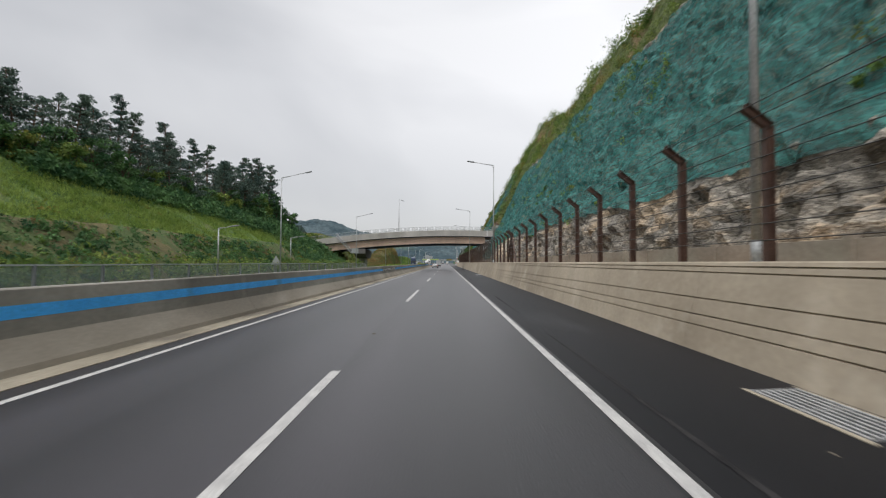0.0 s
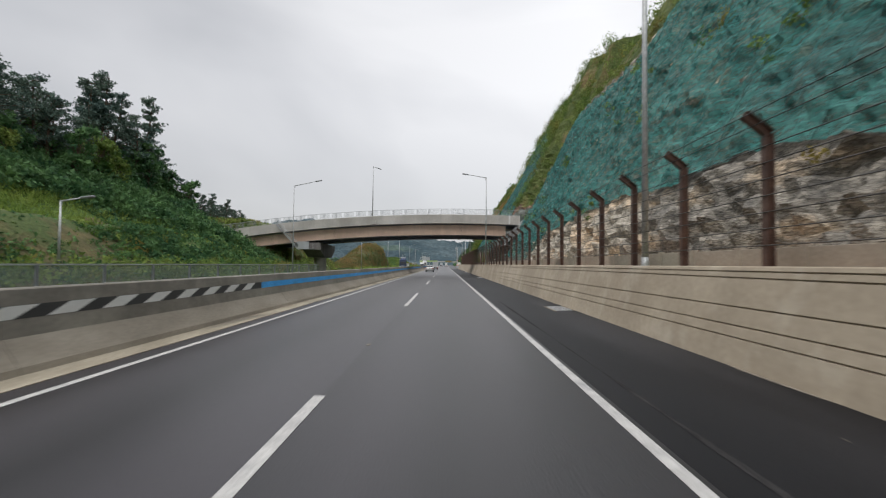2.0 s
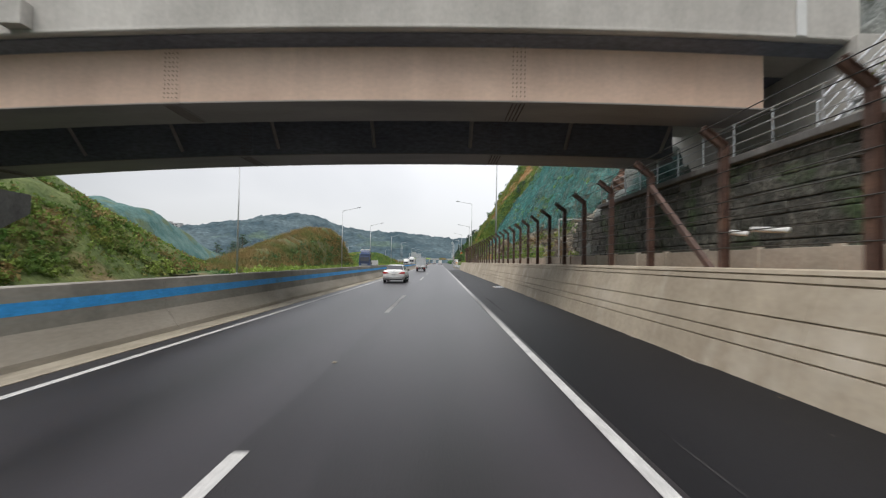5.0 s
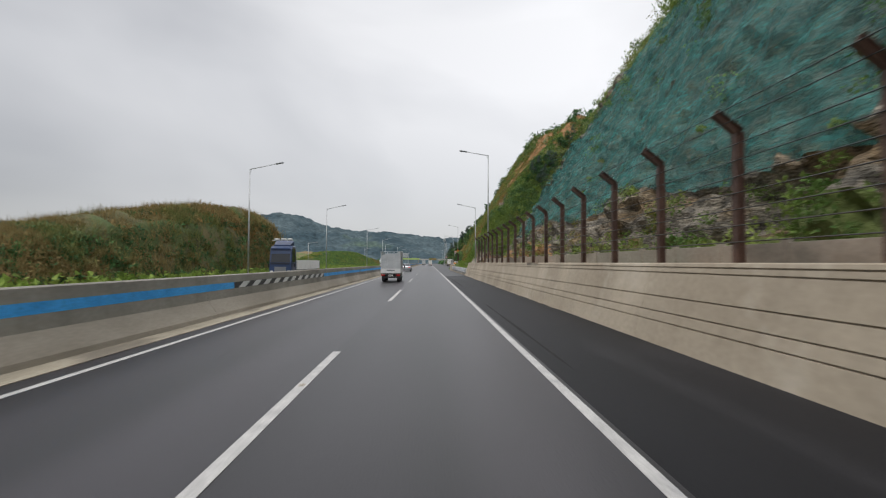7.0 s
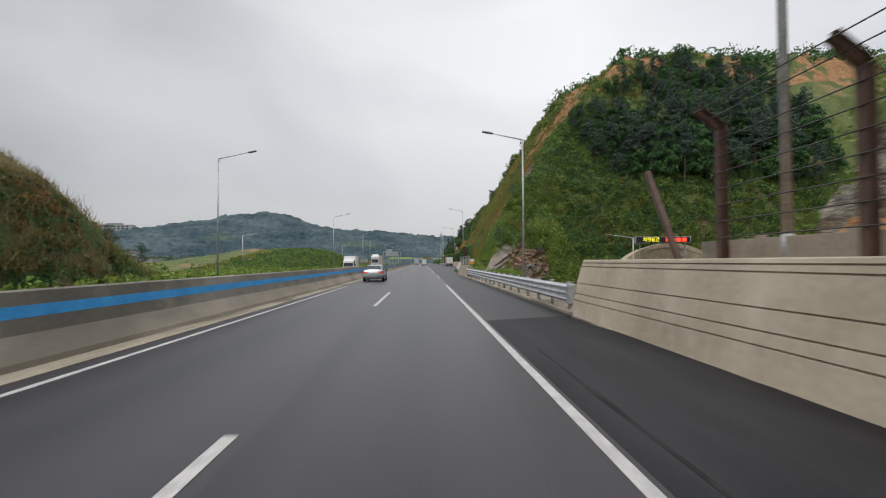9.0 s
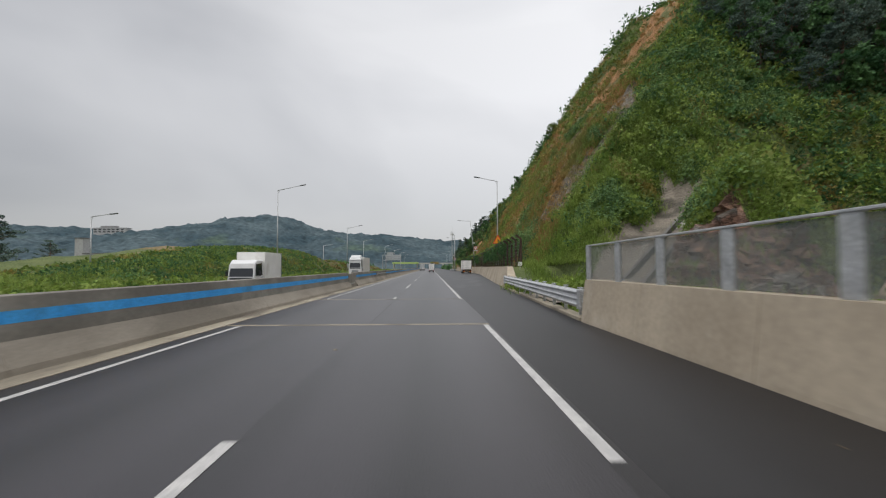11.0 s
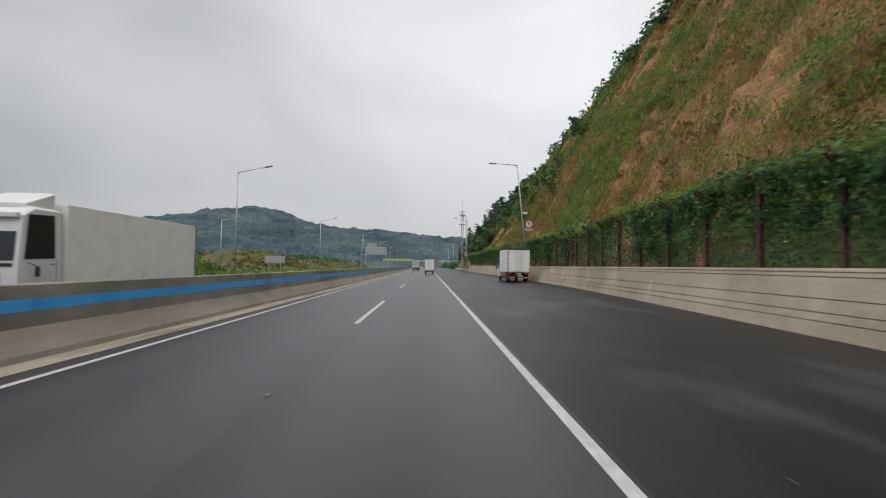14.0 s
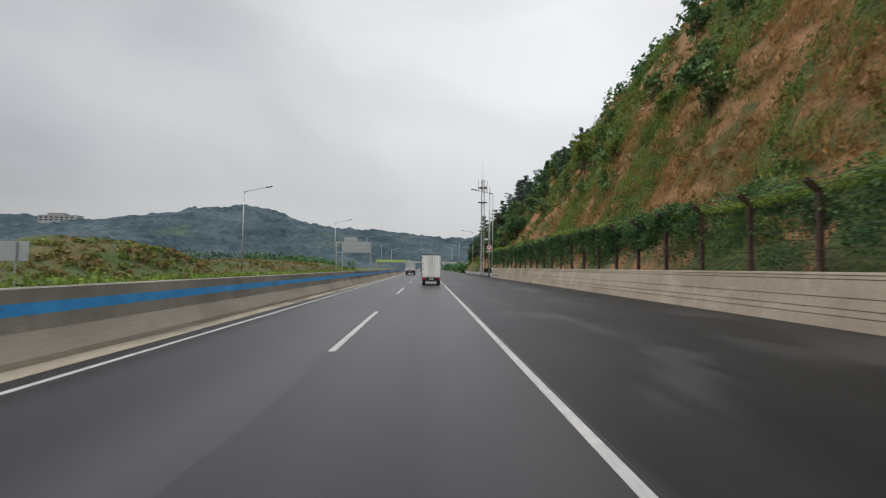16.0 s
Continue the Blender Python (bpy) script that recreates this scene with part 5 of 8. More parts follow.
c = pick_points(HX, HY, HZ, thick & (patch > np.quantile(patch[thick], 0.62)), 620, r1)
stuff("hillside_bushes", leaf_mesh("hillside_bushes", c + (-0.2, -0.2, 0.45), 0.55 + 0.75 * r1.random(len(c)), 230, 0.08, LEAF_MID, 0.85, 62), "dark green leafy bushes in clumps on the hillside")
c = pick_points(HX, HY, HZ, thick & (patch < np.quantile(patch[thick], 0.2)), 300, r1)
stuff("rusty_stalks", blade_mesh("rusty_stalks", c, 0.4, 30, 0.7, LEAF_RUST, 28), "rust and straw coloured stalks on the hillside")
scatter("kerbside_grass", 220, (5.9, 10.0), (276.5, 284), lambda x, y: 0.1 + 0.12 * (x - 6), 0.45, 44, 0.11, LEAF_BRIGHT, 105, "fresh grass behind the guard rail", 1.0)
rb = np.random.default_rng(120)
n_ = 5000
bx, by = rb.uniform(-38, -29.8, n_), rb.uniform(-25, 112, n_)
stuff("bank_blades", blade_mesh("bank_blades", np.stack([bx, by, z2(bx, by)], 1), 0.4, 22, 0.35, LEAF_BRIGHT, 121), "fresh long grass on the bank")
bx, by = rb.uniform(-33, -22.9, 900), rb.uniform(276, 382, 900)
stuff("mound_blades", blade_mesh("mound_blades", np.stack([bx, by, z5(bx, by)], 1), 0.4, 24, 0.55, LEAF_BRIGHT, 122), "long grass on the green mound")
bx, by = rb.uniform(-31, -23.4, 2200), rb.uniform(166, 248, 2200)
stuff("dry_blades", blade_mesh("dry_blades", np.stack([bx, by, z4(bx, by)], 1), 0.4, 24, 0.6, LEAF_DRY, 123), "dry stalks on the steep mound")
bx, by = rb.uniform(5.8, 13.0, 1500), rb.uniform(263.5, 292, 1500)
bx = np.where(by > 282.5, bx + 2.6, bx)
ok_ = (np.abs(by - 270.5 - 0.7 * (bx - 5.7)) > 4.2) | (by > 282.5)
bx, by = bx[ok_], by[ok_]
bz = np.where(bx > 9.6, np.maximum(HZ[np.clip(np.round((bx - 9.2) / 0.9).astype(int), 0, None), np.round((by - 206) / 0.9).astype(int)], 0.05), 0.1 + 0.33 * np.clip(by - 283, 0, 5))
stuff("verge_grass", blade_mesh("verge_grass", np.stack([bx, by, bz], 1), 0.3, 26, 0.42, LEAF_BRIGHT, 124), "fresh yellow-green grass behind the guard rail")
# worn pale seam and the sediment washed up along the wall
def ribbon(name, xs0, xs1, ys, rise, material, label, category):
    v = []
    for a_, b_, y_ in zip(xs0, xs1, ys):
        v += [(a_, y_, shoulder_z(a_, y_) + rise), (b_, y_, shoulder_z(b_, y_) + rise)]
    f_ = [(2 * i, 2 * i + 1, 2 * i + 3, 2 * i + 2) for i in range(len(ys) - 1) if xs1[i] - xs0[i] > 0.012 or xs1[i + 1] - xs0[i + 1] > 0.012]
    return tagged(new(name, raw(name, v, f_, material)), label, category, "", "stuff")


ry_ = np.arange(-12, 250, 0.3)
seam_w = np.clip(0.0 + 0.09 * vnoise(ry_, 0 * ry_, 7.0, 71) + 0.03 * vnoise(ry_, 0 * ry_, 1.1, 72), 0.004, 0.12)
seam_x = SEAM + 0.40 + 0.05 * vnoise(ry_, 0 * ry_, 9.0, 73)
ribbon("seam_dust", seam_x - seam_w / 2, seam_x + seam_w / 2, ry_, 0.004, ASPHALT_WORN, "pale scuffed dust along the asphalt seam", "dust")
ry_ = np.arange(-12, 217, 0.2)
sed_w = np.clip(-0.01 + 0.12 * vnoise(ry_, 0 * ry_, 4.0, 74) + 0.06 * vnoise(ry_, 0 * ry_, 0.7, 75), 0.004, 0.3)
foot_x = np.full(len(ry_), 4.57)
ribbon("wall_foot_sediment", foot_x - sed_w, foot_x, ry_, 0.006, SAND, "pale sand washed up along the wall's foot", "sand")
ry_ = np.arange(287, 430, 0.25)
sed_w = np.clip(-0.01 + 0.13 * vnoise(ry_, 0 * ry_, 5.0, 76) + 0.06 * vnoise(ry_, 0 * ry_, 0.8, 77), 0.004, 0.3)
foot_x = np.array([wall_x(v) for v in ry_]) + 0.05
ribbon("wall_foot_sediment", foot_x - sed_w, foot_x, ry_, 0.006, SAND, "pale sand washed up along the flared wall's foot", "sand")
# chips and litter on the shoulder
lx, ly = 3.0 + 1.45 * rb.random(700) ** 0.5, rb.uniform(-10, 380, 700)
lx = np.where(ly > 262, 3.0 + rb.random(700) * (np.array([wall_x(v) for v in ly]) - 3.1), lx)
la, ls = rb.random(700) * 6.28, 0.012 + 0.024 * rb.random(700)
lv = np.stack([np.stack([lx + ls * q * np.cos(la) - 0.4 * ls * w_ * np.sin(la), ly + ls * q * np.sin(la) + 0.4 * ls * w_ * np.cos(la), np.array([shoulder_z(u, w) for u, w in zip(lx, ly)]) + 0.008], 1) for q, w_ in ((-1, -1), (1, -0.7), (0.8, 1), (-0.9, 0.8))], 1).reshape(-1, 3)
tagged(new("shoulder_litter", raw("shoulder_litter", lv, np.arange(2800).reshape(-1, 4)[::2], ROCK_GREY)), "pale stone chips and litter on the shoulder", "litter", "", "stuff")

zq = z2
scatter("bank_scrub", 1500, (-38, -24.5), (86, 127), zq, 0.75, 70, 0.13, LEAF_DARK, 131, "dense dark scrub on the bank beside the bridge")
scatter("bank_scrub", 260, (-38, -24), (80, 127), zq, 0.6, 60, 0.12, LEAF, 132, "lighter green weeds on the bank beside the bridge")
rs = np.random.default_rng(133)
sy_ = rs.uniform(42, 124, 2600)
sx_ = -40 + 3.0 * rs.random(2600) + np.interp(sy_, [42, 50, 78, 100, 124], [0.2, 0.8, 3.2, 8.0, 13.0]) * rs.random(2600) ** 0.8
stuff("bank_thicket", leaf_mesh("bank_thicket", np.stack([sx_, sy_, zq(sx_, sy_) + 0.6], 1), 0.7 + 0.9 * rs.random(2600), 80, 0.16, LEAF_DARK, 0.9, 134), "dark leafy thicket between the pines and the grass")
scatter("pine_understory", 420, (-47, -38), (-20, 118), lambda x, y: np.interp(-x, [38.5, 46], [10.4, 13.5]) * (0.02 + 0.98 * (1 - smooth(106, 128, y))) + 0.9, 1.5, 130, 0.17, LEAF_DARK, 141, "dense dark undergrowth below the pines", 0.8)


# ---- road bridge over the carriageways ----
BRIDGE_X0, BRIDGE_X1 = -46.0, 12.6


def camber(x):
    return -0.0019 * (x - 3.0) ** 2


def sweep_x(bm, outline, x0, x1, step=1.6, lift=camber):
    """A closed outline of (y, z) carried along x over the bridge's camber."""
    n = max(2, int((x1 - x0) / step) + 1)
    rings = [[bm.verts.new((x, y, z + lift(x))) for y, z in outline] for x in np.linspace(x0, x1, n)]
    k = len(outline)
    for a, b in zip(rings, rings[1:]):
        for i in range(k):
            bm.faces.new((a[i], a[(i + 1) % k], b[(i + 1) % k], b[i]))
    bm.faces.new(rings[0][::-1])
    bm.faces.new(rings[-1])
    bmesh.ops.recalc_face_normals(bm, faces=bm.faces)
    return bm


bridge = thing("road_bridge", "steel box-girder road bridge with grey concrete parapets over the motorway", "bridge")
part("deck", one(sweep_x, [(126.6, 8.72), (126.6, 9.3), (135.7, 9.0), (135.7, 8.42), (134.4, 8.55), (127.6, 8.78)], BRIDGE_X0, BRIDGE_X1), CONC_GREY, bridge, "grey concrete deck slab")
part("parapet", one(sweep_x, [(126.2, 8.75), (126.17, 8.79), (126.17, 10.27), (126.2, 10.3), (126.5, 10.3), (126.597, 8.75)], BRIDGE_X0, BRIDGE_X1), CONC_GREY, bridge, "stained grey concrete parapet")
part("parapet_lip", one(sweep_x, [(126.14, 8.78), (126.14, 8.86), (126.168, 8.88), (126.168, 8.78)], BRIDGE_X0, BRIDGE_X1), CONC_GREY, bridge)
part("parapet", one(sweep_x, [(135.703, 8.45), (135.8, 10.0), (136.1, 10.0), (136.13, 8.49), (136.1, 8.45)], BRIDGE_X0, BRIDGE_X1), CONC_GREY, bridge)
# thin sheets added to carry the shade below the slab
part("deck_soffit", one(sweep_x, [(128.95, 8.70), (128.95, 8.715), (132.75, 8.585), (132.75, 8.57)], BRIDGE_X0, BRIDGE_X1), UNDERDECK_SHADE, bridge, "slab underside between the girders, shade put in its colour")
part("overhang_soffit", one(sweep_x, [(126.4, 8.70), (126.4, 8.73), (127.0, 8.6), (127.0, 8.56)], BRIDGE_X0, BRIDGE_X1), UNDERDECK_SHADE, bridge, "slab overhang's underside, shade put in its colour")
# front girder in its own paint, rear one coloured with the deck's shade
for y0, y1, zg, ztop, paint in ((127.0, 128.85, 6.80, 8.74, GIRDER), (132.85, 134.8, 6.47, 8.52, UNDERDECK_SHADE)):
    part("girder", one(sweep_x, [(y0, zg + 0.04), (y0, ztop), (y1, ztop), (y1, zg + 0.04)], BRIDGE_X0, BRIDGE_X1 - 2.35), paint, bridge, "pinkish brown painted steel box girder" if paint is GIRDER else "inner box girder, under-deck shade in its colour")
    part("bottom_plate", one(sweep_x, [(y0 - 0.12, zg), (y0 - 0.12, zg + 0.037), (y1 + 0.12, zg + 0.037), (y1 + 0.12, zg)], BRIDGE_X0, BRIDGE_X1 - 2.35), FLANGE, bridge, "bottom flange of the girder, shaded grey in its colour")
    for sx in (-30.0, -19.3, -8.4, 2.5):
        k_ = camber(sx)
        part("splice_plate", one(box, sx - 0.28, sx + 0.28, y0 - 0.018, y0 - 0.001, zg + 0.12 + k_, ztop - 0.14 + k_), paint, bridge)
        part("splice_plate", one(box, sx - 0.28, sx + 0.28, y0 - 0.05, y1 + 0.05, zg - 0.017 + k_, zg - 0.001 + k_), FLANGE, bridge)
        bm = bmesh.new()
        for i in range(4):
            for j in range(12):
                box(bm, sx - 0.2 + 0.125 * i, sx - 0.17 + 0.125 * i, y0 - 0.04, y0 - 0.019, zg + 0.2 + 0.14 * j + k_, zg + 0.23 + 0.14 * j + k_)
            for j in range(13):
                box(bm, sx - 0.2 + 0.125 * i, sx - 0.165 + 0.125 * i, y0 + 0.14 * j, y0 + 0.04 + 0.14 * j, zg - 0.045 + k_, zg - 0.018 + k_)
        tagged(part("bolts", bm, RUST, bridge), "", "", "", "stuff")
for sx in 1.35 + 4.17 * np.arange(-11, 3):
    k_ = camber(sx)
    part("cross_beam", one(box, sx - 0.1, sx + 0.1, 128.86, 132.84, 8.12 + k_, 8.55 + k_), UNDERDECK_SHADE, bridge, "dark steel cross beam")
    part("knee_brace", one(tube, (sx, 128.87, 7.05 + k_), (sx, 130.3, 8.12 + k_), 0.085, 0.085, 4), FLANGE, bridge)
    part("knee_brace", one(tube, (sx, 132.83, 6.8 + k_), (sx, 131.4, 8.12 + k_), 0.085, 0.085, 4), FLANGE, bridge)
for yr in (126.35, 135.95):
    bm = bmesh.new()
    sweep_x(bm, [(yr - 0.025, 11.22), (yr - 0.025, 11.27), (yr + 0.025, 11.27), (yr + 0.025, 11.22)], BRIDGE_X0, BRIDGE_X1)
    part("top_rail", bm, STEEL, bridge)
    bm = bmesh.new()
    sweep_x(bm, [(yr - 0.02, 10.42), (yr - 0.02, 10.45), (yr + 0.02, 10.45), (yr + 0.02, 10.42)], BRIDGE_X0, BRIDGE_X1)
    part("bottom_rail", bm, STEEL, bridge)
post_mesh = mesh_of("rail_post", one(box, -0.02, 0.02, -0.02, 0.02, 10.28, 11.24), GREYMETAL)
pane_mesh = mesh_of("rail_panel", one(box, -0.86, 0.86, -0.006, 0.006, 10.47, 11.2), PANEL_FAINT)
for yr in (126.35, 135.95):
    for x in np.arange(BRIDGE_X0 + 1, BRIDGE_X1, 2.0):
        for d in (-0.1, 0.1):
            part("rail_post", post_mesh, STEEL, bridge).location = (x + d, yr, camber(x))
        if x + 2 < BRIDGE_X1 and yr < 130:
            pn = part("rail_panel", pane_mesh, PANEL_FAINT, bridge)
            pn.location, pn.rotation_euler = (x + 1, yr, camber(x + 1)), (0, -0.0038 * -(x + 1 - 3), 0)
part("lamp_bracket", one(prism, [(-12.75, 8.45), (-12.75, 9.15), (-12.05, 9.15), (-12.05, 8.45)], 125.75, 126.165), CONC_GREY, bridge)
part("expansion_joint", one(box, 10.65, 10.95, 126.1, 126.139, 8.7, 10.2), SIGN_WHITE, bridge, "pale joint cover plate")

pier = thing("bridge_pier", "dark concrete hammerhead bridge pier", "pier", (-23.2, 132.6, 0), kind="structure")
bm = bmesh.new()
cap = [(-5.7, 5.2), (-5.7, 4.0), (-2.6, 2.7), (2.6, 2.7), (5.0, 4.0), (5.0, 5.0)]
a = [bm.verts.new((-1.5, y, z)) for y, z in cap]
b = [bm.verts.new((1.5, y, z)) for y, z in cap]
for i in range(6):
    bm.faces.new((a[i], a[(i + 1) % 6], b[(i + 1) % 6], b[i]))
bm.faces.new(a)
bm.faces.new(b[::-1])
bmesh.ops.recalc_face_normals(bm, faces=bm.faces)
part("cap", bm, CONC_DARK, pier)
part("column", one(tube, (0, 0, -0.4), (0, 0, 2.75), 1.1, 1.1, 28), CONC_GREY, pier, smooth=False)
for yb, zg in ((-4.7, 6.78), (1.2, 6.45)):
    part("bearing", one(box, -0.5, 0.5, yb - 0.45, yb + 0.45, 4.98, zg + camber(-23.2)), DARK, pier)
structure("abutment_right", one(box, 12.3, 17, 125.9, 137.2, 4.2, 8.7, 0.05), CONC_GREY, "grey concrete bridge abutment set into the rock")
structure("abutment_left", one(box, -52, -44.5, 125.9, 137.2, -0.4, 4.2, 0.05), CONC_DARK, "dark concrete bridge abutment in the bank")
structure("approach_road", one(box, -54, -45.5, 126.4, 136.8, 2.2, 4.4), CONC_GREY, "raised approach road behind the bridge")


def steps(name, label, a, b, width, n):
    """A steel stair from a (low) to b (high), running along x, with handrails on both sides."""
    st = thing(name, label, "stairs")
    a, b = Vector(a), Vector(b)
    for s in (-width / 2, width / 2):
        o = Vector((0, s, 0))
        for name_, h, r in (("stringer", 0.0, 0.06), ("rail", 0.35, 0.018), ("rail", 0.65, 0.018), ("handrail", 0.95, 0.026)):
            part(name_, one(tube, a + o + Vector((0, 0, h)), b + o + Vector((0, 0, h)), r, r, 6), STEEL, st)
        for i in range(6):
            q = a.lerp(b, i / 5) + o
            part("baluster", one(tube, q, q + Vector((0, 0, 0.96)), 0.022, 0.022, 6), STEEL, st)
    for i in range(n):
        q = a.lerp(b, (i + 0.5) / n)
        part("tread", one(box, q.x - 0.13, q.x + 0.13, q.y - width / 2, q.y + width / 2, q.z - 0.02, q.z + 0.02), STEEL, st)
    return st


steps("pier_stairs", "galvanised steel stairs down from the bridge parapet to the pier", (-25.0, 125.6, 3.9), (-29.0, 125.6, 8.3), 0.8, 18)
plat = thing("pier_platform", "galvanised inspection platform on the pier cap", "platform", (-24.1, 126.1, 4.0))
part("grating", one(box, -1.0, 1.6, -1.0, 0.9, 0.0, 0.06), GREYMETAL, plat)
part("toe_board", one(box, -0.9, 0.9, -1.03, -1.0, 0.0, 1.3), SIGN_BACK, plat, "pale sheet at the platform's side")
for q in (-1.0, 0.3, 1.6):
    part("post", one(tube, (q, -0.96, 0.06), (q, -0.96, 1.1), 0.025, 0.025, 6), STEEL, plat)
steps("access_stairs", "white galvanised stairs climbing the rock beside the bridge", (9.6, 123.6, 5.0), (14.6, 123.6, 10.2), 0.9, 18)
steps("upper_access_stairs", "white galvanised stairs higher up the rock face", (14.8, 122.4, 10.3), (18.4, 122.4, 15.4), 0.9, 16)
# ledge under the bridge end: coursed stone wall, concrete slab and railing
seat = thing("ledge_wall", "dark coursed stone wall carrying a concrete ledge beside the bridge", "wall", (8.6, 122.0, 1.5), kind="structure")
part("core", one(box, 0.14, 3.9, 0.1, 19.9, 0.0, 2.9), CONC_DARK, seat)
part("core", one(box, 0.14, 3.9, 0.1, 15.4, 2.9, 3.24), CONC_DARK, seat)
# slab takes the dark concrete colour to stand for shade below the bridge
part("ledge_slab", one(box, -0.1, 4.0, -1.2, 15.6, 3.245, 3.44, 0.03), CONC_DARK, seat, "concrete ledge slab, the bridge's shade in its colour")
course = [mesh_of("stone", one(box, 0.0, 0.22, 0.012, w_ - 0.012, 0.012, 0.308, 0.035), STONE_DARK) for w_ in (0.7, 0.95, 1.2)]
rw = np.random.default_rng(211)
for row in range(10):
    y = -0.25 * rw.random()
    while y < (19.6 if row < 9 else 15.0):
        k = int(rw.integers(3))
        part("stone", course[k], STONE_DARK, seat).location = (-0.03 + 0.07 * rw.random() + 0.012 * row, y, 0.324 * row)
        y += (0.7, 0.95, 1.2)[k]
walkway = thing("ledge_railing", "galvanised railing along the concrete ledge under the bridge", "railing", (8.56, 121.0, 4.942))
for q in np.arange(0, 16.3, 1.6):
    part("post", one(box, -0.02, 0.02, q - 0.02, q + 0.02, 0.0, 0.95), STEEL, walkway)
for h in (0.34, 0.62, 0.93):
    part("rail", one(tube, (0, -0.1, h), (0, 16.1, h), 0.017, 0.017, 6), STEEL, walkway)
frame_gate = thing("gate_frame", "white painted steel gate frame behind the wall", "gate", (6.85, 139.0, 1.68))
part("upright", one(tube, (0, 0, 0), (0, 0, 2.6), 0.05, 0.05, 8), SIGN_WHITE, frame_gate)
part("upright", one(tube, (3.4, 0, 0), (3.4, 0, 2.6), 0.05, 0.05, 8), SIGN_WHITE, frame_gate)
part("top_bar", one(tube, (-0.05, 0, 2.6), (3.45, 0, 2.6), 0.05, 0.05, 8), SIGN_WHITE, frame_gate)
for ya, yb in ((125.2, 124.35), (124.15, 122.9)):
    tagged(new("white_pipe", mesh_of("white_pipe", one(tube, (8.0, ya, 2.72), (8.0, yb, 2.62), 0.07, 0.07, 12), SIGN_WHITE, True)), "white plastic pipe lying on the low wall", "pipe")


# ---- street lamps ----
def lamp_mesh(side, height, arm, rise):
    me = {}
    bm = one(tube, (0, 0, 0), (0, 0, 0.5), 0.11, 0.105, 10)
    tube(bm, (0, 0, 0.5), (0, 0, height), 0.095, 0.055, 10)
    me["pole"] = mesh_of("pole", bm, POLE, True)
    me["base_plate"] = mesh_of("base_plate", one(box, -0.22, 0.22, -0.22, 0.22, 0, 0.04), POLE)
    bm = bmesh.new()
    tube(bm, (0, 0, height - 0.06), (side * arm * 0.8, 0, height + rise * 0.8), 0.05, 0.04, 8)
    tube(bm, (side * arm * 0.08, 0, height + rise * 0.08), (0, 0, height - 0.5), 0.022, 0.022, 6)
    me["arm"] = mesh_of("arm", bm, POLE, True)
    bm = bmesh.new()
    m = Matrix.Translation((side * arm * 0.9, 0, height + rise * 0.9)) @ Matrix.Rotation(-math.atan2(rise, side * arm), 4, "Y")
    box(bm, -0.42, 0.42, -0.15, 0.15, -0.07, 0.06, 0.045, m)
    me["lamp_head"] = mesh_of("lamp_head", bm, GREYMETAL, True)
    return me


def street_lamp(meshes, x, y, z, label, lean=0.0, group="motorway lamps"):
    t = thing("street_lamp", label, "street lamp", (x, y, z), 0, group)
    t.rotation_euler = (0, radians(lean), 0)
    for k, me in meshes.items():
        part(k, me, POLE, t)
    return t


RIGHT_LAMP, LEFT_LAMP = lamp_mesh(-1, 12.4, 3.2, 0.45), lamp_mesh(1, 12.3, 3.7, 0.75)
for x, y, z in ((6.3, 9.8, 1.68), (5.85, 59.2, 1.5), (5.35, 109.3, 1.2), (5.9, 161.2, 1.5), (6.75, 211.4, 1.68)):
    street_lamp(RIGHT_LAMP, x, y, z, "tall grey steel street lamp behind the retaining wall")
LOW_RIGHT = lamp_mesh(-1, 11.4, 3.1, 0.55)
street_lamp(LOW_RIGHT, 8.1, 240.2, 0.0, "tall grey steel street lamp beside the lower road")
street_lamp(LOW_RIGHT, 9.4, 312.6, 2.05, "grey street lamp that carries an orange warning sign")
street_lamp(RIGHT_LAMP, 11.9, 370.8, 1.3, "leaning grey street lamp that carries a round road sign", -6.0)
street_lamp(LOW_RIGHT, 9.6, 430.0, 1.2, "grey street lamp near the lattice mast")
for y in (490.0, 545.0, 600.0):
    street_lamp(LOW_RIGHT, 12.5, y, 0.0, "distant grey street lamp beside the shoulder")
for x, y in ((-21.0, 9.0), (-20.5, 58.7), (-20.7, 109.0), (-20.6, 161.0), (-20.2, 211.2), (-20.1, 251.0), (-20.2, 312.4), (-20.6, 368.0), (-24.6, 426.0), (-20.8, 470.0), (-20.8, 525.0), (-20.8, 580.0), (-20.8, 640.0)):
    street_lamp(LEFT_LAMP, x, y, -0.7 if y > 350 else -0.15, "tall grey steel street lamp beyond the oncoming lanes")
SMALL = lamp_mesh(1, 7.6, 2.6, 0.3)
SIDE = lamp_mesh(1, 4.9, 1.9, 0.25)
for x, y, z in ((-23.9, 49.7, 0.3), (-24.6, 75.0, 0.6)):
    street_lamp(SIDE, x, y, z, "short grey lamp at the foot of the bank", 0.0, "short bank lamps")
for x, y, z in ((-46.0, 150.0, 3.0), (-36.0, 300.0, -0.3)):
    street_lamp(SMALL, x, y, z, "small grey lamp on the side road behind the bank")
street_lamp(lamp_mesh(1, 8.6, 2.6, 0.3), -31.2, 388.9, -0.35, "small grey lamp on the side road behind the bank")
street_lamp(lamp_mesh(1, 9.3, 1.1, -0.4), -12.7, 126.38, 9.15, "slim lamp on the bridge parapet")
street_lamp(lamp_mesh(1, 10.5, 3.0, 0.05), -49.0, 137.5, 4.4, "slim lamp on the bridge approach")
street_lamp(lamp_mesh(-1, 9.3, 3.4, 0.35), 26.0, 260.5, -4.7, "pale lamp beside the tunnel road")


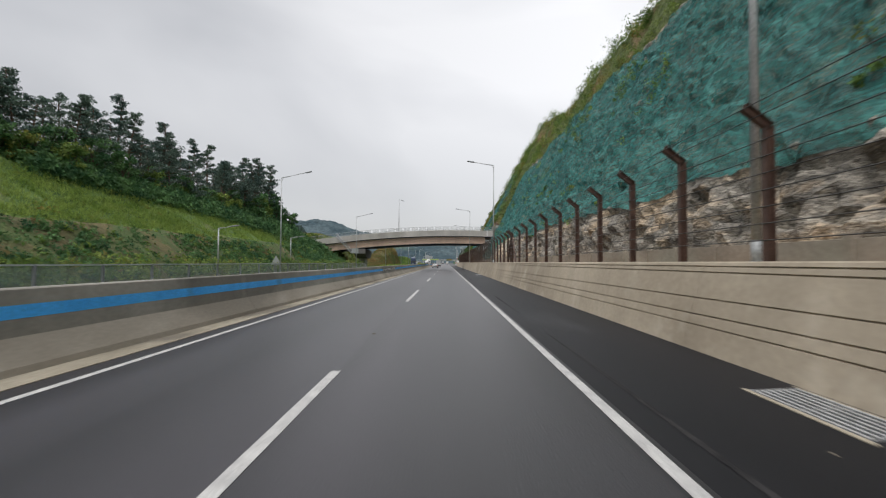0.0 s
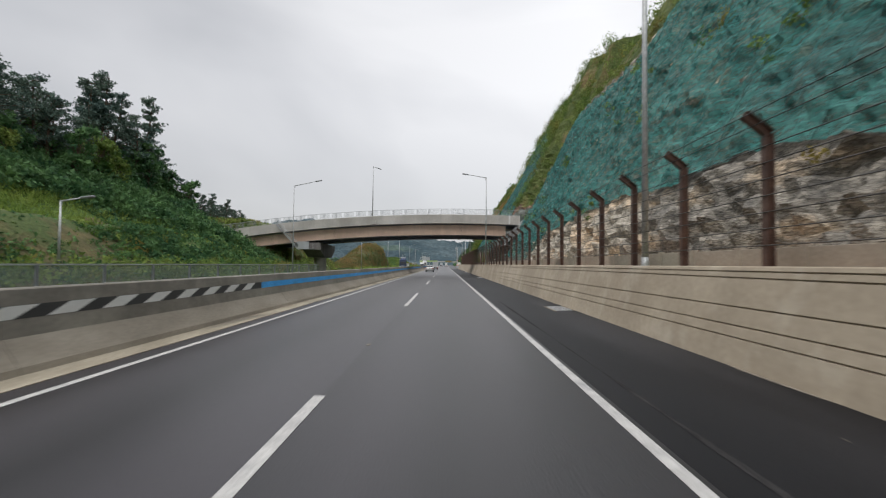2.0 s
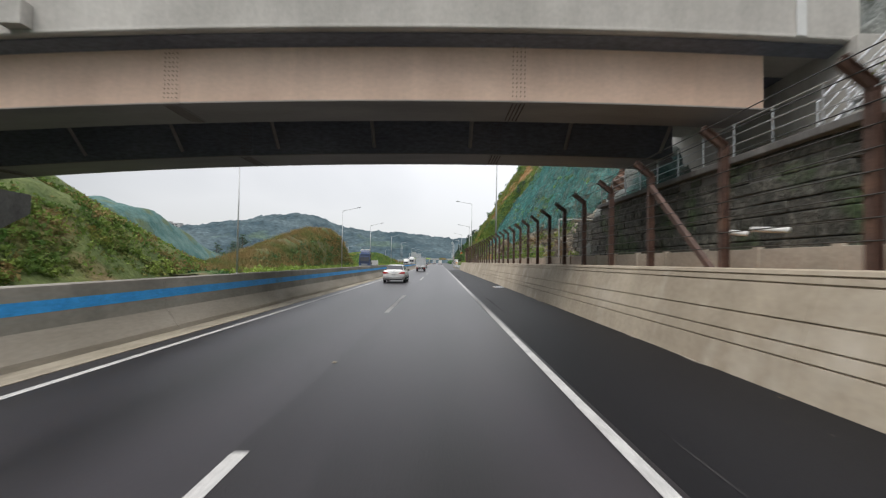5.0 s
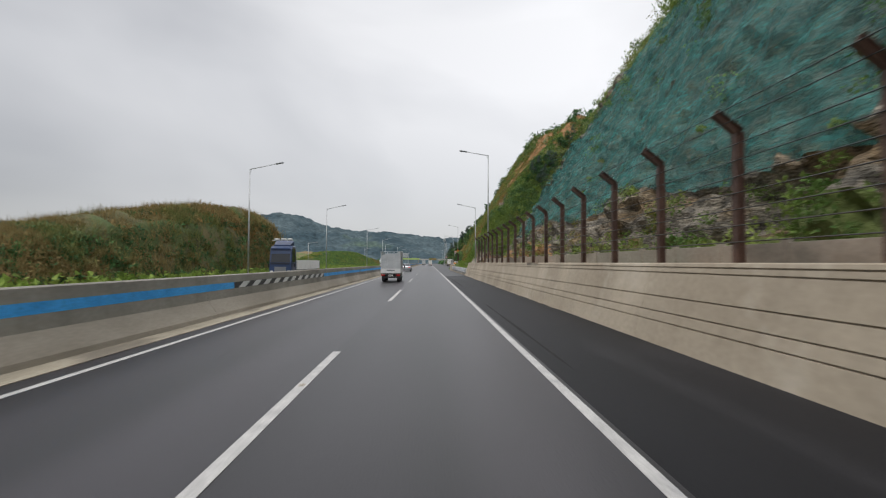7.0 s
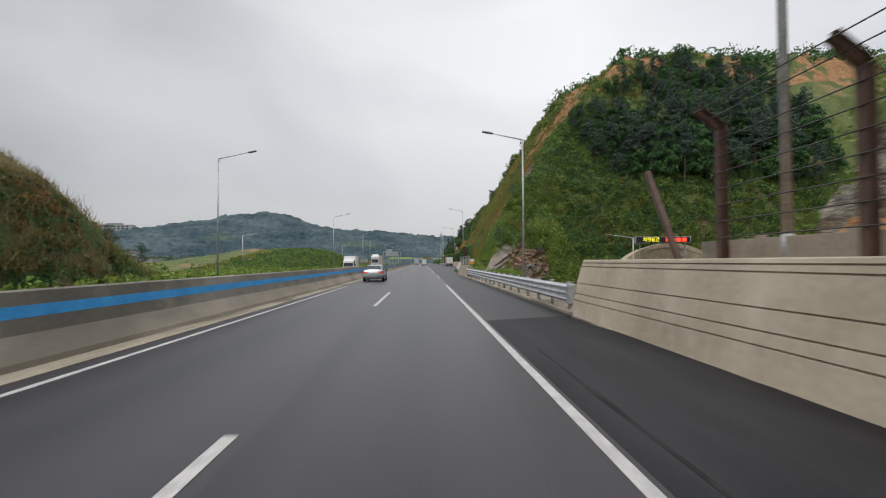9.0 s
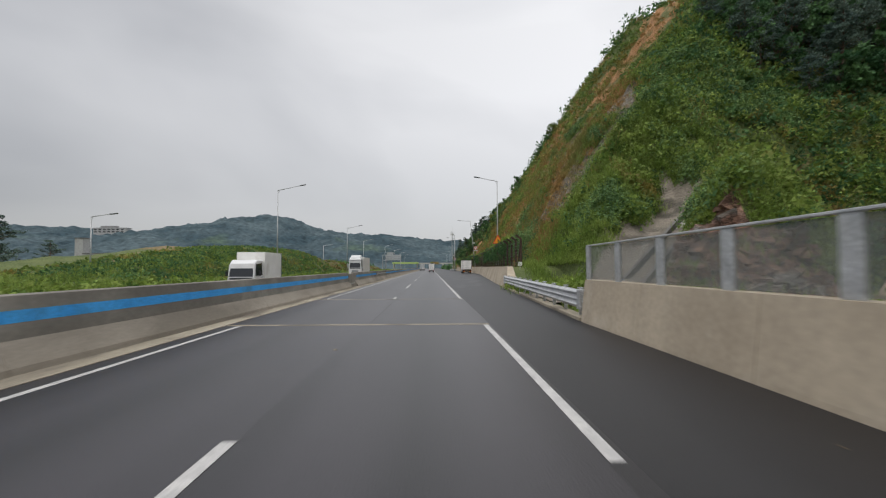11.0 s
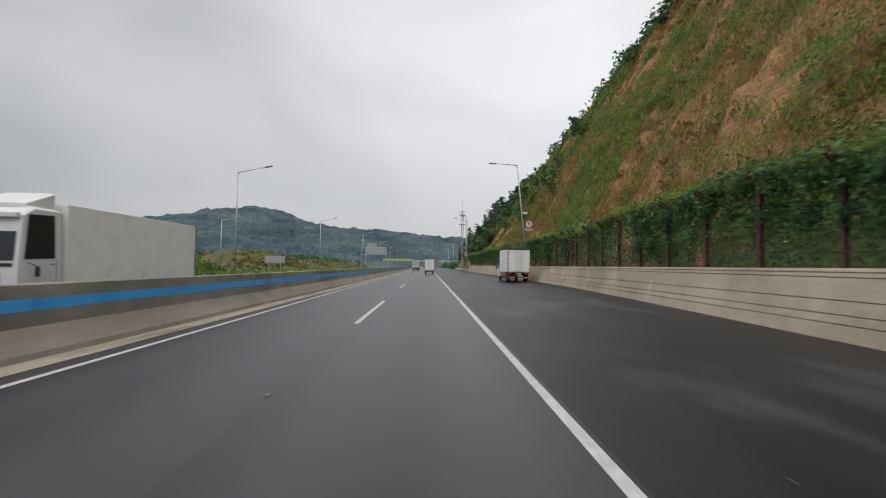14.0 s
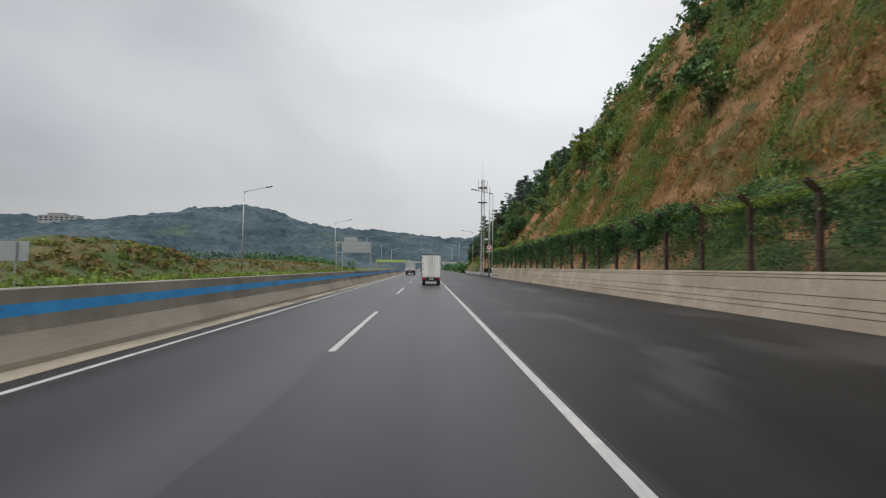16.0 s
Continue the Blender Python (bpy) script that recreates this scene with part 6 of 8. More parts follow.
# ---- roadside wire fences ----
def h_post(h=2.5):
    bm = bmesh.new()
    for q in (-0.075, 0.065):
        box(bm, q, q + 0.012, -0.075, 0.075, 0, h)
    box(bm, -0.064, 0.066, -0.006, 0.006, 0, h)
    m = Matrix.Translation((0, 0, h)) @ Matrix.Rotation(radians(-52), 4, "Y")
    for q in (-0.075, 0.065):
        box(bm, q, q + 0.012, -0.075, 0.075, -0.04, 0.55, 0, m)
    box(bm, -0.064, 0.066, -0.006, 0.006, -0.04, 0.55, 0, m)
    box(bm, -0.12, 0.12, -0.12, 0.12, -0.01, 0.012)
    return mesh_of("post", bm, RUST)


POST = h_post()


def wire_fence(label, xf, zf, ys, mesh_from=None):
    f = thing("wire_fence", label, "fence")
    for y in ys:
        part("post", POST, RUST, f).location = (xf(y), y, zf)
    levels = [(0, 0.45), (0, 0.75), (0, 1.05), (0, 1.35), (0, 1.65), (0, 1.95), (0, 2.25), (-0.2, 2.62), (-0.38, 2.78)]
    for dx, dz in levels:
        v, fc = [], []
        pts = [(xf(y) - 0.09 + dx, y, zf + dz) for y in ys]
        for x, y, z in pts:
            for q in range(4):
                v.append((x + 0.011 * math.cos(q * math.pi / 2), y, z + 0.011 * math.sin(q * math.pi / 2)))
        for i in range(len(pts) - 1):
            for q in range(4):
                fc.append((4 * i + q, 4 * i + (q + 1) % 4, 4 * i + 4 + (q + 1) % 4, 4 * i + 4 + q))
        part("wire", raw("wire", v, fc, WIRE), WIRE, f)
    if mesh_from is not None:
        v = []
        yq = [y for y in ys if y >= mesh_from]
        for y in yq:
            v += [(xf(y) + 0.09, y, zf + 0.05), (xf(y) + 0.09, y, zf + 2.45)]
        part("wire_mesh", raw("wire_mesh", v, [(2 * i, 2 * i + 1, 2 * i + 3, 2 * i + 2) for i in range(len(yq) - 1)], MESH_GREEN), MESH_GREEN, f, "thin green wire mesh")
    return f


def brace(f, x, y, z, d):
    """A diagonal prop beside a post; d is its foot along the road."""
    part("brace", one(box, -0.06, 0.06, -0.06, 0.06, 0, math.hypot(d, 2.2)), RUST, f).matrix_basis = Matrix.Translation((x, y + d, z)) @ Matrix.Rotation(math.atan2(d, 2.2), 4, "X")


fence1 = wire_fence("barbed wire fence on brown steel posts with angled tops", lambda y: 5.75, 1.68, np.interp(np.arange(-5, 69), [-5, 4, 6, 10, 11, 22, 33, 38, 55, 58, 61, 65, 69], [-10.0, 17.9, 24.1, 37.5, 41.4, 75.05, 108.49, 124.9, 174.74, 183.2, 191.45, 203.0, 214.6]))
for y, d in ((41.4, -1.9), (42.5, 1.9), (124.9, -2.9), (215 - 0.4, -1.4)):
    brace(fence1, 5.75, y, 1.68, d)
part("post", POST, RUST, fence1).location = (5.75, 42.5, 1.68)
for h in (0.12, 0.85, 1.75):
    part("rung", one(box, 5.7, 5.8, 41.48, 42.42, 1.68 + h, 1.78 + h), RUST, fence1)
fence2 = wire_fence("rusty wire fence on brown posts, overgrown with creepers", f2x, 1.68, np.arange(289.9, 434, 3.05), 289)
for y, d in ((290.0, 1.5), (350.9, -2.0), (352.0, 2.0)):
    brace(fence2, f2x(y), y, 1.68, d)
part("post", POST, RUST, fence2).location = (f2x(352), 352.0, 1.68)
for h in (0.12, 1.1, 2.1):
    part("rung", one(box, f2x(351) - 0.05, f2x(351) + 0.05, 350.98, 351.92, 1.68 + h, 1.78 + h), RUST, fence2)

# far-side railing of the oncoming carriageway
rail = thing("far_railing", "grey-green steel railing with mesh panels beyond the oncoming lanes", "railing")
rp_mesh = mesh_of("post", one(box, -0.06, 0.06, -0.06, 0.06, -0.3, 1.5), GREYMETAL)
rpan = mesh_of("panel", one(box, -0.01, 0.01, 0.08, 4.42, 0.3, 1.42), PANEL_CLEAR)
for k in range(-9, 25):
    part("post", rp_mesh, GREYMETAL, rail).location = (-19.5, 4.5 * k + 4.5, 0)
    part("panel", rpan, PANEL_CLEAR, rail).location = (-19.5, 4.5 * k + 4.5, 0)
part("top_rail", one(box, -19.55, -19.45, -36, 117, 1.44, 1.52), SIGN_BACK, rail)


# ---- guard rails ----
def guard_rail(label, y0, y1, loc, turn=0.0):
    g = thing("guard_rail", label, "guard rail", loc, turn)
    ln = y1 - y0
    o, back = [], []
    for i in range(25):
        z = 0.36 + 0.56 * i / 24
        o.append((-0.045 * math.sin(2 * math.pi * 3 * i / 24 - math.pi / 2) - 0.045, z))
        back.append((o[-1][0] + 0.012, z))
    part("beam", one(prism, o + back[::-1], 0, ln), STEEL, g, "corrugated galvanised beam", smooth=False)
    pm = mesh_of("post", one(tube, (0.14, 0, -0.2), (0.14, 0, 0.95), 0.065, 0.065, 10), STEEL, True)
    pc = mesh_of("post_cap", one(box, 0.06, 0.22, -0.08, 0.08, 0.94, 0.97, 0.01), STEEL)
    for y in np.arange(0.6, ln, 2.0):
        part("post", pm, STEEL, g).location = (0, y, 0)
        part("post_cap", pc, STEEL, g).location = (0, y, 0)
    for e in (0.0, ln):
        part("end_piece", one(box, -0.12, 0.1, e - 0.14, e + 0.14, 0.34, 0.94, 0.04), STEEL, g)
    return g


guard_rail("galvanised corrugated guard rail on a low kerb", 217.3, 251.0, (4.66, 217.3, 0.10))
guard_rail("galvanised guard rail that leads to the flared wall", 0, 22.0, (4.76, 262.4, 0.10), -math.degrees(math.atan2(1.3, 24)))

# noise panels on the parapet
screen = thing("noise_screen", "grey perforated noise panels in steel posts on the parapet", "screen", (4.85, 251.2, 1.33))
sp = mesh_of("post", one(box, -0.03, 0.03, -0.15, 0.15, 0, 0.97, 0.008), STEEL)
pp = mesh_of("perforated_panel", one(box, -0.012, 0.012, 0.08, 2.08, 0.03, 0.93), PANEL_MESH)
for k in range(6):
    part("post", sp, STEEL, screen).location = (0, 2.15 * k, 0)
    if k < 5:
        part("perforated_panel", pp, PANEL_MESH, screen).location = (0, 2.15 * k, 0)
part("top_rail", one(box, -0.05, 0.05, -0.05, 10.8, 0.955, 0.995, 0.01), STEEL, screen)
box_sign = thing("notice_board", "small white and orange notice on a post by the parapet", "sign", (5.12, 250.9, 0))
part("post", one(tube, (0, 0, -0.4), (0, 0, 1.9), 0.03, 0.03, 8), STEEL, box_sign)
part("board", one(box, -0.21, 0.21, -0.05, -0.03, 1.52, 1.76), ORANGE, box_sign, "orange board")
part("board", one(box, -0.21, 0.21, -0.05, -0.03, 1.77, 1.98), SIGN_WHITE, box_sign, "white board")
small_plate = thing("small_plate", "small white plate on a thin post behind the rail", "sign", (7.7, 287.6, 0.5))
part("post", one(tube, (0, 0, 0), (0, 0, 1.6), 0.025, 0.025, 8), STEEL, small_plate)
part("plate", one(box, -0.16, 0.16, -0.04, -0.025, 1.3, 1.62), SIGN_WHITE, small_plate)

# concrete chute and washed-out sand on the slope behind the rail
chute = thing("drain_chute", "concrete drain chute down the eroded slope", "drain", kind="structure")
side_ = Vector((guy, -gux, 0))
a, b = GULLY_A + side_ * 1.1 + Vector((gux, guy, 0)) * 0.8, GULLY_B + side_ * 1.0
a.z, b.z = a.z + 0.35, b.z + 0.1
d = (b - a)
m = Matrix.Translation(a) @ d.to_track_quat("Y", "Z").to_matrix().to_4x4()
for name_, q0, q1, h in (("side_wall", -0.66, -0.48, 0.55), ("side_wall", 0.48, 0.66, 0.55), ("channel_bed", -0.48, 0.48, 0.16)):
    part(name_, one(box, q0, q1, 0, d.length, -0.5, h - 0.2, 0, m), CONC_GREY if name_ == "channel_bed" else CONC_DARK, chute)
# catch basin and the low channel along the foot
part("catch_basin", one(box, -0.7, 0.7, -1.0, 0.1, -0.9, 0.35, 0.03, m), CONC_DARK, chute)
kerb_from, kerb_to = Vector((9.6, 270.5, 0.1)), Vector((8.0, 263.5, 0.1))
kd = kerb_to - kerb_from
mk = Matrix.Translation(kerb_from) @ kd.to_track_quat("Y", "Z").to_matrix().to_4x4()
for q in (-0.3, 0.3):
    part("channel_side", one(box, q - 0.06, q + 0.06, 0, kd.length, -0.4, 0.28, 0.015, mk), CONC_DARK, chute)
sx, sy = np.meshgrid(np.linspace(0, 1, 30), np.linspace(-1, 1, 30), indexing="ij")
qx, qy = 5.7 + 5.2 * sx, 270.5 + 3.6 * sx + sy * (5.0 - 2.4 * sx)
qz = 0.22 + 0.75 * smooth(0.5, 1.0, sx) + 0.10 * vnoise(qx, qy, 1.3, 3) + 0.05 * vnoise(qx, qy, 0.5, 4) - 0.6 * smooth(0.75, 1.0, np.abs(sy))
structure("washed_soil", raw("washed_soil", np.stack([qx, qy, qz], -1).reshape(-1, 3), grid_faces(30, 30), SAND, True), SAND, "fan of washed-out pale sand at the foot of the gully")
bm = bmesh.new()
lo_, hi_ = [[bm.verts.new((x, y, z)) for x, y in ((5.1, 262.5), (9.9, 262.5), (9.9, 284.4), (6.35, 284.4))] for z in (-0.5, 0.1)]
bm.faces.new(hi_)
bm.faces.new(lo_[::-1])
for i in range(4):
    bm.faces.new((lo_[i], lo_[(i + 1) % 4], hi_[(i + 1) % 4], hi_[i]))
structure("rail_verge", bm, SOIL_GREEN, "grassy strip behind the guard rail")

# ---- tunnel of the lower road ----
structure("lower_road", one(box, 29, 50, 205, 335, -5.4, -4.7), ASPHALT, "asphalt of the lower road into the tunnel")
portal = thing("tunnel_portal", "arched tunnel portal faced with pale stone blocks", "tunnel", (39.3, 277.0, -4.7), kind="structure")
R_IN, R_OUT, SPR = 6.5, 9.3, 1.6
bm = bmesh.new()
N = 28
arc_in = [(-R_IN, 0)] + [(-R_IN * math.cos(math.pi * i / N), SPR + 4.0 * math.sin(math.pi * i / N)) for i in range(N + 1)] + [(R_IN, 0)]
arc_out = [(-R_OUT, 0)] + [(-R_OUT * math.cos(math.pi * i / N), SPR + 7.3 * math.sin(math.pi * i / N)) for i in range(N + 1)] + [(R_OUT, 0)]
rings = [[bm.verts.new((x, yq, z)) for x, z in ar] for ar, yq in ((arc_in, 0), (arc_out, 0), (arc_out, 3.0), (arc_in, 3.0))]
for a, b in zip(rings, rings[1:] + rings[:1]):
    for i in range(len(a) - 1):
        bm.faces.new((a[i], a[i + 1], b[i + 1], b[i]))
bmesh.ops.recalc_face_normals(bm, faces=bm.faces)
part("portal_ring", bm, STONE_FACE, portal)
bm = bmesh.new()
r1_, r2_ = [[bm.verts.new((x * s_, yq, z * s_)) for x, z in arc_in] for yq, s_ in ((-0.12, 1.0), (-0.12, 1.08))]
r3_ = [bm.verts.new((x * 1.08, 0.0, z * 1.08)) for x, z in arc_in]
r4_ = [bm.verts.new((x, 0.3, z)) for x, z in arc_in]
for a, b in ((r4_, r1_), (r1_, r2_), (r2_, r3_)):
    for i in range(len(a) - 1):
        bm.faces.new((a[i], a[i + 1], b[i + 1], b[i]))
bmesh.ops.recalc_face_normals(bm, faces=bm.faces)
part("arch_trim", bm, CONC_WALL, portal, "smooth beige arch trim")
bm = bmesh.new()
r1_, r2_, r3_ = [[bm.verts.new((x * s_, yq, z * s_)) for x, z in arc_out] for yq, s_ in ((-0.13, 0.955), (-0.13, 1.03), (0.4, 1.03))]
r0_ = [bm.verts.new((x * 0.955, 0.0, z * 0.955)) for x, z in arc_out]
for a, b in ((r0_, r1_), (r1_, r2_), (r2_, r3_)):
    for i in range(len(a) - 1):
        bm.faces.new((a[i], a[i + 1], b[i + 1], b[i]))
bmesh.ops.recalc_face_normals(bm, faces=bm.faces)
part("coping", bm, STONE_FACE, portal, "stone coping round the portal")
# coursed facing blocks on the ring's front
block = mesh_of("facing_block", one(box, 0.02, 1.08, -0.06, 0.0, 0.02, 0.56, 0.012), STONE_FACE)
for row in range(16):
    z = 0.58 * row
    for col in range(-9, 9):
        x = 1.1 * col + (0.55 if row % 2 else 0)
        cx_, cz_ = x + 0.55, z + 0.29 - SPR
        inner = math.hypot(cx_, cz_ * R_IN / 4.0) if cz_ > 0 else abs(cx_)
        outer = math.hypot(cx_, cz_ * R_OUT / 7.3) if cz_ > 0 else abs(cx_)
        if inner > R_IN * 1.08 + 0.35 and outer < R_OUT - 0.2:
            part("facing_block", block, STONE_FACE, portal).location = (x, 0, z)
bm = bmesh.new()
tr_ = [[bm.verts.new((x, yq, z)) for x, z in arc_in] for yq in (3.0, 60.0)]
for i in range(len(arc_in) - 1):
    bm.faces.new((tr_[0][i], tr_[0][i + 1], tr_[1][i + 1], tr_[1][i]))
bm.faces.new(tr_[1])
part("lining", bm, TUNNEL_IN, portal, "dark tunnel lining")
part("wing_wall", one(box, -11.4, -10.7, -2.5, 2.5, 0, 4.6, 0.03), STONE_FACE, portal)
part("wing_wall", one(box, -10.6, -9.4, -1.0, 2.8, 0, 3.8, 0.03), STONE_FACE, portal)
vms = thing("message_sign", "black message sign with yellow and red LED words above the tunnel", "sign", (37.3, 274.9, 4.45))
part("housing", one(box, -4.4, 4.4, 0.2, 0.75, 0.0, 0.98, 0.03), SIGN_BACK, vms, "pale metal housing")
part("display", one(box, -4.25, 4.25, 0.16, 0.195, 0.08, 0.90), DARK, vms, "black display face")
for q in (-3.6, 3.6):
    part("leg", one(box, q - 0.08, q + 0.08, 0.4, 0.56, -3.2, 0.0), SIGN_BACK, vms)


def lettering(name, words, size, material, parent, loc, turn=(90, 0, 0), label=""):
    cu = bpy.data.curves.new(name, "FONT")
    cu.body, cu.size, cu.extrude, cu.align_x, cu.align_y = words, size, 0.004, "CENTER", "CENTER"
    tmp = bpy.data.objects.new(name, cu)
    scene.collection.objects.link(tmp)
    me = bpy.data.meshes.new_from_object(tmp.evaluated_get(bpy.context.evaluated_depsgraph_get()))
    bpy.data.objects.remove(tmp)
    me.materials.clear()
    me.materials.append(material)
    ob = part(name, me, material, parent, label)
    ob.matrix_basis = pose(*loc, *turn)
    return ob


lettering("lettering", "차량점검", 0.72, LED_YELLOW, vms, (-1.9, 0.14, 0.48), label="yellow LED words")
for i in range(4):
    part("lettering_bar", one(box, 0.4 + 0.85 * i, 1.1 + 0.85 * i, 0.12, 0.155, 0.2, 0.78), LED_RED, vms, "red LED bar")

# ---- signs ----
warn = thing("warning_sign", "orange triangular merge warning sign with a red rim", "sign", (9.42, 312.42, 4.75))


def tri(bm, r, y0, y1, dz=0.0):
    o = [(r * math.sin(2 * math.pi * k / 3), dz + r * math.cos(2 * math.pi * k / 3)) for k in range(3)]
    return prism(bm, o, y0, y1)


part("rim", one(tri, 0.86, -0.02, 0.0, 0.55), SIGN_RED, warn)
part("face", one(tri, 0.66, -0.028, -0.021, 0.55), ORANGE, warn)
bm = one(box, -0.03, 0.05, -0.034, -0.029, 0.33, 0.83)
box(bm, 0.06, 0.14, -0.034, -0.029, 0.33, 0.52)
box(bm, 0.02, 0.12, -0.034, -0.029, 0.5, 0.57, 0, Matrix.Translation((0, 0, 0)))
part("symbol", bm, BLACK_PAINT, warn)
part("bracket", one(box, -0.2, 0.2, 0.0, 0.06, 0.5, 0.56), STEEL, warn)


def disc(bm, r, y0, y1, cz=0.0, n=32):
    return tube(bm, (0, y1, cz), (0, y0, cz), r, r, n)


nou = thing("no_u_turn_sign", "round red and white no U-turn sign over a white plate", "sign", (11.95, 370.3, 6.64))
part("rim", one(disc, 0.46, -0.02, 0.0), SIGN_RED, nou)
part("face", one(disc, 0.36, -0.03, -0.021), SIGN_WHITE, nou)
bm = bmesh.new()
for i in range(10):
    a0, a1 = math.pi * i / 10, math.pi * (i + 1) / 10
    tube(bm, (-0.11 * math.cos(a0), -0.034, 0.06 + 0.11 * math.sin(a0)), (-0.11 * math.cos(a1), -0.034, 0.06 + 0.11 * math.sin(a1)), 0.03, 0.03, 6)
box(bm, -0.14, -0.08, -0.037, -0.031, -0.2, 0.07)
box(bm, 0.08, 0.14, -0.037, -0.031, -0.08, 0.07)
part("arrow", bm, BLACK_PAINT, nou)
part("slash", one(box, -0.4, 0.4, -0.044, -0.038, -0.035, 0.035, 0, Matrix.Rotation(radians(45), 4, "Y")), SIGN_RED, nou)
part("plate", one(box, -0.42, 0.42, -0.02, 0.0, -0.78, -0.52), SIGN_WHITE, nou)
part("lettering_bar", one(box, -0.34, 0.34, -0.026, -0.021, -0.70, -0.60), GREYMETAL, nou)
part("camera_box", one(box, -0.72, -0.22, -0.1, 0.1, 1.15, 1.38, 0.03), SIGN_WHITE, nou, "small white camera box")
back_sign = thing("road_sign", "grey back of a road sign on two posts", "sign", (-22.6, 387.6, -0.3))
part("panel", one(box, -1.5, 1.5, 0.0, 0.04, 2.05, 3.1, 0.01), SIGN_BACK, back_sign)
for q in (-0.9, 0.9):
    part("post", one(tube, (q, -0.06, 0), (q, -0.06, 3.1), 0.05, 0.05, 8), STEEL, back_sign)
tri_sign = thing("warning_sign", "back of a small triangular sign at a lamp foot", "sign", (-21.4, 59.7, 0))
part("panel", one(tri, 0.8, 0, 0.02, 1.7), SIGN_BACK, tri_sign)
part("post", one(tube, (0, 0.06, -0.3), (0, 0.06, 2.3), 0.04, 0.04, 8), STEEL, tri_sign)
gantry = thing("gantry_sign", "steel gantry with grey sign panels over the oncoming lanes", "gantry", (-23.5, 486, -0.3))
for q in (0.0, 1.6, 9.0):
    part("post", one(tube, (q, 0, 0), (q, 0, 8.4), 0.16, 0.14, 10), STEEL, gantry)
for h in (5.6, 8.2):
    part("beam", one(box, -0.1, 9.1, -0.12, 0.12, h - 0.12, h + 0.12), STEEL, gantry)
for k in range(3):
    part("sign_panel", one(box, 1.7, 8.8, -0.25, -0.18, 5.75 + 0.8 * k, 6.48 + 0.8 * k), SIGN_BACK, gantry)
part("sign_panel", one(box, 2.0, 5.4, -0.2, -0.1, 8.4, 9.6), SIGN_BACK, gantry)

# lattice mast by the end of the wall
mast = thing("lattice_mast", "slender steel telecom mast with antennas", "mast", (9.0, 438.0, 0.5))
for q in range(3):
    ax, ay = 0.3 * math.cos(2.1 * q), 0.3 * math.sin(2.1 * q)
    part("leg", one(tube, (ax, ay, 0), (ax, ay, 15.5), 0.06, 0.05, 8), POLE, mast)
bm = bmesh.new()
for k in range(26):
    for q in range(3):
        a = (0.3 * math.cos(2.1 * q), 0.3 * math.sin(2.1 * q), 0.6 * k)
        b = (0.3 * math.cos(2.1 * (q + 1)), 0.3 * math.sin(2.1 * (q + 1)), 0.6 * k + 0.6)
        tube(bm, a, b, 0.022, 0.022, 5)
part("bracing", bm, POLE, mast)
for h in (11.8, 14.2):
    part("platform", one(tube, (0, 0, h), (0, 0, h + 0.12), 0.75, 0.75, 16), POLE, mast)
for q in range(4):
    part("antenna", one(box, 0.7 * math.cos(1.57 * q) - 0.06, 0.7 * math.cos(1.57 * q) + 0.06, 0.7 * math.sin(1.57 * q) - 0.06, 0.7 * math.sin(1.57 * q) + 0.06, 13.6, 15.4), SIGN_WHITE, mast)
part("spike", one(tube, (0, 0, 15.4), (0, 0, 18.2), 0.03, 0.015, 6), POLE, mast)
tagged(new("utility_pole", mesh_of("utility_pole", one(tube, (9.9, 436, 0.3), (9.9, 436, 14.5), 0.15, 0.1, 12), POLE, True)), "plain grey utility pole beside the mast", "pole")

copy_thing(nou, Matrix.Translation((9.9 - 11.95, 435.8 - 370.3, 5.0 - 6.64)) @ nou.matrix_basis)
guard_rail("galvanised guard rail beyond the end of the wall", 0, 46.0, (10.9, 433.0, 0.0), 1.4)
# drain grates in the shoulder
long_bar = mesh_of("grate_bar", one(box, -0.02, 0.02, -0.85, 0.85, 0.002, 0.016), STEEL)
cross_bar = mesh_of("cross_bar", one(box, -0.3, 0.3, 0, 0.04, 0.002, 0.014), STEEL)
fr = one(box, -0.36, -0.3, -0.95, 0.95, 0.001, 0.012)
box(fr, 0.3, 0.33, -0.95, 0.95, 0.001, 0.012)
pit_frame = mesh_of("grate_frame", fr, CONC_GUTTER)
pit = mesh_of("grate_pit", one(box, -0.3, 0.3, -0.85, 0.85, 0.0005, 0.0015), DARK)
for y in (5.4, 63.0, 104.2, 145.0):
    g = thing("drain_grate", "galvanised drain grate in the shoulder beside the wall", "grate", (4.2, y, shoulder_z(4.2, y)), 0, "drain grates")
    g.rotation_euler = (0, -0.048, 0)
    for q in range(7):
        part("bar", long_bar, STEEL, g).location = (-0.26 + 0.088 * q, 0, 0)
    for e in (-0.85, 0.0, 0.81):
        part("cross_bar", cross_bar, STEEL, g).location = (0, e, 0)
    part("frame", pit_frame, CONC_GUTTER, g)
    part("pit", pit, DARK, g)

# far overpass at the interchange and buildings on the hill
over = thing("far_overpass", "distant low overpass with a yellow-green beam", "overpass", (-30, 690, 0))
part("beam", one(box, -5, 19, 0, 8, 4.9, 6.6), GREEN_BEAM, over, "yellow-green painted beam")
part("beam", one(box, 19.1, 75, 4, 12, 4.6, 5.9), CONC_GREY, over, "grey concrete beam")
for q in (-4, 18, 42, 70):
    part("pier", one(box, q - 0.6, q + 0.6, 4.2, 7.8, -0.4, 4.9), CONC_GREY, over)
part("fascia_sign", one(box, 30, 38, -0.1, 3.9, 4.6, 6.8), LEAF_DRY, over, "small yellow fascia")


